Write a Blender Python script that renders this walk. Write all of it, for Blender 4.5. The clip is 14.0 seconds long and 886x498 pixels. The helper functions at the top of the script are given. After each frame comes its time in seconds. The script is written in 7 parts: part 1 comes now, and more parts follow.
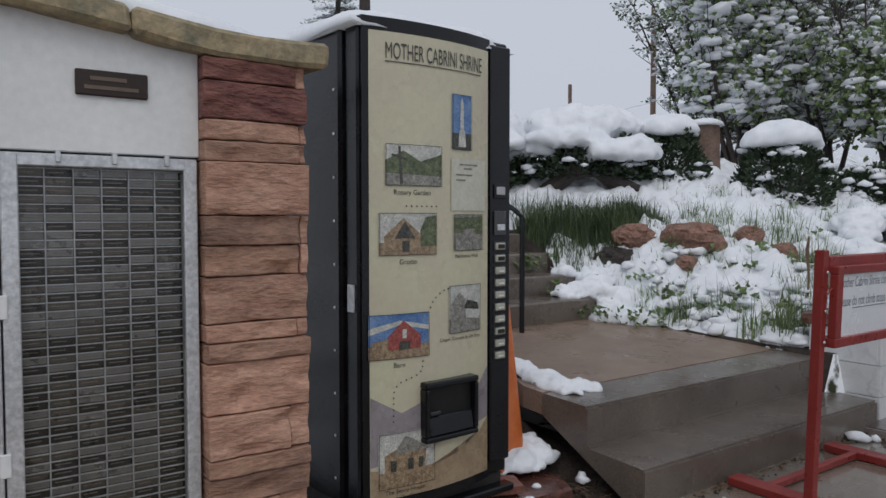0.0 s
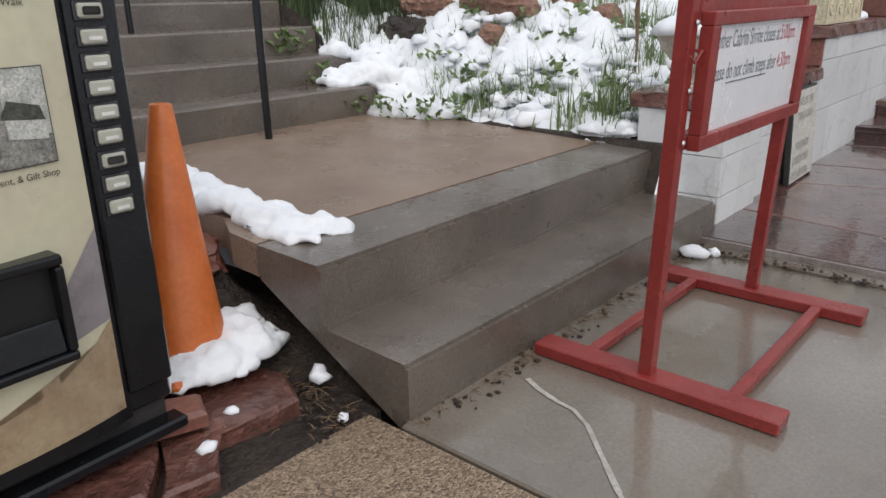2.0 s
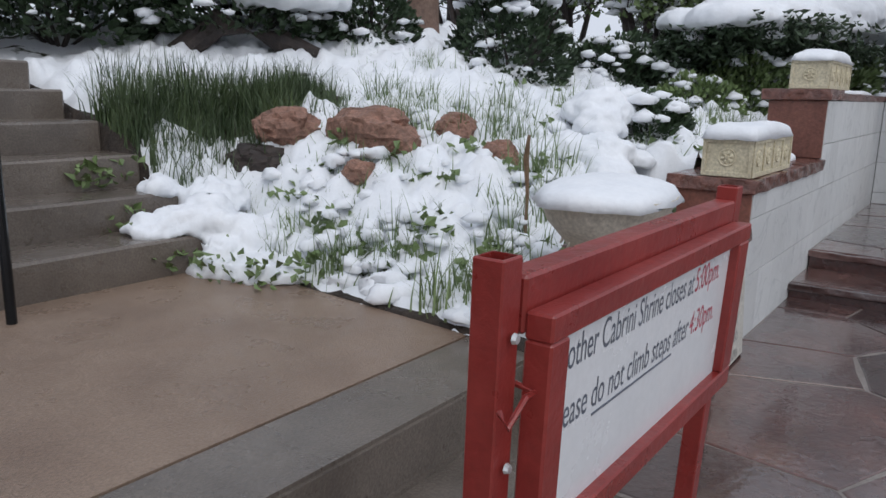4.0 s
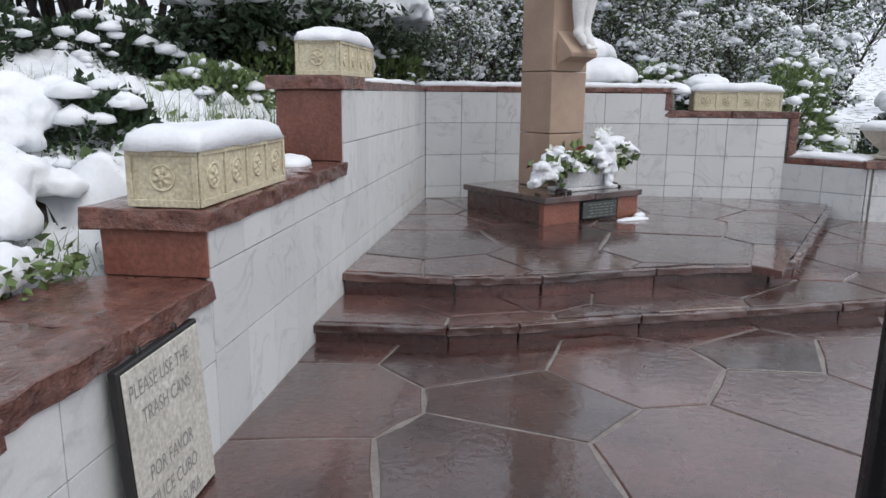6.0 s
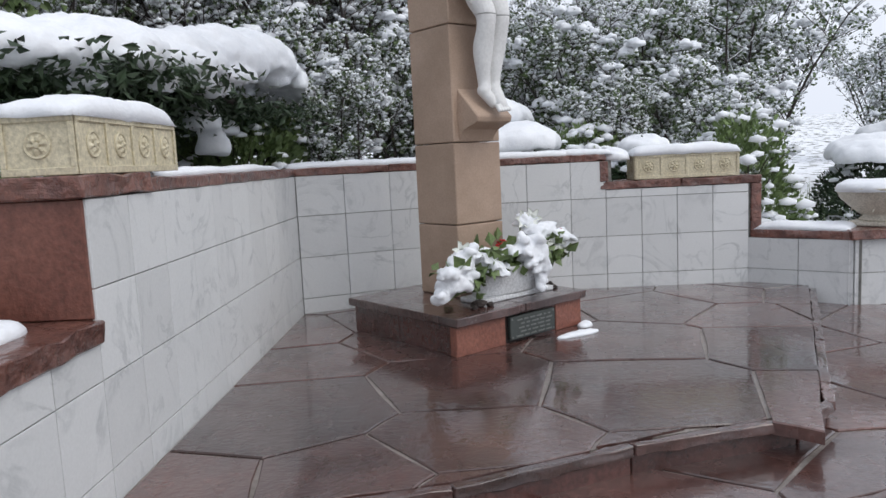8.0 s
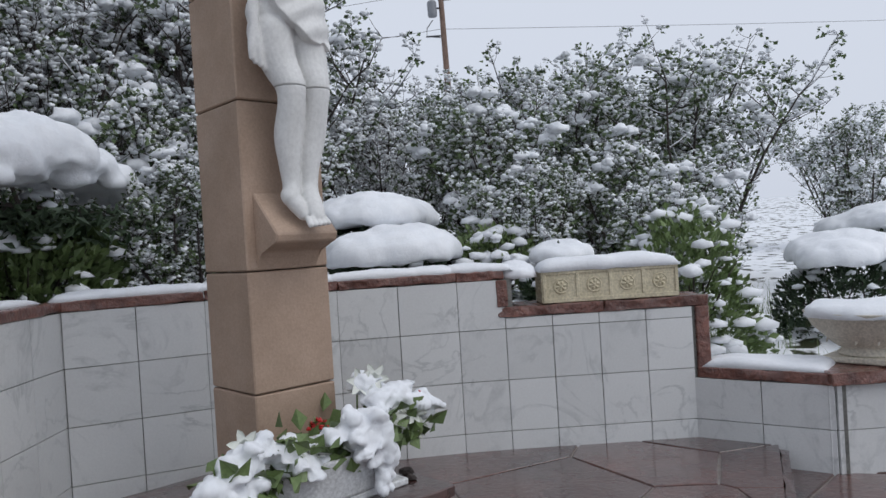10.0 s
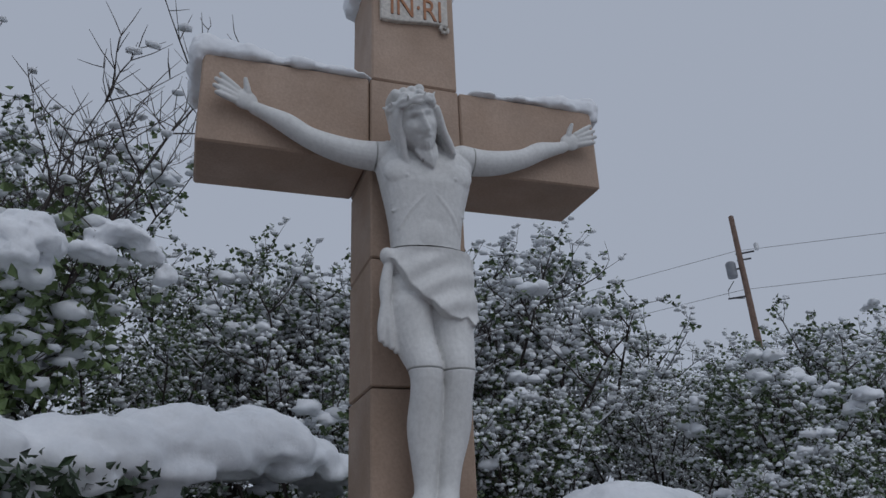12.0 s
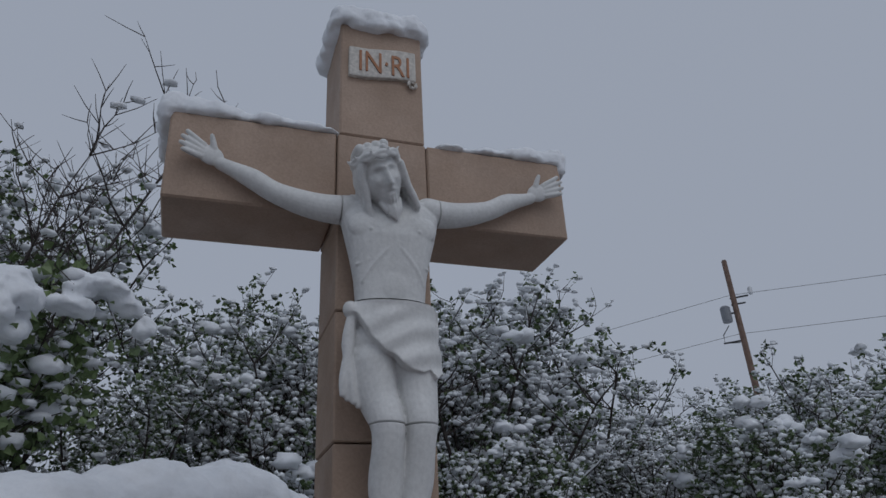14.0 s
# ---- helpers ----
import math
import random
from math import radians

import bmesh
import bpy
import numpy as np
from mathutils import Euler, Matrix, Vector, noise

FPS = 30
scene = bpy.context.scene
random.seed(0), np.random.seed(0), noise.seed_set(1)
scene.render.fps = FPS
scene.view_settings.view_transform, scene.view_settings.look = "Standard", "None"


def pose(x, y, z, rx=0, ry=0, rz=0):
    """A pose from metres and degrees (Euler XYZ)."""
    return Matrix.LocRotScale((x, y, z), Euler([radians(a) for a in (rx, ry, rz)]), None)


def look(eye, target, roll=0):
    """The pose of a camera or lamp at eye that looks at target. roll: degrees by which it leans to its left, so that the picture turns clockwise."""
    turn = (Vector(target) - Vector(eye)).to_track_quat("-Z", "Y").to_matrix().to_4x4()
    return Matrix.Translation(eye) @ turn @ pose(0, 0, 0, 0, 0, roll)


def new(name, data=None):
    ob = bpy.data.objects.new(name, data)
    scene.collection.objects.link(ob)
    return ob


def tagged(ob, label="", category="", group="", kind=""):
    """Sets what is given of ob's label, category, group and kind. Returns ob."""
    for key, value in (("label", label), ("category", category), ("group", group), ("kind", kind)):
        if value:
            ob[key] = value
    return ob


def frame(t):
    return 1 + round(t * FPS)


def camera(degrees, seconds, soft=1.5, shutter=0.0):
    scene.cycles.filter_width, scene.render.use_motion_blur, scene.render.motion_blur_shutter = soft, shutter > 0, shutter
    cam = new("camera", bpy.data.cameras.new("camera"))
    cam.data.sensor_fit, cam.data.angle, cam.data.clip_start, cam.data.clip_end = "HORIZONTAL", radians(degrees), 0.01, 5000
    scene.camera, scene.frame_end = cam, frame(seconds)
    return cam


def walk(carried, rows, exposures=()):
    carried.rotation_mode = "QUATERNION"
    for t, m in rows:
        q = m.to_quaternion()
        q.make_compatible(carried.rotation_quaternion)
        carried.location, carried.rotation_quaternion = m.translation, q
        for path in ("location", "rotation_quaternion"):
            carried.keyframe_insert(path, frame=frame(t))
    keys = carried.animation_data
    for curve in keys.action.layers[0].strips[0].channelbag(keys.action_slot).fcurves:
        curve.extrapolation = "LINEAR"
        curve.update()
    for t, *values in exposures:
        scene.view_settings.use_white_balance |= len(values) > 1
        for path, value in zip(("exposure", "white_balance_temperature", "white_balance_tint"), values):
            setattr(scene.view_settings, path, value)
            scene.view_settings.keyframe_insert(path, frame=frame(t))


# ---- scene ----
cam = camera(62.2, 14.0)
PATH = [
    (0, (-0.265, 0.899, 1.245), (0.888, 2.531, 1.158), -0.0),
    (0.5, (-0.005, 1.11, 1.143), (1.276, 2.585, 0.715), 0.6),
    (1, (0.277, 1.301, 1.128), (1.61, 2.668, 0.534), -0.3),
    (1.5, (0.6, 1.468, 1.121), (1.933, 2.842, 0.54), -0.3),
    (2, (0.974, 1.694, 1.085), (2.394, 2.945, 0.439), -1.1),
    (2.2, (1.11, 1.74, 1.099), (2.577, 2.92, 0.425), -2.1),
    (4.3, (2.305, 2.054, 1.283), (3.899, 3.202, 0.909), 1.3),
    (4.5, (2.476, 2.029, 1.277), (4.106, 3.128, 0.915), 0.3),
    (5, (2.825, 1.938, 1.25), (4.636, 2.653, 0.793), -0.6),
    (5.5, (3.316, 1.93, 1.261), (5.214, 2.267, 0.727), 0.6),
    (6, (3.66, 1.89, 1.272), (5.601, 2.137, 0.856), 0.5),
    (6.5, (4.057, 1.979, 1.256), (5.975, 2.361, 0.836), -0.2),
    (7, (4.498, 1.96, 1.327), (6.467, 2.085, 0.999), -0.3),
    (7.2, (4.665, 1.938, 1.297), (6.642, 2.048, 1.017), -1.0),
    (9.3, (6.421, 1.327, 1.471), (8.41, 1.301, 1.256), -4.7),
    (9.5, (6.541, 1.249, 1.472), (8.533, 1.213, 1.302), -4.3),
    (10, (6.879, 1.065, 1.526), (8.879, 1.019, 1.508), -3.5),
    (10.5, (7.059, 0.882, 1.528), (9.014, 1.224, 1.775), -3.0),
    (11, (7.282, 0.735, 1.573), (9.158, 1.3, 1.975), -2.2),
    (11.5, (7.456, 0.687, 1.616), (9.29, 1.25, 2.181), -2.8),
    (12, (7.562, 0.546, 1.634), (9.282, 1.248, 2.375), -2.2),
    (12.5, (7.592, 0.497, 1.652), (9.296, 1.182, 2.443), -2.9),
    (13, (7.573, 0.472, 1.644), (9.261, 1.149, 2.477), -2.9),
    (13.5, (7.589, 0.442, 1.644), (9.271, 1.116, 2.49), -2.7),
    (14, (7.596, 0.418, 1.646), (9.273, 1.091, 2.502), -2.9),
]
EXPOSURES = [(0, -0.2, 6500, 10), (0.5, 0.2, 6700, 10), (1.5, 0.55, 6850, 10), (2.2, 0.5, 6850, 10), (4.3, 0.15, 6400, 10), (5.0, 0.25, 6450, 10), (5.5, 0.5, 6600, 10), (7.2, 0.5, 6600, 10), (9.3, 0.35, 6550, 10), (10.0, 0.1, 6450, 10), (10.5, -0.2, 6300, 10), (11.0, -0.45, 6200, 10), (12.0, -0.75, 6100, 10), (13.0, -0.88, 6100, 10), (14.0, -0.93, 6100, 10)]
walk(cam, [(t, look(eye, target, roll)) for t, eye, target, roll in PATH], EXPOSURES)

# ---- world and light: an overcast, snowy morning ----
world = bpy.data.worlds.new("overcast")
scene.world = world
world.use_nodes = True
wn = world.node_tree.nodes
wl = world.node_tree.links
wn.clear()
sky = wn.new("ShaderNodeTexSky")
sky.sky_type = "NISHITA"
sky.sun_disc = False
sky.sun_elevation, sky.sun_rotation = radians(48), radians(215)
sky.dust_density, sky.air_density, sky.ozone_density = 6.0, 1.6, 1.0
soft_sky = wn.new("ShaderNodeHueSaturation")
soft_sky.inputs["Saturation"].default_value = 0.2
cloud = wn.new("ShaderNodeMix")
cloud.data_type = "RGBA"
cloud.inputs["Factor"].default_value = 0.85
cloud.inputs["B"].default_value = (6.6, 7.1, 8.15, 1)
bg = wn.new("ShaderNodeBackground")
bg.inputs["Strength"].default_value = 0.1
wo = wn.new("ShaderNodeOutputWorld")
wl.new(sky.outputs[0], soft_sky.inputs["Color"])
wl.new(soft_sky.outputs[0], cloud.inputs["A"])
wl.new(cloud.outputs["Result"], bg.inputs["Color"])
wl.new(bg.outputs[0], wo.inputs["Surface"])
sun = new("sun", bpy.data.lights.new("sun", "SUN"))
sun.data.energy, sun.data.angle, sun.data.color = 0.6, radians(40), (1.0, 0.97, 0.93)
sun.matrix_world = look((0, 0, 10), (6 * math.sin(radians(35)), 6 * math.cos(radians(35)), 3.3))


# ---- materials ----
def mat(name, a, b, scale=6.0, rough=(0.5, 0.8), bump=0.3, bscale=60.0, vary=0.0, metal=0.0, spec=0.5, kind="noise", fine=0.25, depth=0.01):
    m = bpy.data.materials.new(name)
    m.use_nodes = True
    n, l = m.node_tree.nodes, m.node_tree.links
    p = n["Principled BSDF"]
    geo = n.new("ShaderNodeNewGeometry")
    pos = geo.outputs["Position"]

    def tex(s, detail=6.0, distort=0.0, dim=0.6):
        t = n.new("ShaderNodeTexNoise")
        t.inputs["Scale"].default_value, t.inputs["Detail"].default_value = s, detail
        t.inputs["Distortion"].default_value, t.inputs["Roughness"].default_value = distort, dim
        l.new(pos, t.inputs["Vector"])
        return t.outputs["Fac"]

    def ramp(src, lo, hi, x0=0.3, x1=0.7):
        r = n.new("ShaderNodeMapRange")
        r.inputs["From Min"].default_value, r.inputs["From Max"].default_value = x0, x1
        r.inputs["To Min"].default_value, r.inputs["To Max"].default_value = lo, hi
        l.new(src, r.inputs["Value"])
        return r.outputs["Result"]

    if kind == "strata":
        mp = n.new("ShaderNodeMapping")
        mp.inputs["Scale"].default_value = (1, 1, 3)
        l.new(pos, mp.inputs["Vector"])
        pos = mp.outputs["Vector"]
    big = tex(scale)
    small = tex(bscale, 4.0)
    height = small
    fac = ramp(big, 0, 1)
    if kind == "veins":
        v = tex(scale * 0.5, 8.0, 1.6, 0.55)
        d = n.new("ShaderNodeMath")
        d.operation = "SUBTRACT"
        d.inputs[1].default_value = 0.5
        l.new(v, d.inputs[0])
        e = n.new("ShaderNodeMath")
        e.operation = "ABSOLUTE"
        l.new(d.outputs[0], e.inputs[0])
        thin = ramp(e.outputs[0], 1, 0, 0.0, 0.035)
        g = n.new("ShaderNodeMath")
        g.operation = "MULTIPLY"
        l.new(thin, g.inputs[0])
        l.new(ramp(big, 0.05, 0.95, 0.42, 0.66), g.inputs[1])
        h = n.new("ShaderNodeMath")
        h.operation = "ADD"
        l.new(g.outputs[0], h.inputs[0])
        l.new(ramp(tex(scale * 0.3), 0.0, 0.3), h.inputs[1])
        fac = h.outputs[0]
    if kind == "pebble":
        v = n.new("ShaderNodeTexVoronoi")
        v.inputs["Scale"].default_value = bscale
        l.new(pos, v.inputs["Vector"])
        height = ramp(v.outputs["Distance"], 1, 0, 0.0, 0.7)
        fac = v.outputs["Color"]
    mix = n.new("ShaderNodeMix")
    mix.data_type = "RGBA"
    l.new(fac, mix.inputs["Factor"])
    mix.inputs["A"].default_value, mix.inputs["B"].default_value = (*a, 1), (*b, 1)
    val = n.new("ShaderNodeHueSaturation")
    l.new(mix.outputs["Result"], val.inputs["Color"])
    shade = ramp(small, 1 - fine, 1 + fine, 0.3, 0.7)
    if vary:
        info = n.new("ShaderNodeObjectInfo")
        q = n.new("ShaderNodeMath")
        q.operation = "MULTIPLY"
        l.new(shade, q.inputs[0])
        l.new(ramp(info.outputs["Random"], 1 - vary, 1 + vary, 0, 1), q.inputs[1])
        shade = q.outputs[0]
    l.new(shade, val.inputs["Value"])
    l.new(val.outputs["Color"], p.inputs["Base Color"])
    l.new(ramp(tex(scale * 1.7), rough[0], rough[1]), p.inputs["Roughness"])
    p.inputs["Metallic"].default_value = metal
    p.inputs["Specular IOR Level"].default_value = spec
    bp = n.new("ShaderNodeBump")
    bp.inputs["Strength"].default_value, bp.inputs["Distance"].default_value = bump, depth
    l.new(height, bp.inputs["Height"])
    l.new(bp.outputs[0], p.inputs["Normal"])
    return m


MARBLE = mat("white_marble", (0.66, 0.67, 0.67), (0.47, 0.485, 0.49), 4, (0.32, 0.5), 0.03, 90, 0.06, kind="veins", fine=0.04)
GROUT = mat("grout", (0.15, 0.15, 0.14), (0.25, 0.25, 0.23), 9, (0.7, 0.9))
CAP = mat("red_sandstone_cap", (0.085, 0.034, 0.027), (0.20, 0.085, 0.062), 9, (0.15, 0.5), 0.9, 30, 0.15, depth=0.02, fine=0.3)
REDSTONE = mat("red_sandstone", (0.15, 0.055, 0.04), (0.25, 0.10, 0.07), 4, (0.3, 0.6), 0.4, 50, 0.2)
ASHLAR = mat("split_sandstone", (0.34, 0.175, 0.12), (0.49, 0.30, 0.215), 5, (0.6, 0.9), 0.8, 34, 0.22, kind="strata", depth=0.012, fine=0.25)
ASHLAR_RED = mat("maroon_sandstone", (0.11, 0.038, 0.034), (0.26, 0.115, 0.09), 6, (0.6, 0.9), 1.0, 22, 0.25, kind="strata", depth=0.02, fine=0.28)
ASHLAR_DARK = mat("stained_sandstone", (0.17, 0.10, 0.075), (0.42, 0.24, 0.16), 4, (0.6, 0.9), 0.8, 34, 0.2, kind="strata", depth=0.012, fine=0.28)
MOSSCAP = mat("mossy_capstone", (0.16, 0.15, 0.10), (0.40, 0.31, 0.18), 14, (0.6, 0.9), 0.8, 40)
FLAG = mat("wet_flagstone", (0.042, 0.022, 0.021), (0.115, 0.054, 0.044), 2.2, (0.12, 0.4), 0.5, 30, 0.38, fine=0.22)
MORTAR = mat("mortar", (0.17, 0.145, 0.13), (0.28, 0.25, 0.23), 8, (0.35, 0.6), 0.4, 60)
RISER = mat("wet_red_riser", (0.05, 0.02, 0.018), (0.11, 0.042, 0.034), 5, (0.15, 0.35), 0.4, 40, 0.25)
CONCRETE = mat("wet_concrete", (0.13, 0.108, 0.085), (0.22, 0.19, 0.155), 1.4, (0.03, 0.4), 0.12, 90, fine=0.16)
STEPCON = mat("old_step_concrete", (0.085, 0.068, 0.055), (0.17, 0.14, 0.115), 2.5, (0.15, 0.45), 0.35, 110, fine=0.28)
LANDING = mat("damp_landing_concrete", (0.19, 0.13, 0.095), (0.27, 0.195, 0.145), 2.2, (0.2, 0.5), 0.35, 120, fine=0.25)
PEBBLE = mat("exposed_aggregate", (0.10, 0.068, 0.046), (0.42, 0.31, 0.21), 3, (0.3, 0.6), 0.9, 150, kind="pebble", depth=0.006)
SOIL = mat("wet_soil", (0.018, 0.012, 0.009), (0.05, 0.035, 0.025), 12, (0.5, 0.9), 1.0, 45, depth=0.03)
SNOW = mat("fresh_snow", (0.74, 0.765, 0.80), (0.83, 0.845, 0.87), 5, (0.6, 0.9), 0.35, 45, spec=0.2, fine=0.03)
REDPAINT = mat("red_paint", (0.20, 0.022, 0.020), (0.28, 0.040, 0.034), 5, (0.22, 0.45), 0.15, 60, fine=0.12)
SIGNWHITE = mat("sign_panel", (0.66, 0.68, 0.71), (0.74, 0.75, 0.77), 3, (0.15, 0.3), 0.02, 60, fine=0.03)
BLACK = mat("black_enamel", (0.004, 0.0045, 0.006), (0.010, 0.011, 0.013), 5, (0.1, 0.3), 0.08, 60, spec=0.35)
CREAM = mat("cream_cast_stone", (0.50, 0.445, 0.31), (0.60, 0.545, 0.40), 7, (0.5, 0.8), 0.3, 70)
STATUE = mat("white_carved_marble", (0.60, 0.60, 0.59), (0.70, 0.70, 0.69), 6, (0.4, 0.65), 0.12, 60, fine=0.08)
CROSS = mat("tan_sandstone", (0.315, 0.225, 0.165), (0.42, 0.305, 0.23), 3, (0.5, 0.8), 0.2, 90, 0.05, fine=0.1)
# near-black for backings, cores, holes and undersides: their shade put into the colour
DARK = mat("painted_recess_shade", (0.012, 0.011, 0.01), (0.03, 0.026, 0.024), 8, (0.5, 0.8))
WHITEPAINT = mat("white_painted_steel", (0.66, 0.67, 0.66), (0.76, 0.76, 0.75), 3, (0.3, 0.5), 0.05, 40, fine=0.05)
ALU = mat("worn_aluminium", (0.50, 0.51, 0.52), (0.68, 0.69, 0.70), 6, (0.3, 0.5), 0.1, 60, metal=0.6)


def wet(m, weight, rough, ripple, strength):
    """A film of water over a material, with its own faint ripples."""
    n, l = m.node_tree.nodes, m.node_tree.links
    p = n["Principled BSDF"]
    geo, t, pools, r, bp = n.new("ShaderNodeNewGeometry"), n.new("ShaderNodeTexNoise"), n.new("ShaderNodeTexNoise"), n.new("ShaderNodeMapRange"), n.new("ShaderNodeBump")
    t.inputs["Scale"].default_value, t.inputs["Detail"].default_value = ripple, 3.0
    pools.inputs["Scale"].default_value, pools.inputs["Detail"].default_value = 1.6, 3.0
    r.inputs["From Min"].default_value, r.inputs["From Max"].default_value = 0.38, 0.6
    r.inputs["To Min"].default_value, r.inputs["To Max"].default_value = 0.25 * strength, strength
    bp.inputs["Distance"].default_value = 0.004
    l.new(geo.outputs["Position"], t.inputs["Vector"])
    l.new(geo.outputs["Position"], pools.inputs["Vector"])
    l.new(pools.outputs["Fac"], r.inputs["Value"])
    l.new(r.outputs["Result"], bp.inputs["Strength"])
    l.new(t.outputs["Fac"], bp.inputs["Height"])
    l.new(bp.outputs[0], p.inputs["Coat Normal"])
    p.inputs["Coat Weight"].default_value, p.inputs["Coat Roughness"].default_value, p.inputs["Coat IOR"].default_value = weight, rough, 1.45
    return m


wet(FLAG, 1.0, 0.035, 26, 0.5)
wet(RISER, 0.8, 0.08, 30, 0.6)
wet(CAP, 0.5, 0.12, 30, 0.6)
wet(CONCRETE, 0.7, 0.05, 20, 0.3)
wet(STEPCON, 0.5, 0.15, 40, 0.5)


# ---- mesh helpers ----
def part(name, bm, material, parent=None, label="", smooth=False):
    me = bpy.data.meshes.new(name)
    bm.normal_update()
    bm.to_mesh(me)
    bm.free()
    for mm in (material if isinstance(material, (list, tuple)) else [material]):
        me.materials.append(mm)
    if smooth:
        me.shade_smooth()
    ob = new(name, me)
    if parent is not None:
        ob.parent = parent
    if label:
        ob["label"] = label
    return ob


def share(name, mesh, parent, m):
    ob = new(name, mesh)
    ob.parent = parent
    ob.matrix_basis = m
    return ob


def thing(name, label, category, group="", kind="", m=None):
    ob = tagged(new(name), label, category, group, kind)
    if m is not None:
        ob.matrix_basis = m
    return ob


def box(bm, x0, x1, y0, y1, z0, z1, bevel=0.0, m=None, seg=1):
    r = bmesh.ops.create_cube(bm, size=1.0)
    bmesh.ops.transform(bm, matrix=Matrix.Translation(((x0 + x1) / 2, (y0 + y1) / 2, (z0 + z1) / 2)) @ Matrix.Diagonal((x1 - x0, y1 - y0, z1 - z0, 1)), verts=r["verts"])
    vs = r["verts"]
    if bevel:
        es = {e for v in vs for e in v.link_edges}
        o = bmesh.ops.bevel(bm, geom=list(es), offset=bevel, segments=seg, affect="EDGES", profile=0.5)
        vs = list({v for f in o["faces"] for v in f.verts} | {v for v in vs if v.is_valid})
    if m is not None:
        bmesh.ops.transform(bm, matrix=m, verts=vs)
    return bm


def block(x0, x1, y0, y1, z0, z1, bevel=0.0, m=None, seg=1):
    return box(bmesh.new(), x0, x1, y0, y1, z0, z1, bevel, m, seg)


def prism(poly, z0, z1, bm=None, bevel=0.0):
    bm = bm or bmesh.new()
    lo = [bm.verts.new((x, y, z0)) for x, y in poly]
    hi = [bm.verts.new((x, y, z1)) for x, y in poly]
    k = len(poly)
    top = bm.faces.new(hi)
    bm.faces.new(lo[::-1])
    for i in range(k):
        bm.faces.new((lo[i], lo[(i + 1) % k], hi[(i + 1) % k], hi[i]))
    if bevel:
        bmesh.ops.bevel(bm, geom=list(top.edges), offset=bevel, segments=1, affect="EDGES")
    return bm


def roughen(bm, amount, scale=6.0, cuts=0, seed=0.0, keep_bottom=False):
    if cuts:
        bmesh.ops.subdivide_edges(bm, edges=bm.edges[:], cuts=cuts, use_grid_fill=True)
    lowest = min(v.co.z for v in bm.verts)
    for v in bm.verts:
        if keep_bottom and v.co.z < lowest + 1e-4:
            continue
        v.co += Vector(noise.noise_vector(v.co * scale + Vector((seed, 0, 0)))) * amount
    return bm


def tube(bm, pts, radii, sides=6):
    rings = []
    for i, pnt in enumerate(pts):
        a = Vector(pts[max(i - 1, 0)])
        b = Vector(pts[min(i + 1, len(pts) - 1)])
        d = (b - a).normalized() if (b - a).length > 1e-6 else Vector((0, 0, 1))
        u = d.orthogonal().normalized()
        w = d.cross(u)
        rings.append([bm.verts.new(Vector(pnt) + radii[i] * (math.cos(2 * math.pi * k / sides) * u + math.sin(2 * math.pi * k / sides) * w)) for k in range(sides)])
    for r0, r1 in zip(rings, rings[1:]):
        for k in range(sides):
            bm.faces.new((r0[k], r0[(k + 1) % sides], r1[(k + 1) % sides], r1[k]))
    bm.faces.new(rings[0][::-1])
    bm.faces.new(rings[-1])
    return bm


def lathe(profile, sides=24, sx=1.0, sy=1.0, bm=None, at=(0, 0, 0)):
    bm = bm or bmesh.new()
    rings = [[bm.verts.new((at[0] + r * sx * math.cos(2 * math.pi * k / sides), at[1] + r * sy * math.sin(2 * math.pi * k / sides), at[2] + z)) for k in range(sides)] for r, z in profile]
    for r0, r1 in zip(rings, rings[1:]):
        for k in range(sides):
            bm.faces.new((r0[k], r0[(k + 1) % sides], r1[(k + 1) % sides], r1[k]))
    bm.faces.new(rings[0][::-1])
    bm.faces.new(rings[-1])
    return bm


def clip(poly, nx, ny, d):
    """The part of a polygon where nx * x + ny * y <= d."""
    out = []
    for i, (x0, y0) in enumerate(poly):
        x1, y1 = poly[(i + 1) % len(poly)]
        a, b = nx * x0 + ny * y0 - d, nx * x1 + ny * y1 - d
        if a <= 0:
            out.append((x0, y0))
        if a * b < 0:
            t = a / (a - b)
            out.append((x0 + t * (x1 - x0), y0 + t * (y1 - y0)))
    return out


def crazy(region, near, far, seed, gap=0.014):
    """Irregular paving: cells round scattered seeds, some crowded and some far apart, cut to a convex region."""
    rng = random.Random(seed)
    xs, ys = [p[0] for p in region], [p[1] for p in region]
    seeds = []
    for _ in range(4000):
        x, y = rng.uniform(min(xs), max(xs)), rng.uniform(min(ys), max(ys))
        own = near + (far - near) * rng.random() ** 0.6
        if all(math.hypot(x - a, y - b) > 0.5 * (own + o) for a, b, o in seeds):
            seeds.append((x, y, own))
    cells = []
    for i, (sx, sy, own) in enumerate(seeds):
        c = list(region)
        for j, (tx, ty, other) in enumerate(seeds):
            dx, dy = tx - sx, ty - sy
            dl = math.hypot(dx, dy)
            if i == j or dl > 4 * far:
                continue
            side = (dl * dl + (own * own - other * other) * 0.22) / (2 * dl)
            c = clip(c, dx / dl, dy / dl, (dx * sx + dy * sy) / dl + side - gap * rng.uniform(0.7, 1.2))
            if len(c) < 3:
                break
        if len(c) >= 3 and abs(poly_area(c)) > 0.01:
            cells.append(c)
    return cells


def poly_area(p):
    return sum(p[i][0] * p[(i + 1) % len(p)][1] - p[(i + 1) % len(p)][0] * p[i][1] for i in range(len(p))) / 2


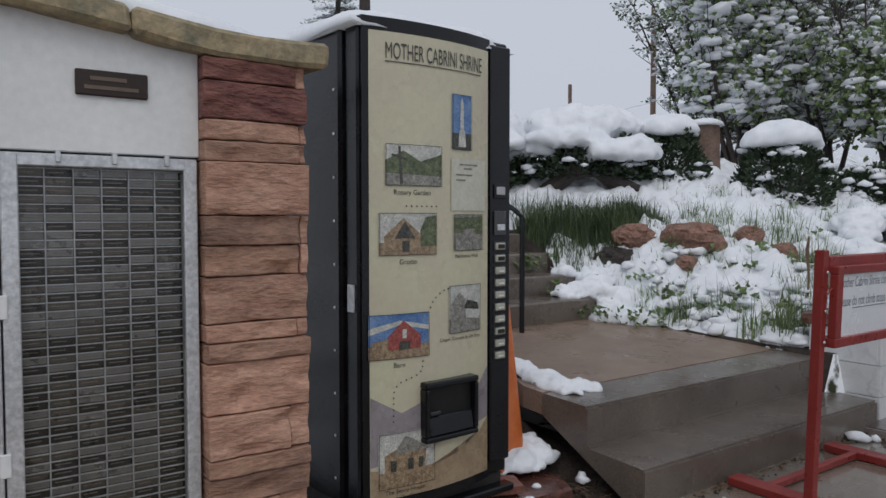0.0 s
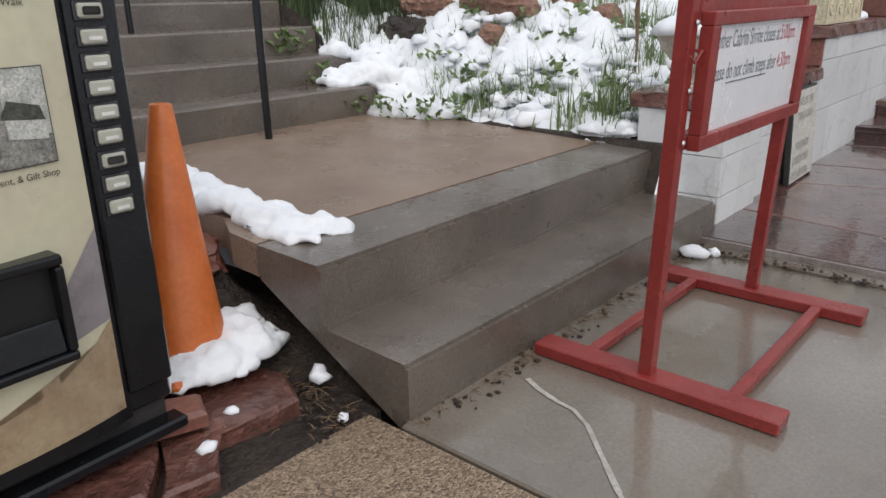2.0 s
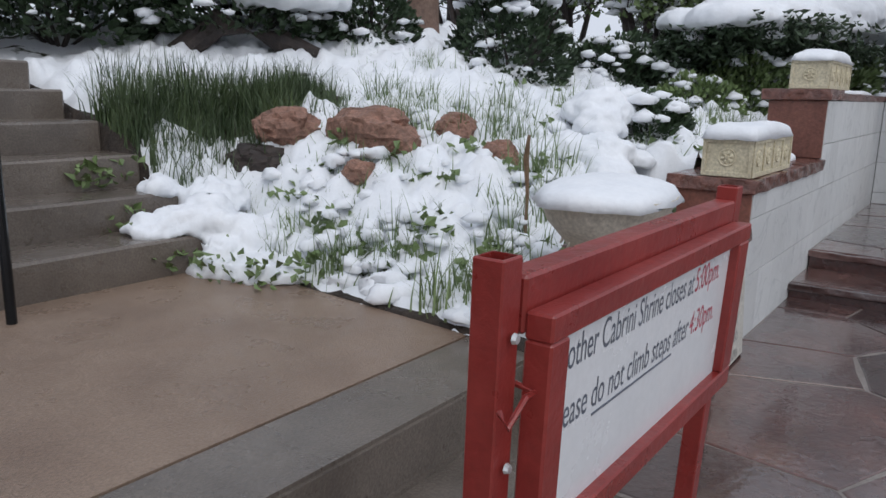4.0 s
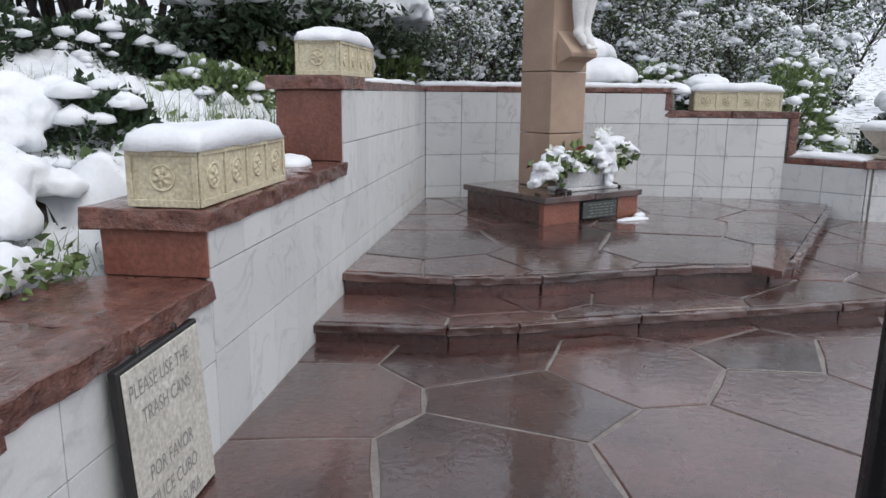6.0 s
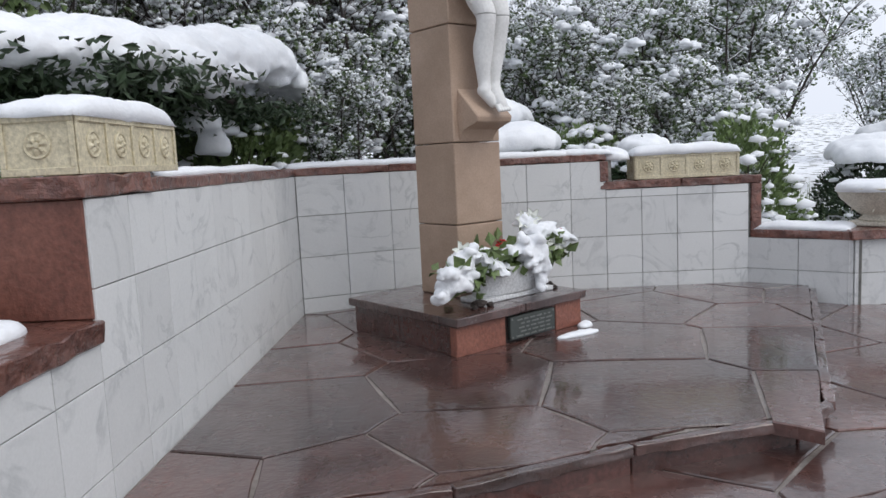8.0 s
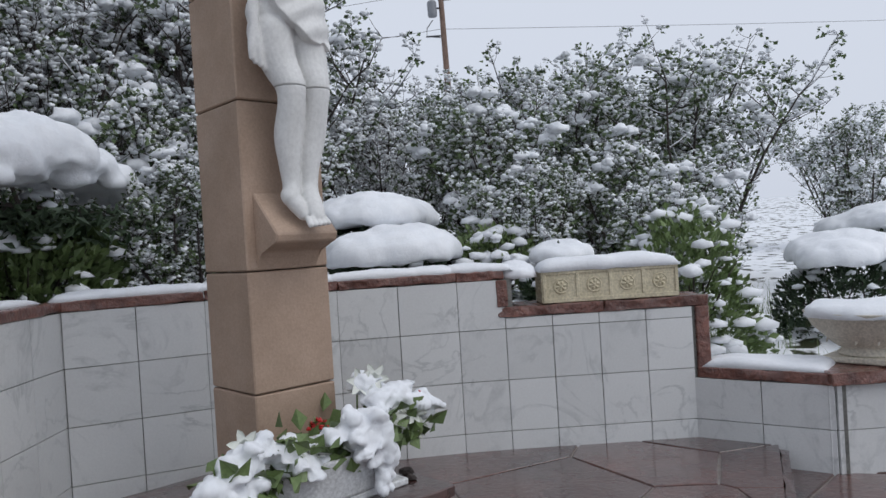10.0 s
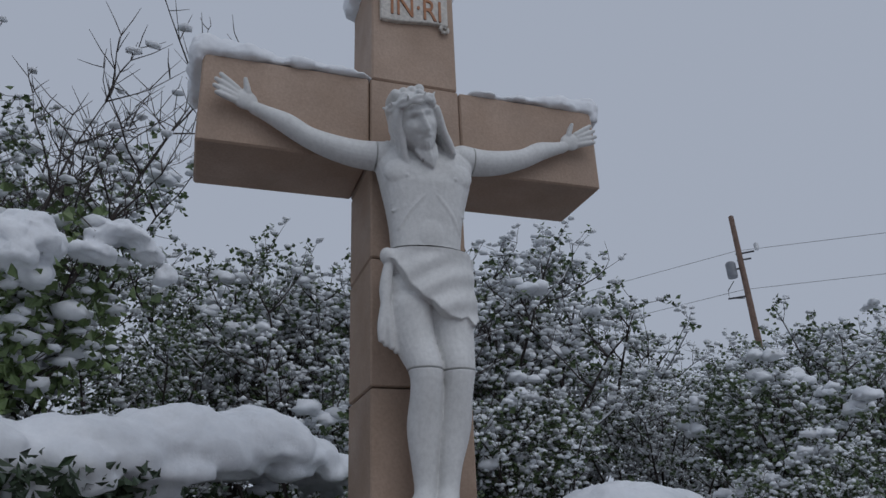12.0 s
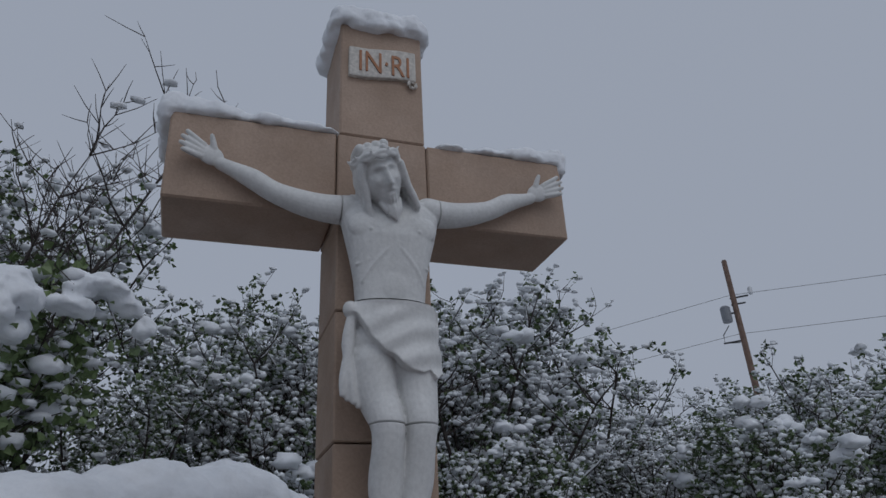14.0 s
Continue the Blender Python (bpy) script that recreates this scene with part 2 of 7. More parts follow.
def slab_cell(c, z0, z1, rng):
    """A paving stone with a slightly worn rim."""
    bm = bmesh.new()
    cx, cy = sum(p[0] for p in c) / len(c), sum(p[1] for p in c) / len(c)
    pts = []
    for i, (x, y) in enumerate(c):
        x1, y1 = c[(i + 1) % len(c)]
        pts.append((x, y))
        w = rng.uniform(-0.012, 0.004)
        mx, my = (x + x1) / 2, (y + y1) / 2
        dl = math.hypot(mx - cx, my - cy) + 1e-6
        pts.append((mx + w * (mx - cx) / dl, my + w * (my - cy) / dl))
    tilt = rng.uniform(-0.004, 0.004)
    lo = [bm.verts.new((x, y, z0)) for x, y in pts]
    hi = [bm.verts.new((x, y, z1 - 0.004)) for x, y in pts]
    inn = [bm.verts.new((cx + (x - cx) * 0.985, cy + (y - cy) * 0.985, z1 + tilt * (x - cx))) for x, y in pts]
    k = len(pts)
    for i in range(k):
        j = (i + 1) % k
        bm.faces.new((lo[i], lo[j], hi[j], hi[i]))
        bm.faces.new((hi[i], hi[j], inn[j], inn[i]))
    bm.faces.new(inn)
    return bm


# ---- the plan ----
YW = 2.97                       # inner face of the long wall
FLOOR, TREAD, PLAT = 0.04, 0.14, 0.266
BACK = [(10.72, 2.97), (10.98, 2.31), (11.16, 1.60), (11.24, 0.90), (11.25, 0.62), (11.25, -0.50), (10.80, -1.10)]
PLAT_EDGE = [(7.62, 2.97), (7.60, 2.33), (7.72, 1.84), (8.02, 1.17), (8.24, 0.45), (8.40, 0.25), (8.66, 0.14), (10.90, -0.86)]
TREAD_EDGE = [(7.06, 2.97), (7.10, 2.30), (7.20, 1.95), (7.46, 1.32), (7.87, 0.17), (8.35, -0.95), (9.0, -2.2), (9.6, -3.2)]


def ease(v, a, b):
    t = min(max((v - a) / (b - a), 0), 1)
    return t * t * (3 - 2 * t)


def wall_x(y):
    """The inner face of the curved wall at y."""
    for (x0, y0), (x1, y1) in zip(BACK, BACK[1:]):
        if y1 <= y <= y0:
            return x0 + (x1 - x0) * (y0 - y) / (y0 - y1)
    return 10.8


def hill(x, y):
    """Height of the natural ground."""
    soft = max(ease(x, 4.2, 5.2), ease(y, 5.0, 6.0))
    bank = 0.40 + soft * (0.22 * (min(max(x, 4.4), 6.6) - 4.4) + 0.25 * (min(max(y, 3.4), 9) - 3.4))
    bank += 0.19 * (min(max(y, 9), 30) - 9) + 0.05 * (min(max(y, 30), 150) - 30)
    east = 0.40 + 0.68 * ease(y, -1.2, 0.3) + 0.3 * ease(x, 12, 17) + 2.6 * ease(x, 18, 60)
    k = ease(y, 2.6, 3.6)
    if y > 3.16 and x < 10.8:
        z = bank
        if 4.9 < x < 6.3 and y < 3.8:
            z = min(z, 0.48 + 0.75 * max(y - 3.45, 0))
        if x < 4.28:
            if y < 5.2:
                z = 0.1
                if x < 2.25:
                    z = -0.05 + 0.36 * ease(y, 3.15, 4.0) * ease(x, 0.9, 2.0)
            elif x > 2.2:
                z = min(bank, 0.2 + 0.45 * (y - 5.2)) if y < 9 else bank
            else:
                z = 0.3 + (bank - 0.3) * ease(y, 5.2, 8)
    elif x > wall_x(y) + 0.2:
        z = east * (1 - k) + max(bank, east) * k
    else:
        z = -0.2
    return z


# ---- ground ----
def axis(lo, hi, step, far):
    v = list(np.arange(lo, hi, step))
    d, a, b = step, lo, hi
    while b < far:
        d *= 1.35
        a, b = a - d, b + d
        v = [a] + v + [b]
    return v


def ground_sheet():
    xs, ys = axis(0.0, 18.0, 0.13, 420), axis(2.4, 12.0, 0.13, 420)
    verts, faces = [], []
    for y in ys:
        for x in xs:
            z = hill(x, y)
            if z > 0.3 and not (x < 4.3 and y < 5.3):
                p = Vector((x, y, 0))
                if 4.2 < x < 9.4 and y < 7.3:
                    verts.append((x, y, z))
                    continue
                lump = noise.noise(p * 3.1) * 0.07 + abs(noise.noise(p * 7.5)) * 0.10 + noise.noise(p * 16) * 0.02
                z += lump * (1.0 if y < 14 and x < 19 else 0.3)
            verts.append((x, y, z))
    w = len(xs)
    for j in range(len(ys) - 1):
        for i in range(w - 1):
            a = j * w + i
            faces.append((a, a + 1, a + w + 1, a + w))
    me = bpy.data.meshes.new("ground")
    me.from_pydata(verts, [], faces)
    me.materials.append(BED)
    me.materials.append(SOIL)
    me.shade_smooth()
    for f in me.polygons:
        if (4.2 < f.center.x < 9.4 and 3.2 < f.center.y < 7.3) or (0.5 < f.center.x < 2.5 and 2.9 < f.center.y < 4.7):
            f.material_index = 1
    return tagged(new("ground", me), "snow-covered hillside with wet soil and grass showing through", "ground", kind="structure")


def bed_material():
    m = mat("snowy_ground", (0.74, 0.765, 0.80), (0.83, 0.845, 0.87), 3, (0.6, 0.9), 0.4, 45, spec=0.2, fine=0.03)
    n, l = m.node_tree.nodes, m.node_tree.links
    p = n["Principled BSDF"]
    src = p.inputs["Base Color"].links[0].from_socket
    t = n.new("ShaderNodeTexNoise")
    t.inputs["Scale"].default_value, t.inputs["Detail"].default_value = 3.4, 5
    g = n.new("ShaderNodeNewGeometry")
    l.new(g.outputs["Position"], t.inputs["Vector"])
    r = n.new("ShaderNodeMapRange")
    r.inputs["From Min"].default_value, r.inputs["From Max"].default_value = 0.57, 0.61
    l.new(t.outputs["Fac"], r.inputs["Value"])
    mx = n.new("ShaderNodeMix")
    mx.data_type = "RGBA"
    l.new(r.outputs[0], mx.inputs["Factor"])
    l.new(src, mx.inputs["A"])
    mx.inputs["B"].default_value = (0.035, 0.04, 0.018, 1)
    l.new(mx.outputs["Result"], p.inputs["Base Color"])
    return m


BED = bed_material()
ground_sheet()

# the lower terrace: pebble walk, smooth concrete apron, stone plaza
part("pebble_walk", block(-4, 2.165, -4, 3.03, -0.12, 0.0), PEBBLE)
tagged(bpy.data.objects["pebble_walk"], "wet exposed-aggregate concrete walk with brown pebbles", "walkway", kind="structure")
soil = roughen(block(0.6, 2.22, 3.03, 3.6, -0.12, -0.005), 0.02, 7, 5)
tagged(part("dirt_strip", soil, SOIL), "dark wet soil beside the concrete steps", "soil", kind="structure")
apron = thing("concrete_apron", "wet smooth concrete paving with puddles and a mended crack", "pavement", kind="structure")
part("slab", block(2.18, 4.13, -4, 2.92, -0.12, 0.002, 0.006), CONCRETE, apron)
CRACKFILL = mat("crack_mortar", (0.30, 0.28, 0.25), (0.48, 0.46, 0.42), 30, (0.4, 0.7), 0.2, 80)
crack = bmesh.new()
line = [(x - 0.03, y) for x, y in ((2.63, 2.80), (2.60, 2.74), (2.575, 2.66), (2.565, 2.60), (2.52, 2.53), (2.45, 2.46), (2.40, 2.41), (2.32, 2.33), (2.265, 2.27), (2.20, 2.18))]
for (xa, ya), (xb, yb) in zip(line, line[1:]):
    d = Vector((yb - ya, xa - xb, 0)).normalized() * random.uniform(0.005, 0.009)
    a, b = Vector((xa, ya, 0.005)), Vector((xb, yb, 0.005))
    crack.faces.new([crack.verts.new(q) for q in (a - d, b - d, b + d, a + d)])
part("crack_filler", crack, CRACKFILL, apron, "pale mended crack in the concrete")

plaza = thing("plaza_floor", "wet dark red flagstone paving with pale mortar joints", "floor", kind="structure")
part("bed", block(4.13, 12.0, -5, 3.0, -0.12, FLOOR - 0.006), MORTAR, plaza)
part("edge_strip", roughen(block(4.02, 4.15, -4, 2.88, -0.1, 0.012), 0.012, 6, 6), STEPCON, plaza)


def inset(edge, d):
    """A polyline moved towards +x along its normals."""
    out = []
    for i, (x, y) in enumerate(edge):
        xa, ya = edge[max(i - 1, 0)]
        xb, yb = edge[min(i + 1, len(edge) - 1)]
        dl = math.hypot(xb - xa, yb - ya)
        out.append((x - (yb - ya) / dl * d, y + (xb - xa) / dl * d))
    return out


def tier(name, label, edge, close, z0, z1, cells, seed):
    """A raised floor: recessed riser stones, an overhanging rough edge, flagstones on top."""
    st = thing(name, label, "steps", kind="structure")
    inner = inset(edge, 0.05)
    part("core", prism((inner + close)[::-1] if poly_area(inner + close) < 0 else inner + close, z0 - 0.1, z1 - 0.007), MORTAR, st)
    rng = random.Random(seed)
    for (xa, ya), (xb, yb) in zip(inner, inner[1:]):
        length = math.hypot(xb - xa, yb - ya)
        n = max(1, round(length / 0.85))
        ang = math.degrees(math.atan2(yb - ya, xb - xa))
        for i in range(n):
            w = length / n
            bm = roughen(block(0.003, w - 0.003, -0.03, 0.012, z0 - 0.01, z1 - 0.048, 0.004), 0.004, 9, 1, seed + i)
            share("riser_stone", part_mesh(bm, RISER), st, pose(xa, ya, 0, 0, 0, ang) @ pose(i * w, 0, 0))
    for (xa, ya), (xb, yb) in zip(edge, edge[1:]):
        length = math.hypot(xb - xa, yb - ya)
        n = max(1, round(length / 0.75))
        ang = math.degrees(math.atan2(yb - ya, xb - xa))
        for i in range(n):
            w = length / n
            bm = roughen(block(0.0, w - 0.004, -0.012, 0.032, z1 - 0.046, z1 - 0.001, 0.004), 0.010, 24, 7, seed + 3 * i + xa)
            for v in bm.verts:
                v.co.z = min(v.co.z, z1 - 0.0005)
            share("edge_stone", part_mesh(bm, FLAG), st, pose(xa, ya, 0, 0, 0, ang) @ pose(i * w, 0, 0))
    for c in cells:
        share("flagstone", part_mesh(slab_cell(c, z1 - 0.05, z1 + 0.003, rng), FLAG), st, Matrix.Identity(4))
    return st


def part_mesh(bm, material):
    me = bpy.data.meshes.new("piece")
    bm.normal_update()
    bm.to_mesh(me)
    bm.free()
    me.materials.append(material)
    return me


def cut_to(cells, edge, d):
    """Cut cells to the far side of a polyline that is set back by d (each cell by its nearest stretch)."""
    line = inset(edge, d)
    out = []
    for c in cells:
        for (xa, ya), (xb, yb) in zip(line, line[1:]):
            dl = math.hypot(xb - xa, yb - ya)
            nx, ny = (yb - ya) / dl, -(xb - xa) / dl
            cx, cy = sum(q[0] for q in c) / len(c), sum(q[1] for q in c) / len(c)
            t = ((cx - xa) * (xb - xa) + (cy - ya) * (yb - ya)) / dl / dl
            if -0.35 < t < 1.35:
                c = clip(c, nx, ny, nx * xa + ny * ya)
                if len(c) < 3:
                    break
        if len(c) >= 3 and abs(poly_area(c)) > 0.012:
            out.append(c)
    return out


PLAT_CLOSE = [(11.1, -0.75), (11.30, -0.45), (11.30, 0.62), (11.26, 0.95), (11.2, 1.62), (11.02, 2.35), (10.75, 3.0)]
TREAD_CLOSE = [(12.0, -3.2), (12.0, -1.0), (11.3, 3.0)]
plat_cells = cut_to(crazy([(7.5, -0.95), (11.3, -0.95), (11.3, 2.96), (7.5, 2.96)], 0.35, 0.95, 5, 0.007), PLAT_EDGE, 0.034)
tread_cells = [c for c in cut_to(crazy([(6.9, -3.2), (11.9, -3.2), (11.9, 2.96), (6.9, 2.96)], 0.35, 0.9, 8, 0.008), TREAD_EDGE, 0.034) if any(q[1] < 0.3 or q[0] < 8.3 for q in c)]
tier("lower_step", "wet red flagstone step with rough split edges", TREAD_EDGE, TREAD_CLOSE, FLOOR, TREAD, tread_cells, 21)
tier("upper_platform", "raised wet flagstone platform round the cross", PLAT_EDGE, PLAT_CLOSE, TREAD, PLAT, plat_cells, 33)
rng = random.Random(4)
floor_cells = [c for c in crazy([(4.15, -4.5), (11.9, -4.5), (11.9, 2.965), (4.15, 2.965)], 0.3, 0.95, 2, 0.008) if any(q[0] < 8.0 or q[1] < -1.2 for q in c)]
for c in floor_cells:
    share("flagstone", part_mesh(slab_cell(c, FLOOR - 0.05, FLOOR, rng), FLAG), plaza, Matrix.Identity(4))


# ---- the white wall: core, marble tiles, sandstone coping ----
def tiled(wall, a, b, z0, z1, rows, thick=0.016, width=0.305):
    """Marble tiles on the face that runs from a to b (seen from its right-hand side)."""
    length = math.hypot(b[0] - a[0], b[1] - a[1])
    n = max(1, round(length / width))
    w = length / n
    ang = math.degrees(math.atan2(b[1] - a[1], b[0] - a[0]))
    cuts = [z0] + [z for z in rows if z0 + 0.04 < z < z1 - 0.03] + [z1]
    for lo, hi in zip(cuts, cuts[1:]):
        me = part_mesh(block(0.0022, w - 0.0022, -thick, 0.004, lo + 0.0022, hi - 0.0022, 0.0012), MARBLE)
        for i in range(n):
            share("marble_tile", me, wall, pose(a[0], a[1], 0, 0, 0, ang) @ pose(i * w, 0, 0))


def coping(wall, a, b, z0, z1, front=0.035, back=0.40, piece=0.62, seed=0):
    length = math.hypot(b[0] - a[0], b[1] - a[1])
    n = max(1, round(length / piece))
    w = length / n
    ang = math.degrees(math.atan2(b[1] - a[1], b[0] - a[0]))
    for i in range(n):
        bm = roughen(block(0.002, w - 0.002, -front, back, z0, z1, 0.006), 0.016, 15, 6, seed + i * 1.7)
        for v in bm.verts:
            v.co.z = min(max(v.co.z, z0), z1)
        share("coping_stone", part_mesh(bm, CAP), wall, pose(a[0], a[1], 0, 0, 0, ang) @ pose(i * w, 0, 0))


ROWS_Z = [0.38, 0.685, 0.99]
wall = thing("wall_north", "low stepped wall of white marble tiles with red sandstone coping", "wall", kind="structure")
part("core", block(4.36, 4.84, 2.95, 3.36, -0.15, 0.565), GROUT, wall)
part("core", block(4.84, 5.97, 2.985, 3.36, -0.15, 0.575), GROUT, wall)
part("core", block(5.97, 7.72, 2.985, 3.36, -0.15, 0.812), GROUT, wall)
part("core", block(7.72, 10.76, 2.985, 3.36, -0.15, 1.283), GROUT, wall)
tiled(wall, (4.34, 2.945), (4.85, 2.945), 0.0, 0.565, [0.17, 0.36])
tiled(wall, (4.355, 3.36), (4.355, 2.945), 0.0, 0.565, [0.17, 0.36])
tiled(wall, (4.85, YW + 0.016), (5.95, YW + 0.016), 0.03, 0.575, [0.36])
tiled(wall, (5.95, YW + 0.016), (7.70, YW + 0.016), 0.03, 0.812, ROWS_Z)
tiled(wall, (7.70, YW + 0.016), (10.72, YW + 0.016), 0.13, 1.283, ROWS_Z)
coping(wall, (4.32, 2.945), (4.88, 2.945), 0.565, 0.642, 0.04, 0.46, 0.56, 1)
coping(wall, (4.88, YW + 0.016), (5.95, YW + 0.016), 0.575, 0.65, 0.035, 0.50, 0.55, 2)
coping(wall, (5.91, YW + 0.016), (7.71, YW + 0.016), 0.812, 0.89, 0.035, 0.42, 0.6, 3)
coping(wall, (7.66, YW + 0.016), (8.2, YW + 0.016), 1.283, 1.36, 0.03, 0.42, 0.55, 4)
coping(wall, (8.2, YW + 0.016), (10.74, YW + 0.016), 1.283, 1.34, 0.022, 0.36, 0.8, 5)
for zz, x, y1 in ((0.65, 5.955, 0.812), (0.892, 7.705, 1.283)):
    part("end_stone", roughen(block(x - 0.012, x + 0.05, 2.978, 3.355, zz, y1 - 0.001, 0.004), 0.003, 8, 2), REDSTONE, wall, "smooth red sandstone end face")

back_wall = thing("wall_east", "curved white marble wall with red coping stepping down", "wall", kind="structure")
TOPS = [1.283, 1.283, 1.283, 1.283, 1.055, 0.625]
for i, (a, b) in enumerate(zip(BACK, BACK[1:])):
    ang = math.degrees(math.atan2(b[1] - a[1], b[0] - a[0]))
    length = math.hypot(b[0] - a[0], b[1] - a[1])
    m = pose(a[0], a[1], 0, 0, 0, ang)
    bmw = block(-0.02, length + 0.05, 0.004, 0.33, -0.15, TOPS[i])
    bmesh.ops.transform(bmw, matrix=m, verts=bmw.verts)
    part("core", bmw, GROUT, back_wall)
    tiled(back_wall, a, b, 0.03 if i == 5 else 0.2, TOPS[i], ROWS_Z)
    if i < 4:
        coping(back_wall, a, b, 1.283, 1.34, 0.022, 0.34, 0.8, 10 + i)
# stepped coping: a ledge, an upright, a lower ledge
coping(back_wall, (11.25, 0.66), (11.25, -0.60), 1.055, 1.12, 0.022, 0.34, 0.65, 15)
part("upright_trim", roughen(block(11.228, 11.55, 0.60, 0.665, 1.12, 1.283, 0.005), 0.004, 9, 2), CAP, back_wall)
part("upright_trim", roughen(block(11.228, 11.55, -0.60, -0.52, 0.625, 1.055, 0.005), 0.004, 9, 2), CAP, back_wall)
coping(back_wall, (11.25, -0.52), (10.80, -1.10), 0.625, 0.69, 0.022, 0.34, 0.7, 16)
part("core", block(10.82, 11.3, -1.65, -1.08, -0.15, 0.63), GROUT, back_wall)
tiled(back_wall, (10.80, -1.10), (10.80, -1.65), 0.03, 0.63, ROWS_Z)
tiled(back_wall, (10.80 + 0.45, -1.08), (10.80, -1.08), 0.03, 0.63, ROWS_Z)
coping(back_wall, (10.78, -1.06), (10.78, -1.68), 0.63, 0.70, 0.035, 0.46, 0.7, 17)

# ---- concrete stairs ----
stairs = thing("stairs", "worn wet concrete stairs with broken side", "stairs", kind="structure")
low = bmesh.new()
prof = [(2.91, -0.1), (2.91, 0.17), (3.243, 0.18), (3.243, 0.372), (3.55, 0.378), (3.55, -0.1)]
va = [low.verts.new((2.205, y, z)) for y, z in prof]
vb = [low.verts.new((4.27, y, z)) for y, z in prof]
for i in range(6):
    j = (i + 1) % 6
    low.faces.new((va[i], vb[i], vb[j], va[j]))
low.faces.new(va[::-1])
low.faces.new(vb)
for v in low.verts:
    if v.co.x < 3 and v.co.z < 0:
        v.co.z = -0.05 if v.co.y < 3.0 else 0.27
bmesh.ops.bevel(low, geom=[e for e in low.edges if abs(e.verts[0].co.x - e.verts[1].co.x) > 1], offset=0.012, segments=2, affect="EDGES")
part("front_steps", low, STEPCON, stairs)
land = prism([(2.207, 3.548), (4.27, 3.548), (4.42, 4.0), (4.30, 4.7), (4.34, 5.2), (2.45, 5.2), (2.36, 4.4), (2.26, 4.1), (2.29, 3.85), (2.215, 3.7)], 0.27, 0.38)
for v in land.verts:
    v.co.z += 0.045 * (v.co.y - 3.55) / 1.5
part("landing", land, LANDING, stairs, "brown damp concrete landing")
for i in range(9):
    y0, z0 = 5.02 + 0.34 * i, 0.43 + 0.165 * i
    bm = roughen(block(2.2, 4.32 - 0.02 * i, y0, y0 + 0.36, z0 - 0.3, z0 + 0.165, 0.012), 0.006, 9, 3, i)
    part("step", bm, STEPCON, stairs)


# ---- shared pieces for things ----
def words(body, size, m, material, parent, name="lettering", bend=None, label="", depth=0.0, span=0.0):
    cu = bpy.data.curves.new("words", "FONT")
    cu.body, cu.size, cu.extrude = body, size, depth
    tmp = new("words_tmp", cu)
    bpy.context.view_layer.update()
    me = bpy.data.meshes.new_from_object(tmp.evaluated_get(bpy.context.evaluated_depsgraph_get()))
    bpy.data.objects.remove(tmp)
    if span:
        wide = max(v.co.x for v in me.vertices) - min(v.co.x for v in me.vertices)
        me.transform(Matrix.Diagonal((span / wide, 1, 1, 1)))
    me.transform(m)
    if bend:
        for v in me.vertices:
            v.co.y += bend(v.co.x)
    me.materials.clear()
    me.materials.append(material)
    ob = new(name, me)
    ob.parent = parent
    if label:
        ob["label"] = label
    return ob


def plain(name, col, rough=0.5, metal=0.0):
    return mat(name, col, tuple(c * 0.82 for c in col), 8, (rough * 0.8, min(1, rough * 1.2)), 0.08, 60, metal=metal, fine=0.08)


def snow_cap(lx, ly, h, m, label="soft cap of fresh snow", seed=0.0, droop=0.02, nx=22, ny=12, over=0.015, sharp=5.0, round_=False):
    """A rounded layer of snow on a flat top, lx by ly, centred on m."""
    bm = bmesh.new()
    top, bot = [], []
    for j in range(ny + 1):
        for i in range(nx + 1):
            s, t = 2 * i / nx - 1, 2 * j / ny - 1
            p = Vector((s * lx / 2, t * ly / 2, 0))
            rr = 0.0
            if round_:
                p = Vector((s * math.sqrt(1 - t * t / 2) * lx / 2, t * math.sqrt(1 - s * s / 2) * ly / 2, 0))
                rr = min((2 * p.x / lx) ** 2 + (2 * p.y / ly) ** 2, 1)
            wob = 1 + (0.14 if round_ else 0.05) * noise.noise(p * 9 + Vector((seed, 0, 0)))
            edge = max(1 - rr, 0) ** 0.5 if round_ else max((1 - abs(s) ** sharp) * (1 - abs(t) ** sharp), 0) ** 0.45
            z = h * edge * (0.85 + 0.35 * noise.noise(p * 4 + Vector((0, seed, 0)))) + 0.006 * noise.noise(p * 25)
            rim = abs(s) > 0.999 or abs(t) > 0.999
            k = (1 + 2 * over / max(lx, ly)) * wob
            top.append(bm.verts.new((p.x * k, p.y * k, -droop * (0.5 + 0.5 * noise.noise(p * 14)) if rim else z)))
    for j in range(ny):
        for i in range(nx):
            a = j * (nx + 1) + i
            bm.faces.new((top[a], top[a + 1], top[a + nx + 2], top[a + nx + 1]))
    ring = [e for e in bm.edges if e.is_boundary]
    bmesh.ops.holes_fill(bm, edges=ring, sides=0)
    ob = part("lying_snow", bm, SNOW, smooth=True)
    ob.matrix_basis = m
    return tagged(ob, label, "snow")


INK = plain("black_print", (0.02, 0.02, 0.02), 0.4)


def print_ink(name, a, b, scale=60):
    """Ink of a printed photograph, mottled like its subject."""
    return mat(name, a, b, scale, (0.22, 0.36), 0.02, 190, fine=0.4)


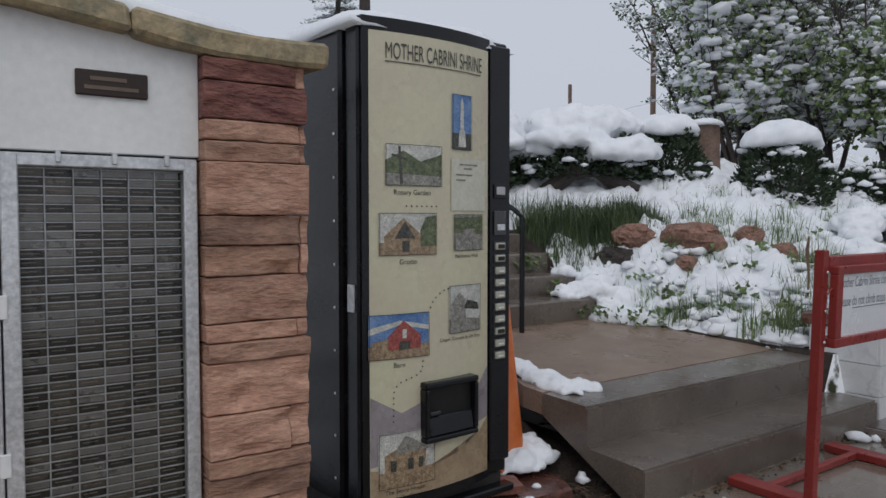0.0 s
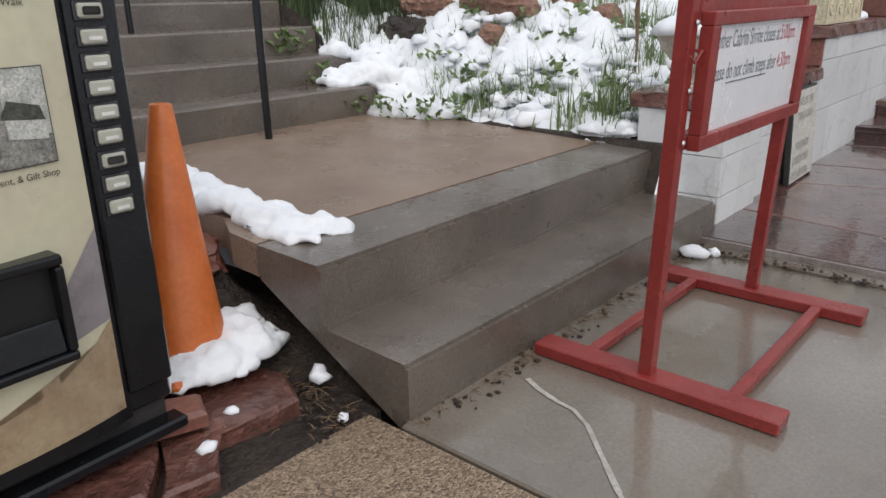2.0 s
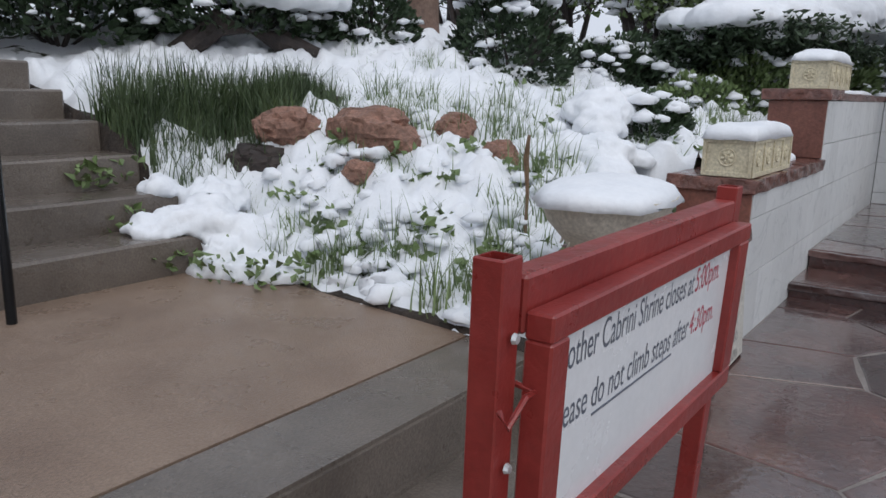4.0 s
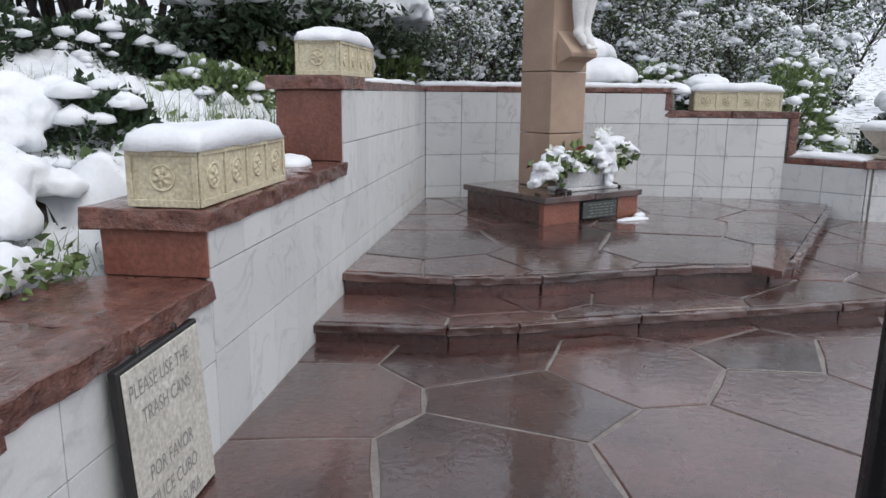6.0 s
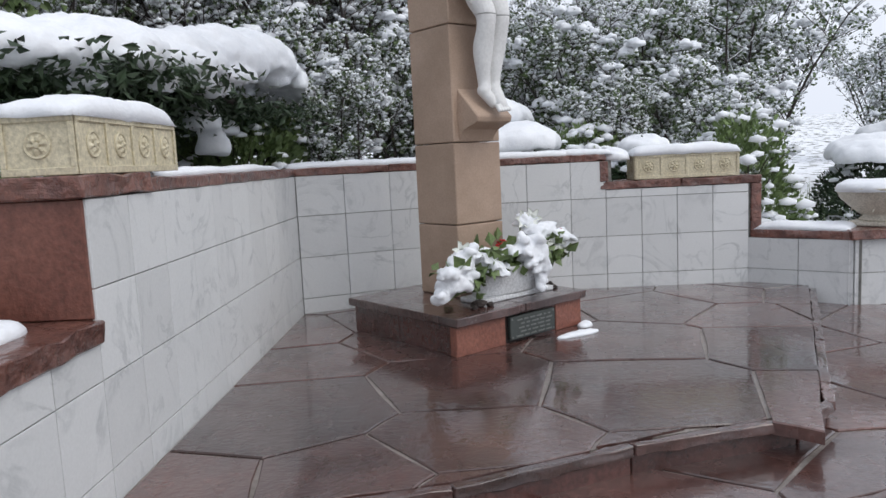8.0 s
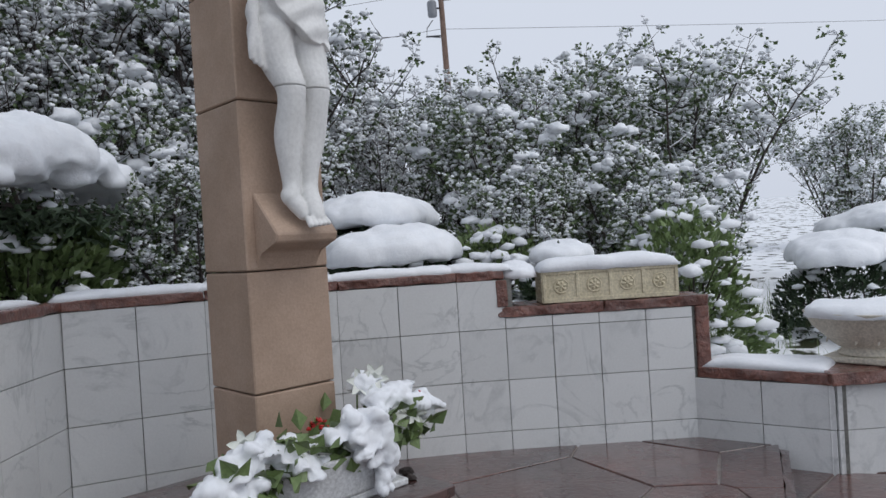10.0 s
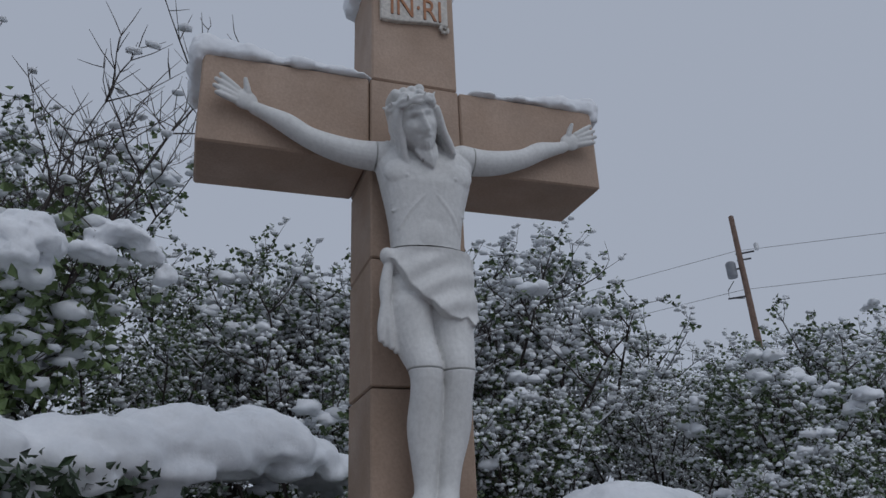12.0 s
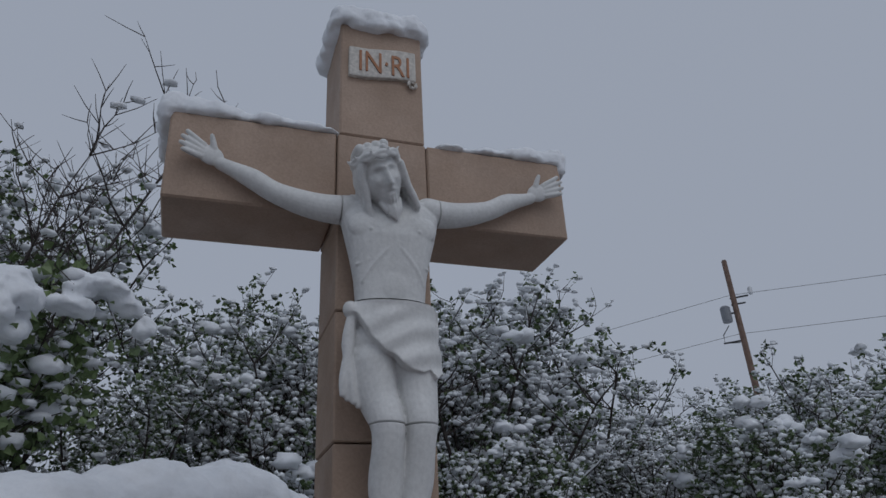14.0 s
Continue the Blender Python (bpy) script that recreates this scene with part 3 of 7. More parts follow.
BLUE = print_ink("printed_blue", (0.035, 0.11, 0.30), (0.16, 0.27, 0.46), 14)
PHOTO_GREY = print_ink("printed_grey", (0.10, 0.10, 0.09), (0.34, 0.33, 0.29))
PHOTO_DARK = print_ink("printed_dark", (0.025, 0.027, 0.022), (0.085, 0.085, 0.07))
PHOTO_RED = print_ink("printed_red", (0.20, 0.035, 0.03), (0.36, 0.10, 0.085))
PHOTO_TAN = print_ink("printed_tan", (0.13, 0.085, 0.05), (0.40, 0.30, 0.19))
PHOTO_PALE = print_ink("printed_pale", (0.34, 0.35, 0.33), (0.58, 0.58, 0.53), 30)
PHOTO_GREEN = print_ink("printed_green", (0.035, 0.05, 0.02), (0.16, 0.19, 0.10))


# ---- memorial wall with stone pillar ----
def memorial():
    w = thing("memorial_wall", "split red sandstone pillar and white framed cabinet of small metal name plates", "wall", kind="structure")
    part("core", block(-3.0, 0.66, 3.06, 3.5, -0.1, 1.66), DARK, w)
    rng = random.Random(11)
    # courses from the top down: height of the foot, where it is cut, stone
    courses = ((1.635, 0.665, 1), (1.525, None, 1), (1.465, 0.675, 0), (1.405, 0.675, 0), (1.250, None, 0), (1.162, 0.672, 2), (1.072, 0.672, 2), (0.935, None, 0), (0.880, 0.660, 0), (0.822, None, 0),
               (0.668, None, 0), (0.540, 0.635, 0), (0.485, None, 2), (0.400, None, 2), (0.290, 0.60, 0), (0.215, None, 1), (0.105, 0.64, 0), (0.0, None, 1))
    kinds = (ASHLAR, ASHLAR_RED, ASHLAR_DARK)
    top = 1.70
    for k, (foot, cut, stone) in enumerate(courses):
        spans = [(0.385, 0.70)] if cut is None else [(0.385, cut), (cut + 0.005, 0.70)]
        for n, (x0, x1) in enumerate(spans):
            d = rng.uniform(-0.014, 0.010) + 0.012 * n
            bm = block(x0, x1, 2.985 + d, 3.45, foot + 0.002, top - 0.002, 0.003)
            bmesh.ops.subdivide_edges(bm, edges=bm.edges[:], cuts=9, use_grid_fill=True)
            for v in bm.verts:
                c = v.co.copy()
                ledge = noise.noise(Vector((c.x * 7, k * 7.7, c.z * 20)))
                chip = max(noise.noise(Vector((c.x * 11 + k * 3.1, 2.2, c.z * 15))) - 0.15, 0)
                v.co.y += 0.009 * ledge + 0.035 * chip + 0.003 * noise.noise(c * 45)
                v.co.x += 0.004 * noise.noise(c * 14 + Vector((k, 0, 0)))
                v.co.z += 0.0025 * noise.noise(c * 17 + Vector((0, k, 0)))
            part("split_stone", bm, kinds[stone if n == 0 else (stone if rng.random() < 0.5 else 0)], w)
        top = foot
    for i in range(4):
        x0 = -2.2 + 0.8 * i
        bm = roughen(block(x0, min(x0 + 0.795, 0.76), 2.965, 3.56, 1.70, 1.775, 0.012), 0.012, 9, 4, 40 + i)
        for v in bm.verts:
            v.co.z += 0.13 * max(0.42 - v.co.x, 0)
        part("capstone", bm, MOSSCAP, w, "mossy weathered capstone")
    part("header_panel", block(-2.2, 0.385, 3.03, 3.10, 1.415, 1.80, 0.003), WHITEPAINT, w, "plain white painted header panel")
    plaque = part("small_plaque", block(0.065, 0.245, 3.018, 3.032, 1.565, 1.632, 0.003), plain("bronze", (0.05, 0.035, 0.03), 0.4, 0.6), w, "small dark bronze plaque")
    for j in range(2):
        part("raised_bar", block(0.10 - 0.015 * j, 0.19 + 0.03 * j, 3.0155, 3.019, 1.605 - 0.024 * j, 1.615 - 0.024 * j), plain("bronze_bar", (0.16, 0.12, 0.09), 0.4, 0.6), plaque)
    for a in ((-2.0, 0.375, 1.375, 1.408), (-2.0, 0.375, 0.28, 0.315)):
        part("frame_bar", block(a[0], a[1], 3.02, 3.06, a[2], a[3], 0.003), ALU, w)
    for x0, x1 in ((0.338, 0.375), (-0.11, -0.07), (-0.16, -0.115)):
        part("frame_post", block(x0, x1, 3.018, 3.058, 0.28, 1.405, 0.003), ALU, w)
    # dark sheet that paints the shade in the gaps behind the name plates
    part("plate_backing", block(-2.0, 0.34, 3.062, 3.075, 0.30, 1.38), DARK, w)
    for zc in (0.62, 1.02):
        part("hinge", block(-0.125, -0.10, 3.008, 3.02, zc - 0.03, zc + 0.03, 0.002), WHITEPAINT, w)
    for xc in (0.02, 0.155, 0.29):
        part("clip", block(xc - 0.006, xc + 0.006, 3.005, 3.02, 1.385, 1.415, 0.002), ALU, w)
    part("lower_sill", roughen(block(-2.0, 0.39, 2.98, 3.1, -0.05, 0.275, 0.01), 0.012, 7, 4, 3), REDSTONE, w)
    brass = [plain("plate_dark", (0.06, 0.056, 0.05), 0.3, 0.4), plain("plate_bronze", (0.16, 0.145, 0.12), 0.3, 0.5), plain("plate_pewter", (0.30, 0.29, 0.275), 0.3, 0.5)]
    shared = [part_mesh(block(0.002, 0.066, -0.004, 0.0, 0.002, 0.021, 0.0012), b) for b in brass]
    line_me = [part_mesh(block(0.010, 0.010 + L, -0.0052, -0.0038, 0.0095, 0.0125), plain("plate_lettering", (0.30, 0.28, 0.24), 0.3, 0.3)) for L in (0.046, 0.038, 0.03)]
    lines = bmesh.new()
    for c in range(7):
        for r in range(45):
            x, zz = 0.334 - 0.0685 * (c + 1), 0.32 + 0.0234 * r
            if c < 6:
                share("name_plate", rng.choice(shared), w, pose(x, 3.061, zz))
            box(lines, x + 0.010, x + rng.uniform(0.042, 0.058), 3.0558, 3.0572, zz + 0.010, zz + 0.0125)
    tagged(part("plate_lettering", lines, plain("plate_print", (0.26, 0.24, 0.20), 0.3, 0.3), w), kind="stuff")
    bar = part_mesh(block(-0.08, 0.337, 3.050, 3.0575, -0.0013, 0.0013), ALU)
    for r in range(46):
        share("shelf_bar", bar, w, pose(0, 0, 0.3188 + 0.0234 * r))
    for c in range(1, 6):
        part("rail", block(0.334 - 0.0685 * c - 0.0015, 0.334 - 0.0685 * c + 0.0015, 3.05, 3.06, 0.31, 1.375), ALU, w)
    glass = bpy.data.materials.new("cabinet_glass")
    glass.use_nodes = True
    g = glass.node_tree.nodes["Principled BSDF"]
    g.inputs["Transmission Weight"].default_value, g.inputs["Roughness"].default_value, g.inputs["IOR"].default_value = 1.0, 0.02, 1.2
    pane = part("glass_pane", block(-0.07, 0.338, 3.034, 3.037, 0.315, 1.375), glass, w)
    pane.visible_shadow = False
    snow_cap(2.75, 0.5, 0.09, pose(-0.68, 3.27, 1.915, 0, 7.4, 0), "snow lying along the capstones of the memorial wall", 3.0)


memorial()


# ---- drinks machine ----
def vending_machine():
    m = pose(1.0, 3.205, 0.17, 0, 0, 3.5)
    v = thing("vending_machine", "old black drinks vending machine with a cream picture map front", "vending machine", m=m)
    W, H, D = 0.735, 1.79, 0.80

    def bow(x):
        return -0.04 * (1 - ((x - 0.325) / 0.30) ** 2) if 0.025 < x < 0.625 else 0.0

    def sheet(x0, x1, z0, z1, lift, n=10):
        bm = bmesh.new()
        rows = [[bm.verts.new((x0 + (x1 - x0) * i / n, bow(x0 + (x1 - x0) * i / n) - lift, zz)) for i in range(n + 1)] for zz in (z0, z1)]
        for i in range(n):
            bm.faces.new((rows[0][i], rows[0][i + 1], rows[1][i + 1], rows[1][i]))
        return bm

    def shape(pts, lift):
        bm = bmesh.new()
        f = bm.faces.new([bm.verts.new((x, 0, z)) for x, z in pts])
        bmesh.ops.triangulate(bm, faces=[f])
        for k in range(1, 15):
            bmesh.ops.bisect_plane(bm, geom=bm.verts[:] + bm.edges[:] + bm.faces[:], plane_co=(0.025 + 0.04 * k, 0, 0), plane_no=(1, 0, 0))
        for v in bm.verts:
            v.co.y = bow(v.co.x) - lift
        return bm

    cab = part("cabinet", block(-0.02, W - 0.01, 0.10, D, 0.0, H - 0.03, 0.012), BLACK, v, "black steel cabinet with rivets")
    for zz in np.arange(0.1, H - 0.1, 0.16):
        part("rivet", lathe([(0.006, 0), (0.004, 0.003)], 8, at=(0, 0, 0)), ALU, cab).matrix_basis = pose(-0.021, 0.14, float(zz), 0, -90, 0)
    door = part("door_frame", block(0.0, W, 0.012, 0.095, 0.0, H, 0.008), BLACK, v)
    # bowed front: a solid slab behind the print
    bm = bmesh.new()
    n = 14
    for z0, z1, x0, x1, lift in ((0.0, H, 0.012, 0.622, 0.0),):
        fr = [[bm.verts.new((x0 + (x1 - x0) * i / n, bow(x0 + (x1 - x0) * i / n) - lift, zz)) for i in range(n + 1)] for zz in (z0, z1)]
        bk = [[bm.verts.new((x0 + (x1 - x0) * i / n, 0.02, zz)) for i in range(n + 1)] for zz in (z0, z1)]
        for i in range(n):
            bm.faces.new((fr[0][i], fr[0][i + 1], fr[1][i + 1], fr[1][i]))
            bm.faces.new((fr[1][i], fr[1][i + 1], bk[1][i + 1], bk[1][i]))
            bm.faces.new((bk[0][i], bk[0][i + 1], fr[0][i + 1], fr[0][i]))
        for i in (0, n):
            bm.faces.new((fr[0][i], fr[1][i], bk[1][i], bk[0][i]))
    part("bowed_front", bm, BLACK, v)
    # print: cream above, violet hills and straw-coloured grass below
    cream = mat("faded_cream_print", (0.56, 0.55, 0.38), (0.50, 0.44, 0.34), 2.2, (0.2, 0.4), 0.02, 40, fine=0.05)
    violet = mat("printed_violet_hills", (0.30, 0.28, 0.29), (0.20, 0.17, 0.18), 6, (0.2, 0.35), 0.02, 40, fine=0.08)
    straw = mat("printed_straw_grass", (0.36, 0.28, 0.18), (0.27, 0.19, 0.12), 14, (0.2, 0.35), 0.02, 60, fine=0.15)
    graphic = part("picture_panel", sheet(0.036, 0.606, 0.035, H - 0.05, 0.004), cream, v, "faded cream printed panel")
    part("printed_hill", shape([(0.037, 0.16), (0.605, 0.26), (0.605, 0.47), (0.52, 0.37), (0.42, 0.33), (0.3, 0.40), (0.16, 0.35), (0.037, 0.42)], 0.0052), violet, graphic)
    part("printed_grass", shape([(0.037, 0.037), (0.605, 0.037), (0.605, 0.26), (0.56, 0.22), (0.45, 0.16), (0.25, 0.12), (0.037, 0.15)], 0.0062), straw, graphic)

    def photo(x0, x1, z0, z1, sky_m, ground_m, shapes, caption="", below=0.012, size=0.026):
        ph = part("photograph", sheet(x0, x1, z0, z1, 0.0072, 4), sky_m, graphic)
        w_, h_ = x1 - x0, z1 - z0
        part("printed_ground", sheet(x0, x1, z0, z0 + 0.3 * h_, 0.0078, 4), ground_m, graphic)
        for k, (pts, mm) in enumerate(shapes):
            part("printed_shape", shape([(x0 + a * w_, z0 + b * h_) for a, b in pts], 0.0085 + 0.0006 * k), mm, graphic)
        for xa, xb, za, zb in ((x0, x1, z1 - 0.002, z1), (x0, x1, z0, z0 + 0.002), (x0, x0 + 0.002, z0, z1), (x1 - 0.002, x1, z0, z1)):
            part("photo_border", sheet(xa, xb, za, zb, 0.0125, 3), INK, graphic)
        if caption:
            lines = caption.split("|")
            for i, tx in enumerate(lines):
                wide = 0.52 * size * len(tx)
                words(tx, size, pose((x0 + x1) / 2 - wide / 2, -0.0075, z0 - below - size * 0.8 - i * size * 1.05, 90, 0, 0), INK, graphic, "caption", bow)
        return ph

    house = [((0.2, 0.1), (0.75, 0.1), (0.75, 0.45), (0.5, 0.85), (0.2, 0.45))]
    photo(0.095, 0.335, 1.19, 1.34, PHOTO_PALE, PHOTO_GREY, [([(0.0, 0.3), (1, 0.25), (1, 0.8), (0.6, 0.6), (0.3, 0.85), (0, 0.6)], PHOTO_GREEN), ([(0.24, 0.05), (0.29, 0.05), (0.25, 0.95), (0.21, 0.95)], PHOTO_DARK), ([(0.1, 0.72), (0.36, 0.62), (0.36, 0.66), (0.1, 0.77)], PHOTO_DARK)], "Rosary Garden")
    photo(0.07, 0.31, 0.935, 1.09, PHOTO_PALE, PHOTO_TAN, [([(0.68, 0.2), (1, 0.2), (1, 0.95), (0.8, 0.9), (0.7, 0.6)], PHOTO_GREEN), ([(0.08, 0.1), (0.7, 0.1), (0.7, 0.5), (0.4, 0.88), (0.08, 0.45)], PHOTO_TAN), ([(0.25, 0.4), (0.42, 0.8), (0.6, 0.4)], PHOTO_DARK), ([(0.38, 0.08), (0.5, 0.08), (0.5, 0.34), (0.38, 0.34)], PHOTO_DARK)], "Grotto")
    photo(0.40, 0.565, 0.945, 1.085, PHOTO_GREY, PHOTO_GREY, [([(0, 0.5), (1, 0.45), (1, 0.95), (0, 0.9)], PHOTO_GREEN), ([(0.2, 0.3), (0.8, 0.3), (0.7, 0.6), (0.3, 0.6)], PHOTO_GREY)], "Meditation Walk", size=0.02)
    photo(0.375, 0.55, 0.625, 0.81, PHOTO_PALE, PHOTO_GREY, [([(0.05, 0.2), (0.5, 0.15), (0.5, 0.7), (0.3, 0.85), (0.05, 0.6)], PHOTO_GREY), ([(0.5, 0.3), (0.95, 0.25), (0.95, 0.5), (0.5, 0.6)], PHOTO_PALE), ([(0.45, 0.5), (0.95, 0.45), (0.9, 0.6), (0.55, 0.68)], PHOTO_DARK)], "Chapel, Convent, & Gift Shop", size=0.0185)
    photo(0.03, 0.275, 0.555, 0.72, BLUE, PHOTO_TAN, [([(0.0, 0.55), (0.5, 0.75), (1, 0.6), (1, 0.7), (0.5, 0.85), (0, 0.7)], PHOTO_PALE), ([(0.3, 0.2), (0.85, 0.2), (0.85, 0.5), (0.55, 0.85), (0.3, 0.5)], PHOTO_RED), ([(0.05, 0.2), (0.3, 0.2), (0.3, 0.45), (0.05, 0.4)], PHOTO_TAN), ([(0.48, 0.2), (0.66, 0.2), (0.66, 0.38), (0.48, 0.38)], PHOTO_DARK), ([(0.53, 0.45), (0.6, 0.45), (0.6, 0.65), (0.53, 0.65)], PHOTO_PALE)], "Barn")
    photo(0.065, 0.30, 0.075, 0.28, PHOTO_PALE, PHOTO_TAN, [([(0.1, 0.15), (0.8, 0.2), (0.85, 0.65), (0.6, 0.8), (0.45, 0.9), (0.3, 0.7), (0.1, 0.6)], PHOTO_TAN), ([(0.25, 0.6), (0.9, 0.62), (0.6, 0.85), (0.45, 0.92)], PHOTO_GREY), ([(0.2, 0.3), (0.3, 0.3), (0.3, 0.5), (0.2, 0.5)], PHOTO_DARK), ([(0.5, 0.3), (0.6, 0.3), (0.6, 0.5), (0.5, 0.5)], PHOTO_DARK), ([(0.7, 0.3), (0.78, 0.3), (0.78, 0.5), (0.7, 0.5)], PHOTO_DARK)], "The Stone House|(Retreat Facility)", size=0.0235, below=0.004)
    photo(0.39, 0.495, 1.335, 1.545, BLUE, PHOTO_DARK, [([(0.4, 0.3), (0.6, 0.3), (0.58, 0.85), (0.5, 0.95), (0.42, 0.85)], PHOTO_PALE), ([(0.3, 0.05), (0.7, 0.05), (0.65, 0.35), (0.35, 0.35)], PHOTO_PALE)])
    part("paper_note", sheet(0.385, 0.585, 1.10, 1.30, 0.0075, 5), plain("faded_paper", (0.58, 0.58, 0.48), 0.5), graphic, "faded paper note")
    for i, (xx, zz, ww) in enumerate(((0.43, 1.275, 0.10), (0.45, 1.26, 0.05), (0.41, 1.235, 0.09), (0.41, 1.215, 0.05))):
        part("unreadable_line", sheet(xx, xx + ww, zz, zz + 0.006, 0.0088, 3), PHOTO_GREY, graphic)
    words("MOTHER CABRINI SHRINE", 0.062, pose(0.095, -0.0075, 1.645, 90, 0, 0) @ Matrix.Diagonal((0.64, 1.35, 1, 1)), PHOTO_DARK, graphic, "title", bow)
    part("title_rule", sheet(0.095, 0.555, 1.632, 1.636, 0.008, 8), PHOTO_DARK, graphic)
    # dotted trail
    dots = [(0.18 + 0.022 * i, 1.115) for i in range(7)]
    dots += [(0.37, 0.80), (0.35, 0.795), (0.33, 0.785), (0.31, 0.77), (0.295, 0.755), (0.285, 0.735), (0.25, 0.535), (0.248, 0.515), (0.24, 0.497), (0.222, 0.485), (0.20, 0.478), (0.178, 0.472), (0.156, 0.465), (0.138, 0.452), (0.128, 0.432)]
    dots += [(0.126, 0.41 - 0.022 * i) for i in range(5)]
    dot = part_mesh(lathe([(0.0032, 0), (0.0028, 0.0012)], 8), INK)
    for x, z in dots:
        share("dot", dot, graphic, pose(x, bow(x) - 0.0062, z, 90, 0, 0))
    # delivery slot
    x0, x1, z0, z1 = 0.24, 0.50, 0.225, 0.455
    # solid block, not a hollow: near-black colour paints the shade inside the slot
    hatch = part("delivery_hatch", block(x0 + 0.012, x1 - 0.012, -0.050, 0.0, z0 + 0.01, z1 - 0.01, 0.001), plain("hatch_painted_shade", (0.003, 0.003, 0.003), 0.6), v, "black plastic delivery slot with the shade of its opening painted in")
    for a in ((x0, x1, z1 - 0.024, z1), (x0, x1, z0, z0 + 0.022), (x0, x0 + 0.02, z0 + 0.022, z1 - 0.024), (x1 - 0.02, x1, z0 + 0.022, z1 - 0.024)):
        part("hatch_rim", block(a[0], a[1], -0.080, 0.0, a[2], a[3], 0.007, seg=2), BLACK, hatch)
    lip = block(x0 + 0.021, x1 - 0.021, -0.074, -0.052, z0 + 0.023, z0 + 0.095, 0.004)
    for q in lip.verts:
        if q.co.z > z0 + 0.06 and q.co.y < -0.06:
            q.co.y += 0.010
    part("hatch_lip", lip, BLACK, hatch)
    part("flap", block(0.268, 0.318, -0.068, -0.052, 0.325, 0.340, 0.003), plain("scuffed_plastic", (0.03, 0.03, 0.033), 0.3), hatch)
    # selection strip
    strip = part("selection_strip", block(0.622, W - 0.004, -0.012, 0.02, 0.06, H - 0.02, 0.006), BLACK, v)
    btn = part_mesh(block(-0.026, 0.026, -0.012, 0.0, -0.0145, 0.0145, 0.004), plain("button_cream", (0.42, 0.42, 0.36), 0.35))
    rim = part_mesh(block(-0.032, 0.032, -0.006, 0.0, -0.020, 0.020, 0.003), plain("button_rim", (0.03, 0.03, 0.033), 0.3))
    tag = part_mesh(block(-0.014, 0.014, -0.0135, -0.0118, -0.006, 0.001), plain("button_label", (0.72, 0.72, 0.68), 0.4))
    # no opening here: a dark plate on the button paints a hole's shade
    hole = part_mesh(block(-0.018, 0.018, -0.0136, -0.011, -0.008, 0.008, 0.003), DARK)
    for i, zz in enumerate((0.955, 0.905, 0.855, 0.805, 0.755, 0.705, 0.655, 0.605, 0.555, 0.505)):
        share("button_rim", rim, strip, pose(0.668, -0.012, zz))
        share("button", btn, strip, pose(0.668, -0.014, zz))
        share("button_hole" if i in (0, 1, 7) else "button_label", hole if i in (0, 1, 7) else tag, strip, pose(0.668, -0.0145, zz))
    part("coin_plate", block(0.636, 0.70, -0.02, -0.01, 1.15, 1.21, 0.003), BLACK, strip)
    part("price_display", block(0.645, 0.692, -0.024, -0.018, 1.165, 1.198, 0.002), plain("display_grey", (0.45, 0.46, 0.47), 0.3), strip)
    part("bill_slot", block(0.636, 0.70, -0.022, -0.01, 1.00, 1.10, 0.003), plain("slot_grey", (0.06, 0.06, 0.065), 0.3), strip)
    part("coin_return", block(0.648, 0.69, -0.026, -0.018, 1.02, 1.045, 0.002), ALU, strip)
    part("lock_plate", block(-0.006, -0.001, 0.03, 0.075, 0.73, 0.83, 0.001), ALU, v, "small steel lock plate")
    part("base_rail", block(0.01, W - 0.01, 0.03, D - 0.05, -0.06, 0.0, 0.006), DARK, v)
    for x, y in ((0.05, 0.06), (W - 0.05, 0.06), (0.05, D - 0.08), (W - 0.05, D - 0.08)):
        part("foot", block(x - 0.03, x + 0.03, y - 0.03, y + 0.03, -0.105, -0.055, 0.004), BLACK, v)
    part("kick_bar", block(0.0, W + 0.01, -0.03, 0.03, -0.075, -0.045, 0.006), BLACK, v)
    snow_cap(0.78, 0.80, 0.10, m @ pose(0.36, 0.40, H - 0.028), "deep snow on top of the vending machine", 5.0)


vending_machine()


def stone_slab(poly, z0, z1, label, material=CAP, m=None):
    bm = prism(poly, z0, z1, bevel=0.012)
    bmesh.ops.subdivide_edges(bm, edges=bm.edges[:], cuts=2, use_grid_fill=True)
    roughen(bm, 0.012, 7, 0, z0 * 9 + poly[0][0])
    ob = part("stone_slab", bm, material)
    if m is not None:
        ob.matrix_basis = m
    return tagged(ob, label, "stone slab", "slabs under the machine")


stone_slab([(0.93, 3.15), (1.56, 3.09), (1.70, 3.30), (1.70, 4.0), (0.93, 4.0)], -0.02, 0.065, "wet dark red stone slab under the vending machine", CAP)
stone_slab([(1.58, 3.08), (1.72, 3.06), (1.80, 3.20), (2.05, 3.18), (2.12, 3.34), (2.05, 3.62), (1.73, 3.66), (1.71, 3.3)], -0.02, 0.05, "broken wet red sandstone slab on the soil", CAP)
stone_slab([(1.62, 3.27), (1.80, 3.22), (1.84, 3.32), (1.68, 3.38)], 0.07, 0.115, "small red stone wedge beside the machine foot", REDSTONE)
stone_slab([(0.90, 3.19), (1.03, 3.16), (1.05, 3.24), (0.92, 3.28)], 0.0, 0.06, "small red stone block under the machine corner", REDSTONE)


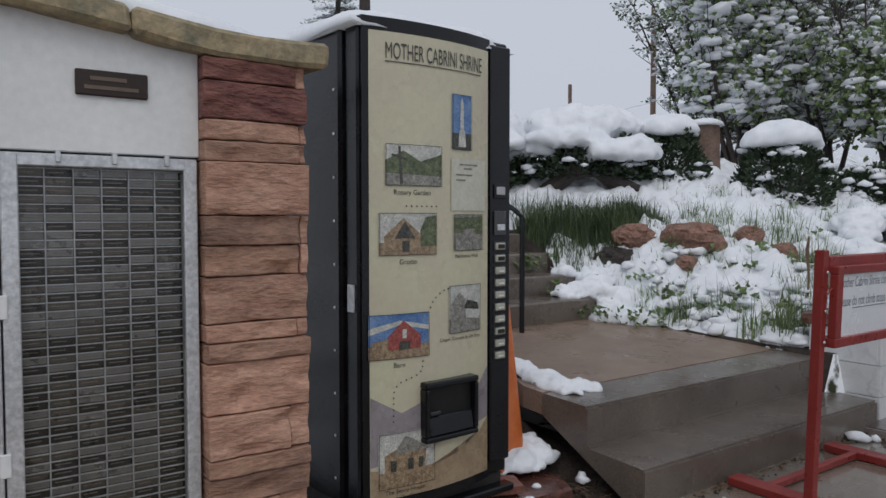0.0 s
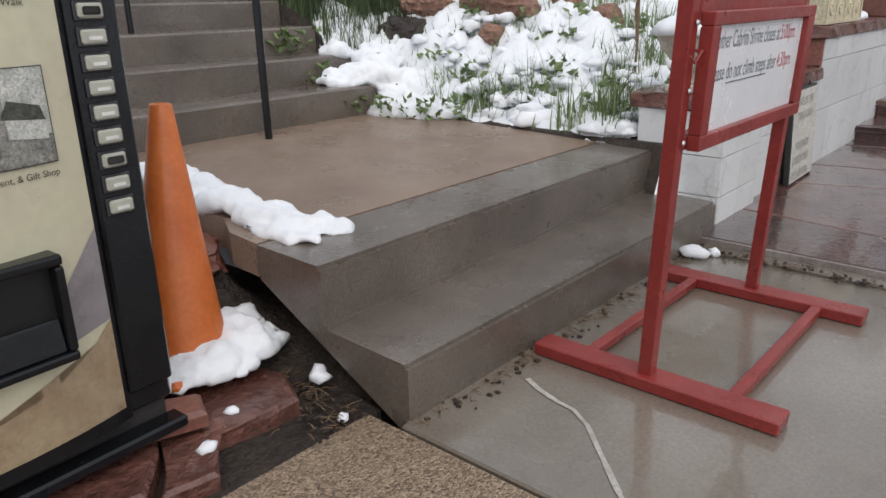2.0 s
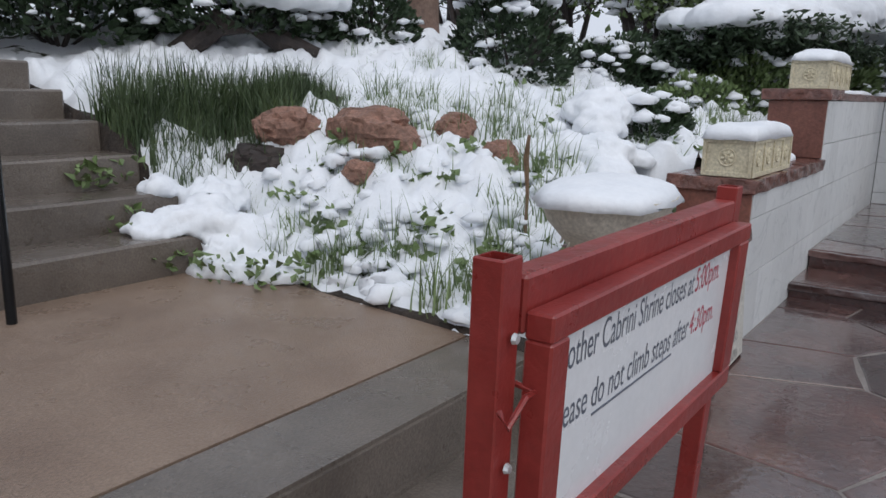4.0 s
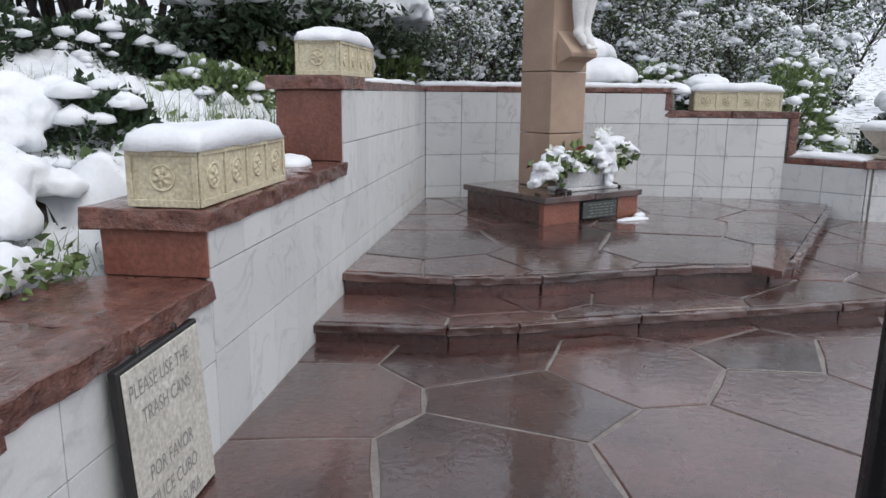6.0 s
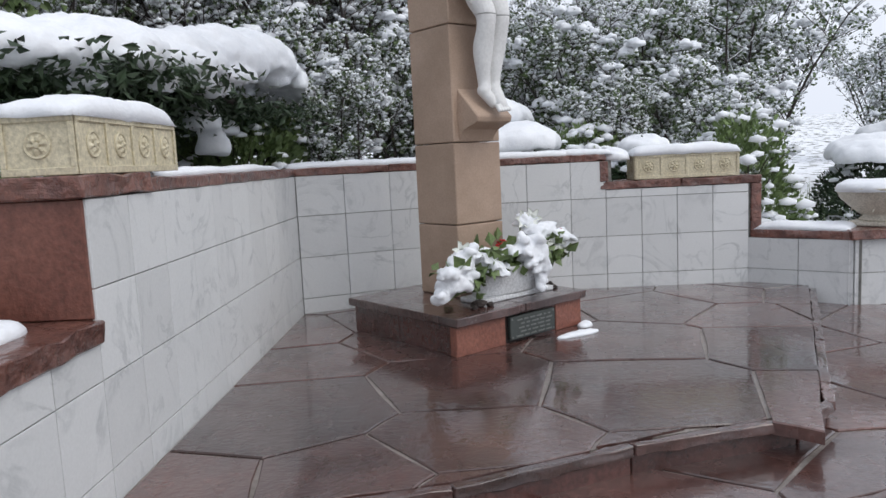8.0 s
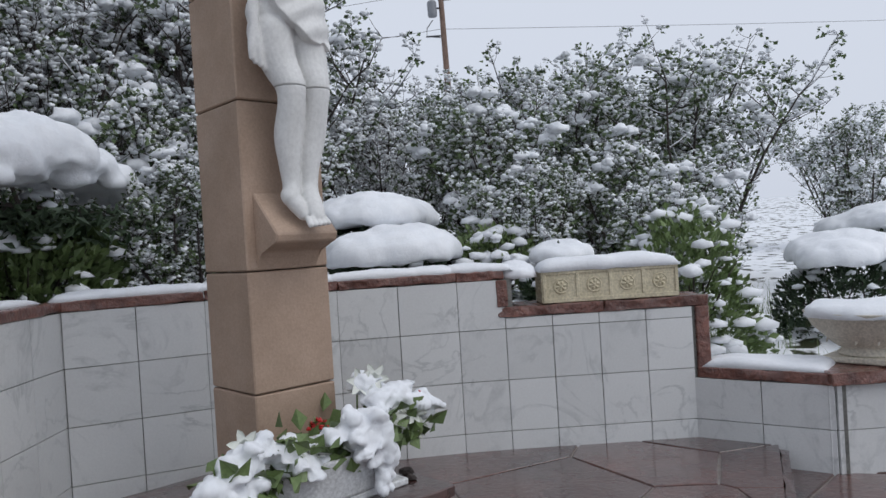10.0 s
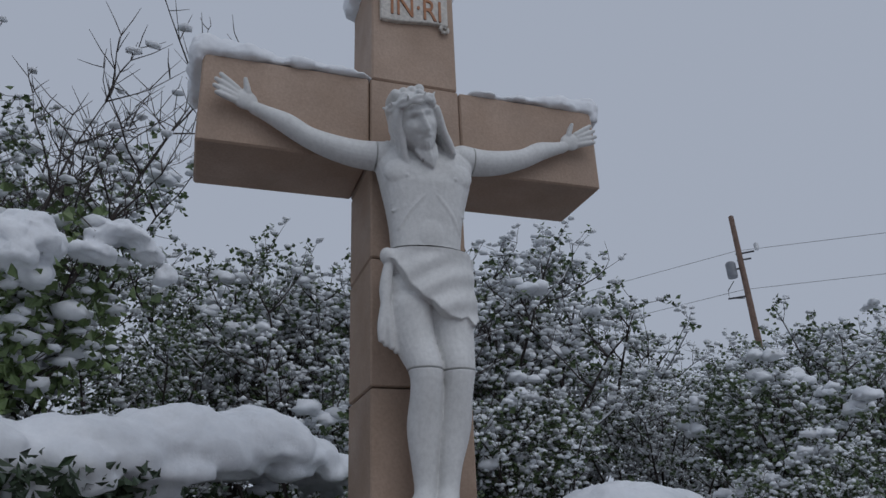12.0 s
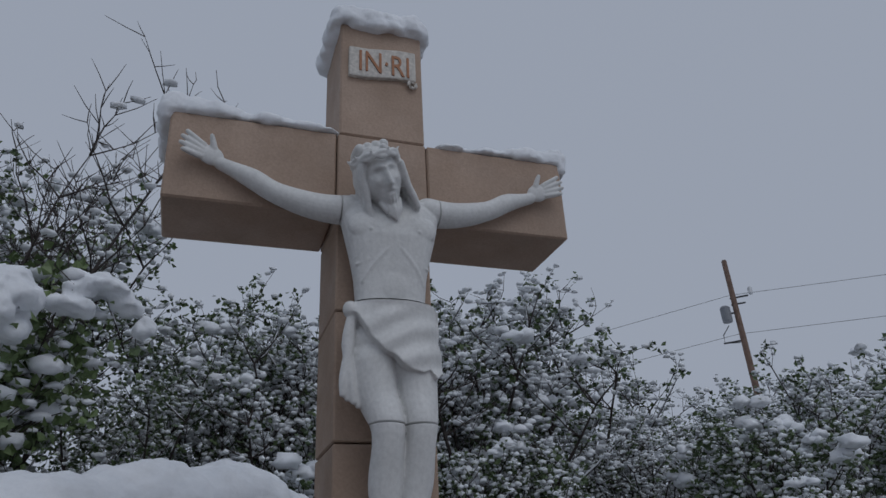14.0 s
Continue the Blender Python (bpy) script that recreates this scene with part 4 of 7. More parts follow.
def rock(loc, size, seed, label, material, name="rock", group=""):
    bm = bmesh.new()
    bmesh.ops.create_icosphere(bm, subdivisions=4, radius=1.0)
    for v in bm.verts:
        d = v.co.normalized()
        r = 1 + 0.30 * noise.noise(d * 1.4 + Vector((seed, 0, 0))) + 0.14 * noise.noise(d * 3.7 + Vector((0, seed, 0))) + 0.05 * noise.noise(d * 11)
        c = Vector((round(d.x * 2.2) / 2.2, round(d.y * 2.2) / 2.2, round(d.z * 2.2) / 2.2))
        v.co = (d * 0.7 + c * 0.35) * r
    bmesh.ops.scale(bm, vec=size, verts=bm.verts)
    ob = part(name, bm, material)
    ob.matrix_basis = pose(*loc, 0, 0, seed * 40)
    return tagged(ob, label, name, group)


TANROCK = mat("weathered_tan_rock", (0.26, 0.15, 0.08), (0.42, 0.30, 0.17), 9, (0.5, 0.8), 0.9, 30, depth=0.02)
PINKROCK = mat("pink_granite_boulder", (0.16, 0.085, 0.06), (0.33, 0.18, 0.13), 10, (0.5, 0.8), 0.9, 40, depth=0.02)
rock((0.84, 3.02, 0.04), (0.19, 0.14, 0.13), 1.3, "weathered tan rock at the foot of the pillar", TANROCK)
snow_cap(0.26, 0.17, 0.06, pose(0.84, 3.08, 0.165, 0, 0, -12), "snow lying on the tan rock", 9.0, 0.03, round_=True)
rock((1.97, 3.75, 0.2), (0.16, 0.14, 0.10), 4.1, "red stone wedged at the broken landing edge", REDSTONE)
rock((2.12, 3.95, 0.26), (0.2, 0.18, 0.09), 6.1, "red stone wedged at the broken landing edge", REDSTONE)


# ---- traffic cone ----
def traffic_cone():
    c = thing("traffic_cone", "faded orange traffic cone leaning beside the vending machine", "traffic cone", m=pose(1.925, 3.56, 0.09, 0, 3.5, 10))
    orange = mat("faded_orange_plastic", (0.50, 0.11, 0.02), (0.62, 0.17, 0.04), 5, (0.35, 0.6), 0.05, 60, fine=0.1)
    part("base", block(-0.17, 0.17, -0.17, 0.17, 0.0, 0.03, 0.01), orange, c)
    part("cone", lathe([(0.135, 0.03), (0.128, 0.06), (0.03, 0.74), (0.025, 0.745), (0.02, 0.74)], 28), orange, c, smooth=True)


traffic_cone()


# ---- closing-time sign ----
def sign_board():
    s = thing("sign_stand", "red painted steel sign stand with closing times", "sign")
    lft, rgt, y = 2.793, 3.648, 2.515
    for x in (lft, rgt):
        tb = block(x - 0.02, x + 0.02, y - 0.02, y + 0.02, 0.045, 1.11, 0.002)
        lid = max(tb.faces, key=lambda f: f.calc_center_median().z)
        bmesh.ops.inset_individual(tb, faces=[lid], thickness=0.003)
        sunk = bmesh.ops.extrude_discrete_faces(tb, faces=[lid])["faces"][0]
        bmesh.ops.translate(tb, vec=(0, 0, -0.06), verts=sunk.verts)
        pst = part("post", tb, REDPAINT, s)
        # near-black plate over the sunk floor, painting the shade down the tube
        part("open_end", block(x - 0.0165, x + 0.0165, y - 0.0165, y + 0.0165, 1.051, 1.054), DARK, pst)
        part("foot_rail", block(x - 0.045, x + 0.045, y - 0.385, y + 0.365, 0.004, 0.045, 0.004), REDPAINT, s)
        box_bm = block(x - 0.02, x + 0.02, y - 0.02, y + 0.02, 0.045, 0.05)
        part("weld", box_bm, REDPAINT, s)
    part("tie_bar", block(lft + 0.045, rgt - 0.045, y + 0.19, y + 0.225, 0.008, 0.042, 0.003), REDPAINT, s)
    part("tie_bar", block(lft + 0.045, rgt - 0.045, y - 0.255, y - 0.22, 0.008, 0.042, 0.003), REDPAINT, s)
    x0, x1, z0, z1 = lft + 0.028, rgt - 0.028, 0.705, 1.085
    part("back_bar", block(x0, x1, y - 0.0215, y + 0.02, z1 - 0.070, z1, 0.004), REDPAINT, s)
    part("back_bar", block(x0, x1, y - 0.02, y + 0.02, z0, z0 + 0.04, 0.004), REDPAINT, s)
    fr = part("picture_frame", bmesh.new(), REDPAINT, s, "red angle-iron frame round the panel")
    bm = bmesh.new()
    for a in ((x0, x1, z1 - 0.074, z1 - 0.040), (x0, x1, z0, z0 + 0.04), (x0, x0 + 0.045, z0 + 0.04, z1 - 0.074), (x1 - 0.06, x1, z0 + 0.04, z1 - 0.074)):
        box(bm, a[0], a[1], y - 0.058, y - 0.022, a[2], a[3], 0.003)
    bm.to_mesh(fr.data)
    bm.free()
    panel = part("panel", block(x0 + 0.04, x1 - 0.04, y - 0.040, y - 0.030, z0 + 0.035, z1 - 0.072), SIGNWHITE, s, "white panel with grey and red lettering")
    grey, red = plain("grey_lettering", (0.12, 0.14, 0.18), 0.3), plain("red_lettering", (0.50, 0.06, 0.10), 0.3)
    px = x0 + 0.048
    tall = Matrix.Diagonal((1, 1.15, 1, 1))
    words("Mother Cabrini Shrine closes at", 0.054, pose(px, y - 0.0405, 0.953, 90, 0, 0) @ tall, grey, panel, span=0.490)
    words("5:00pm.", 0.054, pose(px + 0.499, y - 0.0405, 0.953, 90, 0, 0) @ tall, red, panel, span=0.135)
    words("Please do not climb steps after", 0.054, pose(px, y - 0.0405, 0.873, 90, 0, 0) @ tall, grey, panel, span=0.490)
    words("4:30pm.", 0.054, pose(px + 0.499, y - 0.0405, 0.873, 90, 0, 0) @ tall, red, panel, span=0.135)
    part("underline", block(px + 0.115, px + 0.415, y - 0.0415, y - 0.0402, 0.861, 0.864), grey, panel)
    wire = bmesh.new()
    tube(wire, [(lft - 0.03, y - 0.03, 0.945), (lft - 0.035, y - 0.045, 0.93), (lft, y - 0.045, 0.955), (lft + 0.03, y - 0.04, 0.95), (lft + 0.03, y - 0.01, 0.955)], [0.004] * 5)
    part("wire_tie", wire, REDPAINT, s)
    for zz in (0.73, 0.86, 1.02):
        part("bolt", lathe([(0.007, 0), (0.005, 0.005)], 8, at=(0, 0, 0)), ALU, s).matrix_basis = pose(lft - 0.065 * zz, y - 0.026 - 0.06 * zz, zz, 90, 0, 0)
    # the stand leans a little
    for o in s.children_recursive:
        if o.name.split(".")[0] != "bolt":
            o.data.transform(Matrix(((1, 0, -0.065, 0), (0, 1, -0.06, 0), (0, 0, 1, 0), (0, 0, 0, 1))))


sign_board()


# ---- handrail ----
def hand_rail():
    r = thing("handrail", "black steel pipe handrail on the concrete stairs", "handrail")
    bm = bmesh.new()
    tube(bm, [(3.21, 4.84, 0.41), (3.21, 4.84, 1.24), (3.20, 4.90, 1.285)], [0.019] * 3, 10)
    part("post", bm, BLACK, r)
    bm = bmesh.new()
    tube(bm, [(3.20, 4.88, 1.28), (3.14, 5.6, 1.63), (3.06, 6.7, 2.17), (3.0, 7.4, 2.5)], [0.019] * 4, 10)
    part("rail", bm, BLACK, r)
    for y, z in ((5.95, 0.92), (7.1, 1.42)):
        bm = bmesh.new()
        tube(bm, [(3.12, y, z), (3.12, y, z + 0.88)], [0.017] * 2, 8)
        part("post", bm, BLACK, r)


hand_rail()


# ---- notice board leaning on the wall ----
def notice():
    m = pose(5.28, 2.888, 0.042, -3.5, 0, 1.5)
    b = thing("notice_board", "weathered white notice board with grey capitals leaning on the wall", "sign", m=m)
    edge = plain("dark_board_edge", (0.02, 0.02, 0.02), 0.5)
    part("frame", block(0, 0.47, 0.0, 0.028, 0, 0.535, 0.004), edge, b)
    panel = part("panel", block(0.012, 0.458, -0.006, 0.0, 0.012, 0.523, 0.002), mat("weathered_white_board", (0.48, 0.46, 0.41), (0.62, 0.60, 0.55), 4, (0.4, 0.6), 0.1, 60), b)
    faded = plain("faded_grey_lettering", (0.30, 0.295, 0.28), 0.5)
    for i, tx in enumerate(("PLEASE USE THE", "TRASH CANS", "", "POR FAVOR", "UTILICE CUBO", "DE LA BASURA")):
        if tx:
            words(tx, 0.062, pose(0.03 + (0.0 if len(tx) > 11 else 0.05), -0.007, 0.44 - 0.082 * i, 90, 0, 0) @ Matrix.Diagonal((0.78, 1, 1, 1)), faded, panel)
    for x in (0.13, 0.34):
        bm = bmesh.new()
        tube(bm, [(x - 0.012, 0.01, 0.53), (x - 0.014, 0.01, 0.552), (x, 0.01, 0.562), (x + 0.014, 0.01, 0.552), (x + 0.012, 0.01, 0.53)], [0.003] * 5, 6)
        part("hanging_loop", bm, edge, b)


notice()


# ---- cast stone planters ----
def box_planter(m, label):
    p = thing("planter_box", label, "planter", "cast stone planter boxes", m=m)
    L, W, H = 0.82, 0.25, 0.195
    body = part("body", block(0, L, 0, W, 0, H, 0.006), CREAM, p)
    for a in ((0, L, -0.008, 0.0, 0, 0.025), (0, L, -0.008, 0.0, H - 0.025, H)):
        part("ledge", block(*a, 0.002), CREAM, body)
        part("ledge", block(-0.008, 0.0, 0, W, a[4], a[5], 0.002), CREAM, body)
    for i in range(5):
        x = i * (L - 0.02) / 4
        part("pilaster", block(x, x + 0.02, -0.008, 0.0, 0.025, H - 0.025, 0.002), CREAM, body)
    for y in (0.0, W - 0.02):
        part("pilaster", block(-0.008, 0.0, y, y + 0.02, 0.025, H - 0.025, 0.002), CREAM, body)
    bm = bmesh.new()
    n = 40
    ring = lathe([(0.045, 0.0), (0.045, 0.004), (0.042, 0.007), (0.038, 0.005), (0.037, 0.003), (0.030, 0.004), (0.026, 0.007), (0.018, 0.009), (0.011, 0.006), (0.009, 0.010), (0.003, 0.012)], 48, bm=bm)
    for v in bm.verts:
        r = math.hypot(v.co.x, v.co.y)
        if 0.01 < r < 0.03:
            v.co.z += 0.0035 * math.sin(6 * math.atan2(v.co.y, v.co.x))
    me = part_mesh(bm, CREAM)
    for i in range(4):
        share("rosette", me, body, pose((i + 0.5) * (L - 0.02) / 4 + 0.01, 0.0, H / 2, 90, 0, 0))
    share("rosette", me, body, pose(0.0, W / 2, H / 2, 90, 0, -90))
    snow_cap(L + 0.02, W + 0.02, 0.085, m @ pose(L / 2, W / 2, H - 0.002), "rounded cap of snow on a planter box", m.translation.x, 0.012)
    return p


box_planter(pose(5.94, 2.99, 0.892), "cream cast stone planter box with rosette panels on the wall")
box_planter(pose(7.72, 2.99, 1.362), "cream cast stone planter box with rosette panels on the tall pier")
box_planter(pose(11.27, 0.38, 1.122, 0, 0, -90), "cream cast stone planter box with rosette panels on the curved wall")


def urn(m, label, sx, sy):
    u = thing("urn_planter", label, "planter", "cast stone urns", m=m)
    stone = mat("pale_cast_stone", (0.50, 0.46, 0.38), (0.62, 0.58, 0.50), 7, (0.5, 0.8), 0.3, 70)
    part("plinth", block(-0.20 * sx, 0.20 * sx, -0.14 * sy, 0.14 * sy, 0, 0.035, 0.006), stone, u)
    bm = lathe([(0.15, 0.035), (0.16, 0.05), (0.13, 0.075), (0.17, 0.10), (0.28, 0.20), (0.325, 0.275), (0.335, 0.29), (0.31, 0.29), (0.29, 0.26)], 48, sx, sy * 0.8)
    for v in bm.verts:
        if 0.09 < v.co.z < 0.27:
            a = math.atan2(v.co.y / sy, v.co.x / sx)
            k = 1 + 0.025 * abs(math.sin(6 * a + 5 * v.co.z))
            v.co.x, v.co.y = v.co.x * k, v.co.y * k
    part("bowl", bm, stone, u, "bowl with acanthus leaf relief", smooth=True)
    leaf = bmesh.new()
    tube(leaf, [(0, 0, 0), (0.02, -0.01, 0.07), (0.0, -0.02, 0.13), (-0.03, -0.01, 0.16), (-0.05, 0, 0.14)], [0.004, 0.014, 0.016, 0.012, 0.006], 7)
    me = part_mesh(leaf, stone)
    for k in range(12):
        a = 2 * math.pi * k / 12
        share("relief_scroll", me, u, pose(0.215 * sx * math.cos(a), 0.215 * sy * 0.8 * math.sin(a), 0.11, -28, 0, math.degrees(a) + 90))
    snow_cap(0.67 * sx, 0.54 * sy, 0.085, m @ pose(0, 0, 0.285), "thick dome of snow filling an urn", m.translation.y, 0.035, round_=True)


ledge = roughen(block(4.95, 5.955, 3.30, 3.50, 0.50, 0.638, 0.008), 0.008, 8, 5, 4.4)
tagged(part("stone_ledge", ledge, CAP), "wet dark red stone ledge behind the wall coping", "stone slab")
urn(pose(4.57, 3.14, 0.642, 0, 0, 6), "pale cast stone urn with leaf relief on the wall end", 1.0, 0.9)
urn(pose(11.02, -1.42, 0.702, 0, 0, 40), "pale cast stone urn with leaf relief on the low pier", 1.0, 1.0)


# ---- the cross ----
CX = Matrix(((0.66, 0.751, 0, 10.166), (-0.751, 0.66, 0, 1.78), (0, 0, 1, 0), (0, 0, 0, 1)))
CXP = CX @ Matrix.Identity(4)
CX_ANG = math.degrees(math.atan2(-0.751, 0.66))
CROSS_M = pose(10.166, 1.78, 0, 0, 0, CX_ANG)


def cross():
    c = thing("stone_cross", "tall tan sandstone cross built of large blocks", "cross", m=CROSS_M)
    zs = [0.49, 0.945, 1.453, 2.16, 2.66, 3.08]
    for z0, z1 in zip(zs, zs[1:]):
        part("shaft_block", block(-0.195, 0.195, -0.195, 0.195, z0 + 0.003, z1 - 0.003, 0.006), CROSS, c)
    part("crossing_block", block(-0.197, 0.197, -0.197, 0.195, 3.083, 3.473, 0.006), CROSS, c)
    part("arm_block", block(-0.875, -0.202, -0.195, 0.185, 3.08, 3.475, 0.008), CROSS, c)
    part("arm_block", block(0.202, 0.86, -0.195, 0.185, 3.08, 3.475, 0.008), CROSS, c)
    part("top_block", block(-0.19, 0.195, -0.193, 0.19, 3.479, 4.10, 0.008), CROSS, c)
    bm = bmesh.new()
    prof = [(-0.19, 1.455), (-0.215, 1.50), (-0.235, 1.53), (-0.36, 1.565), (-0.37, 1.60), (-0.19, 1.78)]
    va = [bm.verts.new((-0.15, y, z)) for y, z in prof]
    vb = [bm.verts.new((0.14, y, z)) for y, z in prof]
    for i in range(len(prof)):
        j = (i + 1) % len(prof)
        bm.faces.new((va[i], va[j], vb[j], vb[i]))
    bm.faces.new(va[::-1])
    bm.faces.new(vb)
    bmesh.ops.bevel(bm, geom=bm.edges[:], offset=0.006, segments=1, affect="EDGES")
    part("foot_rest", bm, CROSS, c, "sloping sandstone foot rest")
    scroll_stone = mat("scroll_stone", (0.50, 0.47, 0.43), (0.58, 0.55, 0.50), 6, (0.5, 0.7), 0.1, 60)
    bm = block(-0.155, 0.16, -0.215, -0.19, 3.80, 3.965, 0.006, seg=2)
    bmesh.ops.subdivide_edges(bm, edges=bm.edges[:], cuts=3, use_grid_fill=True)
    for v in bm.verts:
        v.co.z += 0.012 * math.sin(v.co.x * 14)
    scroll = part("scroll", bm, scroll_stone, c, "carved scroll with gilded letters")
    bm = bmesh.new()
    pts = [(0.145 + (0.026 - 0.0018 * k) * math.cos(0.7 * k + 1.2), -0.21, 3.79 + (0.026 - 0.0018 * k) * math.sin(0.7 * k + 1.2)) for k in range(12)]
    tube(bm, pts, [0.009] * 12, 6)
    part("curl", bm, scroll_stone, scroll)
    words("IN\u00b7RI", 0.165, pose(-0.118, -0.216, 3.822, 90, 0, 0), plain("worn_gilt", (0.36, 0.14, 0.05), 0.5), scroll, depth=0.004, span=0.235)


cross()


def statue():
    bm = bmesh.new()

    def ball(x, y, z, rx, ry, rz, tilt=0.0):
        r = bmesh.ops.create_icosphere(bm, subdivisions=3, radius=1.0)
        bmesh.ops.transform(bm, matrix=pose(x, y, z, 0, tilt, 0) @ Matrix.Diagonal((rx, ry, rz, 1)), verts=r["verts"])

    def limb(*pts):
        run = []
        for i in range(len(pts) - 1):
            p0, p1, p2, p3 = (np.array(pts[min(max(i + o, 0), len(pts) - 1)]) for o in (-1, 0, 1, 2))
            for q in range(4):
                u = q / 4
                run.append(0.5 * (2 * p1 + (p2 - p0) * u + (2 * p0 - 5 * p1 + 4 * p2 - p3) * u * u + (3 * p1 - p0 - 3 * p2 + p3) * u ** 3))
        run.append(np.array(pts[-1]))
        tube(bm, [tuple(map(float, p[:3])) for p in run], [float(p[3]) for p in run], 22)
        for q in (pts[0], pts[-1]):
            ball(*q[:3], q[3], q[3], q[3])

    F = -0.30
    # trunk: a lofted torso, broad at the shoulders
    rings = []
    for z, w, d, y in ((2.60, 0.135, 0.080, 0.02), (2.68, 0.136, 0.080, 0.018), (2.76, 0.143, 0.082, 0.016), (2.84, 0.158, 0.088, 0.012), (2.92, 0.178, 0.094, 0.008), (3.00, 0.196, 0.092, 0.012), (3.06, 0.204, 0.078, 0.02), (3.105, 0.185, 0.06, 0.028), (3.13, 0.11, 0.045, 0.03)):
        ring = []
        for k in range(28):
            t = 2 * math.pi * k / 28
            cx, cy = math.cos(t), math.sin(t)
            ring.append(bm.verts.new((w * math.copysign(abs(cx) ** 0.75, cx), F + y + d * math.copysign(abs(cy) ** 0.8, cy), z)))
        rings.append(ring)
    for r0, r1 in zip(rings, rings[1:]):
        for k in range(28):
            bm.faces.new((r0[k], r0[(k + 1) % 28], r1[(k + 1) % 28], r1[k]))
    bm.faces.new(rings[0][::-1])
    bm.faces.new(rings[-1])
    ball(-0.088, F - 0.045, 2.955, 0.092, 0.036, 0.066, 8)
    ball(0.088, F - 0.045, 2.96, 0.092, 0.036, 0.066, -8)
    ball(-0.095, F - 0.080, 2.935, 0.006, 0.005, 0.006)
    ball(0.098, F - 0.080, 2.94, 0.006, 0.005, 0.006)
    ball(0.0, F - 0.048, 2.72, 0.065, 0.022, 0.085)
    for e in (-1, 1):
        limb((e * 0.006, F - 0.070, 2.885, 0.010), (e * 0.04, F - 0.068, 2.845, 0.011), (e * 0.085, F - 0.054, 2.79, 0.011), (e * 0.118, F - 0.034, 2.73, 0.008))
        for k in range(3):
            limb((e * 0.095, F - 0.060, 2.875 - 0.03 * k, 0.004), (e * 0.145, F - 0.030, 2.86 - 0.03 * k, 0.004))
        limb((e * 0.03, F - 0.03, 3.085, 0.012), (e * 0.16, F - 0.02, 3.095, 0.012))
    limb((0.0, F + 0.02, 3.06, 0.06), (-0.015, F - 0.01, 3.15, 0.055))
    # arms
    for s, dz in ((-1, 0.0), (1, 0.03)):
        limb((s * 0.165, F + 0.02, 3.055 + dz, 0.062), (s * 0.26, F + 0.03, 3.06 + dz, 0.056), (s * 0.36, F + 0.045, 3.085 + dz, 0.05), (s * 0.46, F + 0.05, 3.12 + dz, 0.042), (s * 0.54, F + 0.05, 3.165 + dz, 0.041), (s * 0.62, F + 0.06, 3.205 + dz * 0.7, 0.03), (s * 0.665, F + 0.065, 3.225 + dz * 0.6, 0.026))
        ball(s * 0.705, F + 0.060, 3.255 + dz * 0.6, 0.052, 0.020, 0.042, -s * 25)
        for k, (a, ln) in enumerate(((2, 0.070), (9, 0.085), (17, 0.088), (25, 0.080), (66, 0.048))):
            t = radians(a + 8)
            b0 = (s * (0.742 - 0.003 * k), F + 0.055, 3.243 + 0.017 * k + dz * 0.6) if k < 4 else (s * 0.695, F + 0.05, 3.285 + dz * 0.6)
            limb((*b0, 0.013), (b0[0] + s * ln * 0.55 * math.cos(t), F + 0.045, b0[2] + ln * 0.55 * math.sin(t), 0.012), (b0[0] + s * ln * math.cos(t), F + 0.035, b0[2] + ln * math.sin(t), 0.009))
    # head, bowed and tilted: one modelled surface, then beard, hair and the crown of thorns
    H = pose(-0.062, F - 0.085, 3.155) @ pose(0, 0, 0, 20, -21, -4) @ Matrix.Scale(1.02, 4)

    def bell(x, w):
        return math.exp(-(x / w) ** 2)

    def hair(*pts):
        limb(*[(*(H @ Vector(p[:3])), p[3]) for p in pts])

    n, rows_ = 72, []
    for j in range(1, 60):
        t = math.pi * j / 60
        ring = []
        for k in range(n):
            u = 2 * math.pi * k / n
            x, y, z = 0.078 * math.sin(t) * math.cos(u), 0.100 * math.sin(t) * math.sin(u), 0.132 * math.cos(t)
            if z < 0:
                x *= 1 - 0.30 * (-z / 0.132) ** 1.6
            if y < 0:
                front = min(1, -y / 0.05)
                ax = abs(x)
                out = 0.008 * bell(z - 0.034, 0.012) * bell(x, 0.05)
                out -= 0.016 * bell(ax - 0.030, 0.017) * bell(z - 0.012, 0.015)
                out += 0.008 * bell(ax - 0.031, 0.013) * bell(z - 0.006, 0.009)
                out += 0.007 * bell(ax - 0.045, 0.018) * bell(z + 0.020, 0.018)
                ridge = min(max((0.03 - z) / 0.07, 0), 1) if z > -0.042 else max(1 - (-0.042 - z) / 0.008, 0)
                out += (0.007 + 0.021 * ridge) * (ridge > 0) * bell(x, 0.008 + 0.006 * ridge)
                out += 0.008 * bell(z + 0.056 + 0.25 * ax, 0.007) * bell(x, 0.03)
                out += 0.005 * bell(z + 0.075, 0.005) * bell(x, 0.016) - 0.006 * bell(z + 0.067, 0.004) * bell(x, 0.02)
                out += 0.012 * bell(z + 0.105, 0.028) * bell(x, 0.04) * (1 + 0.3 * math.sin(x * 420))
                y -= 1.3 * out * front
            ring.append(bm.verts.new(H @ Vector((x, y, z))))
        rows_.append(ring)
    for r0, r1 in zip(rows_, rows_[1:]):
        for k in range(n):
            bm.faces.new((r0[k], r1[k], r1[(k + 1) % n], r0[(k + 1) % n]))
    bm.faces.new(rows_[0])
    bm.faces.new(rows_[-1][::-1])
    for k in range(5):
        e = k - 2
        hair((0.017 * e, -0.056 + 0.006 * abs(e), -0.100, 0.013), (0.012 * e, -0.066 + 0.004 * abs(e), -0.135, 0.011), (0.005 * e, -0.066, -0.175 + 0.008 * abs(e), 0.006))
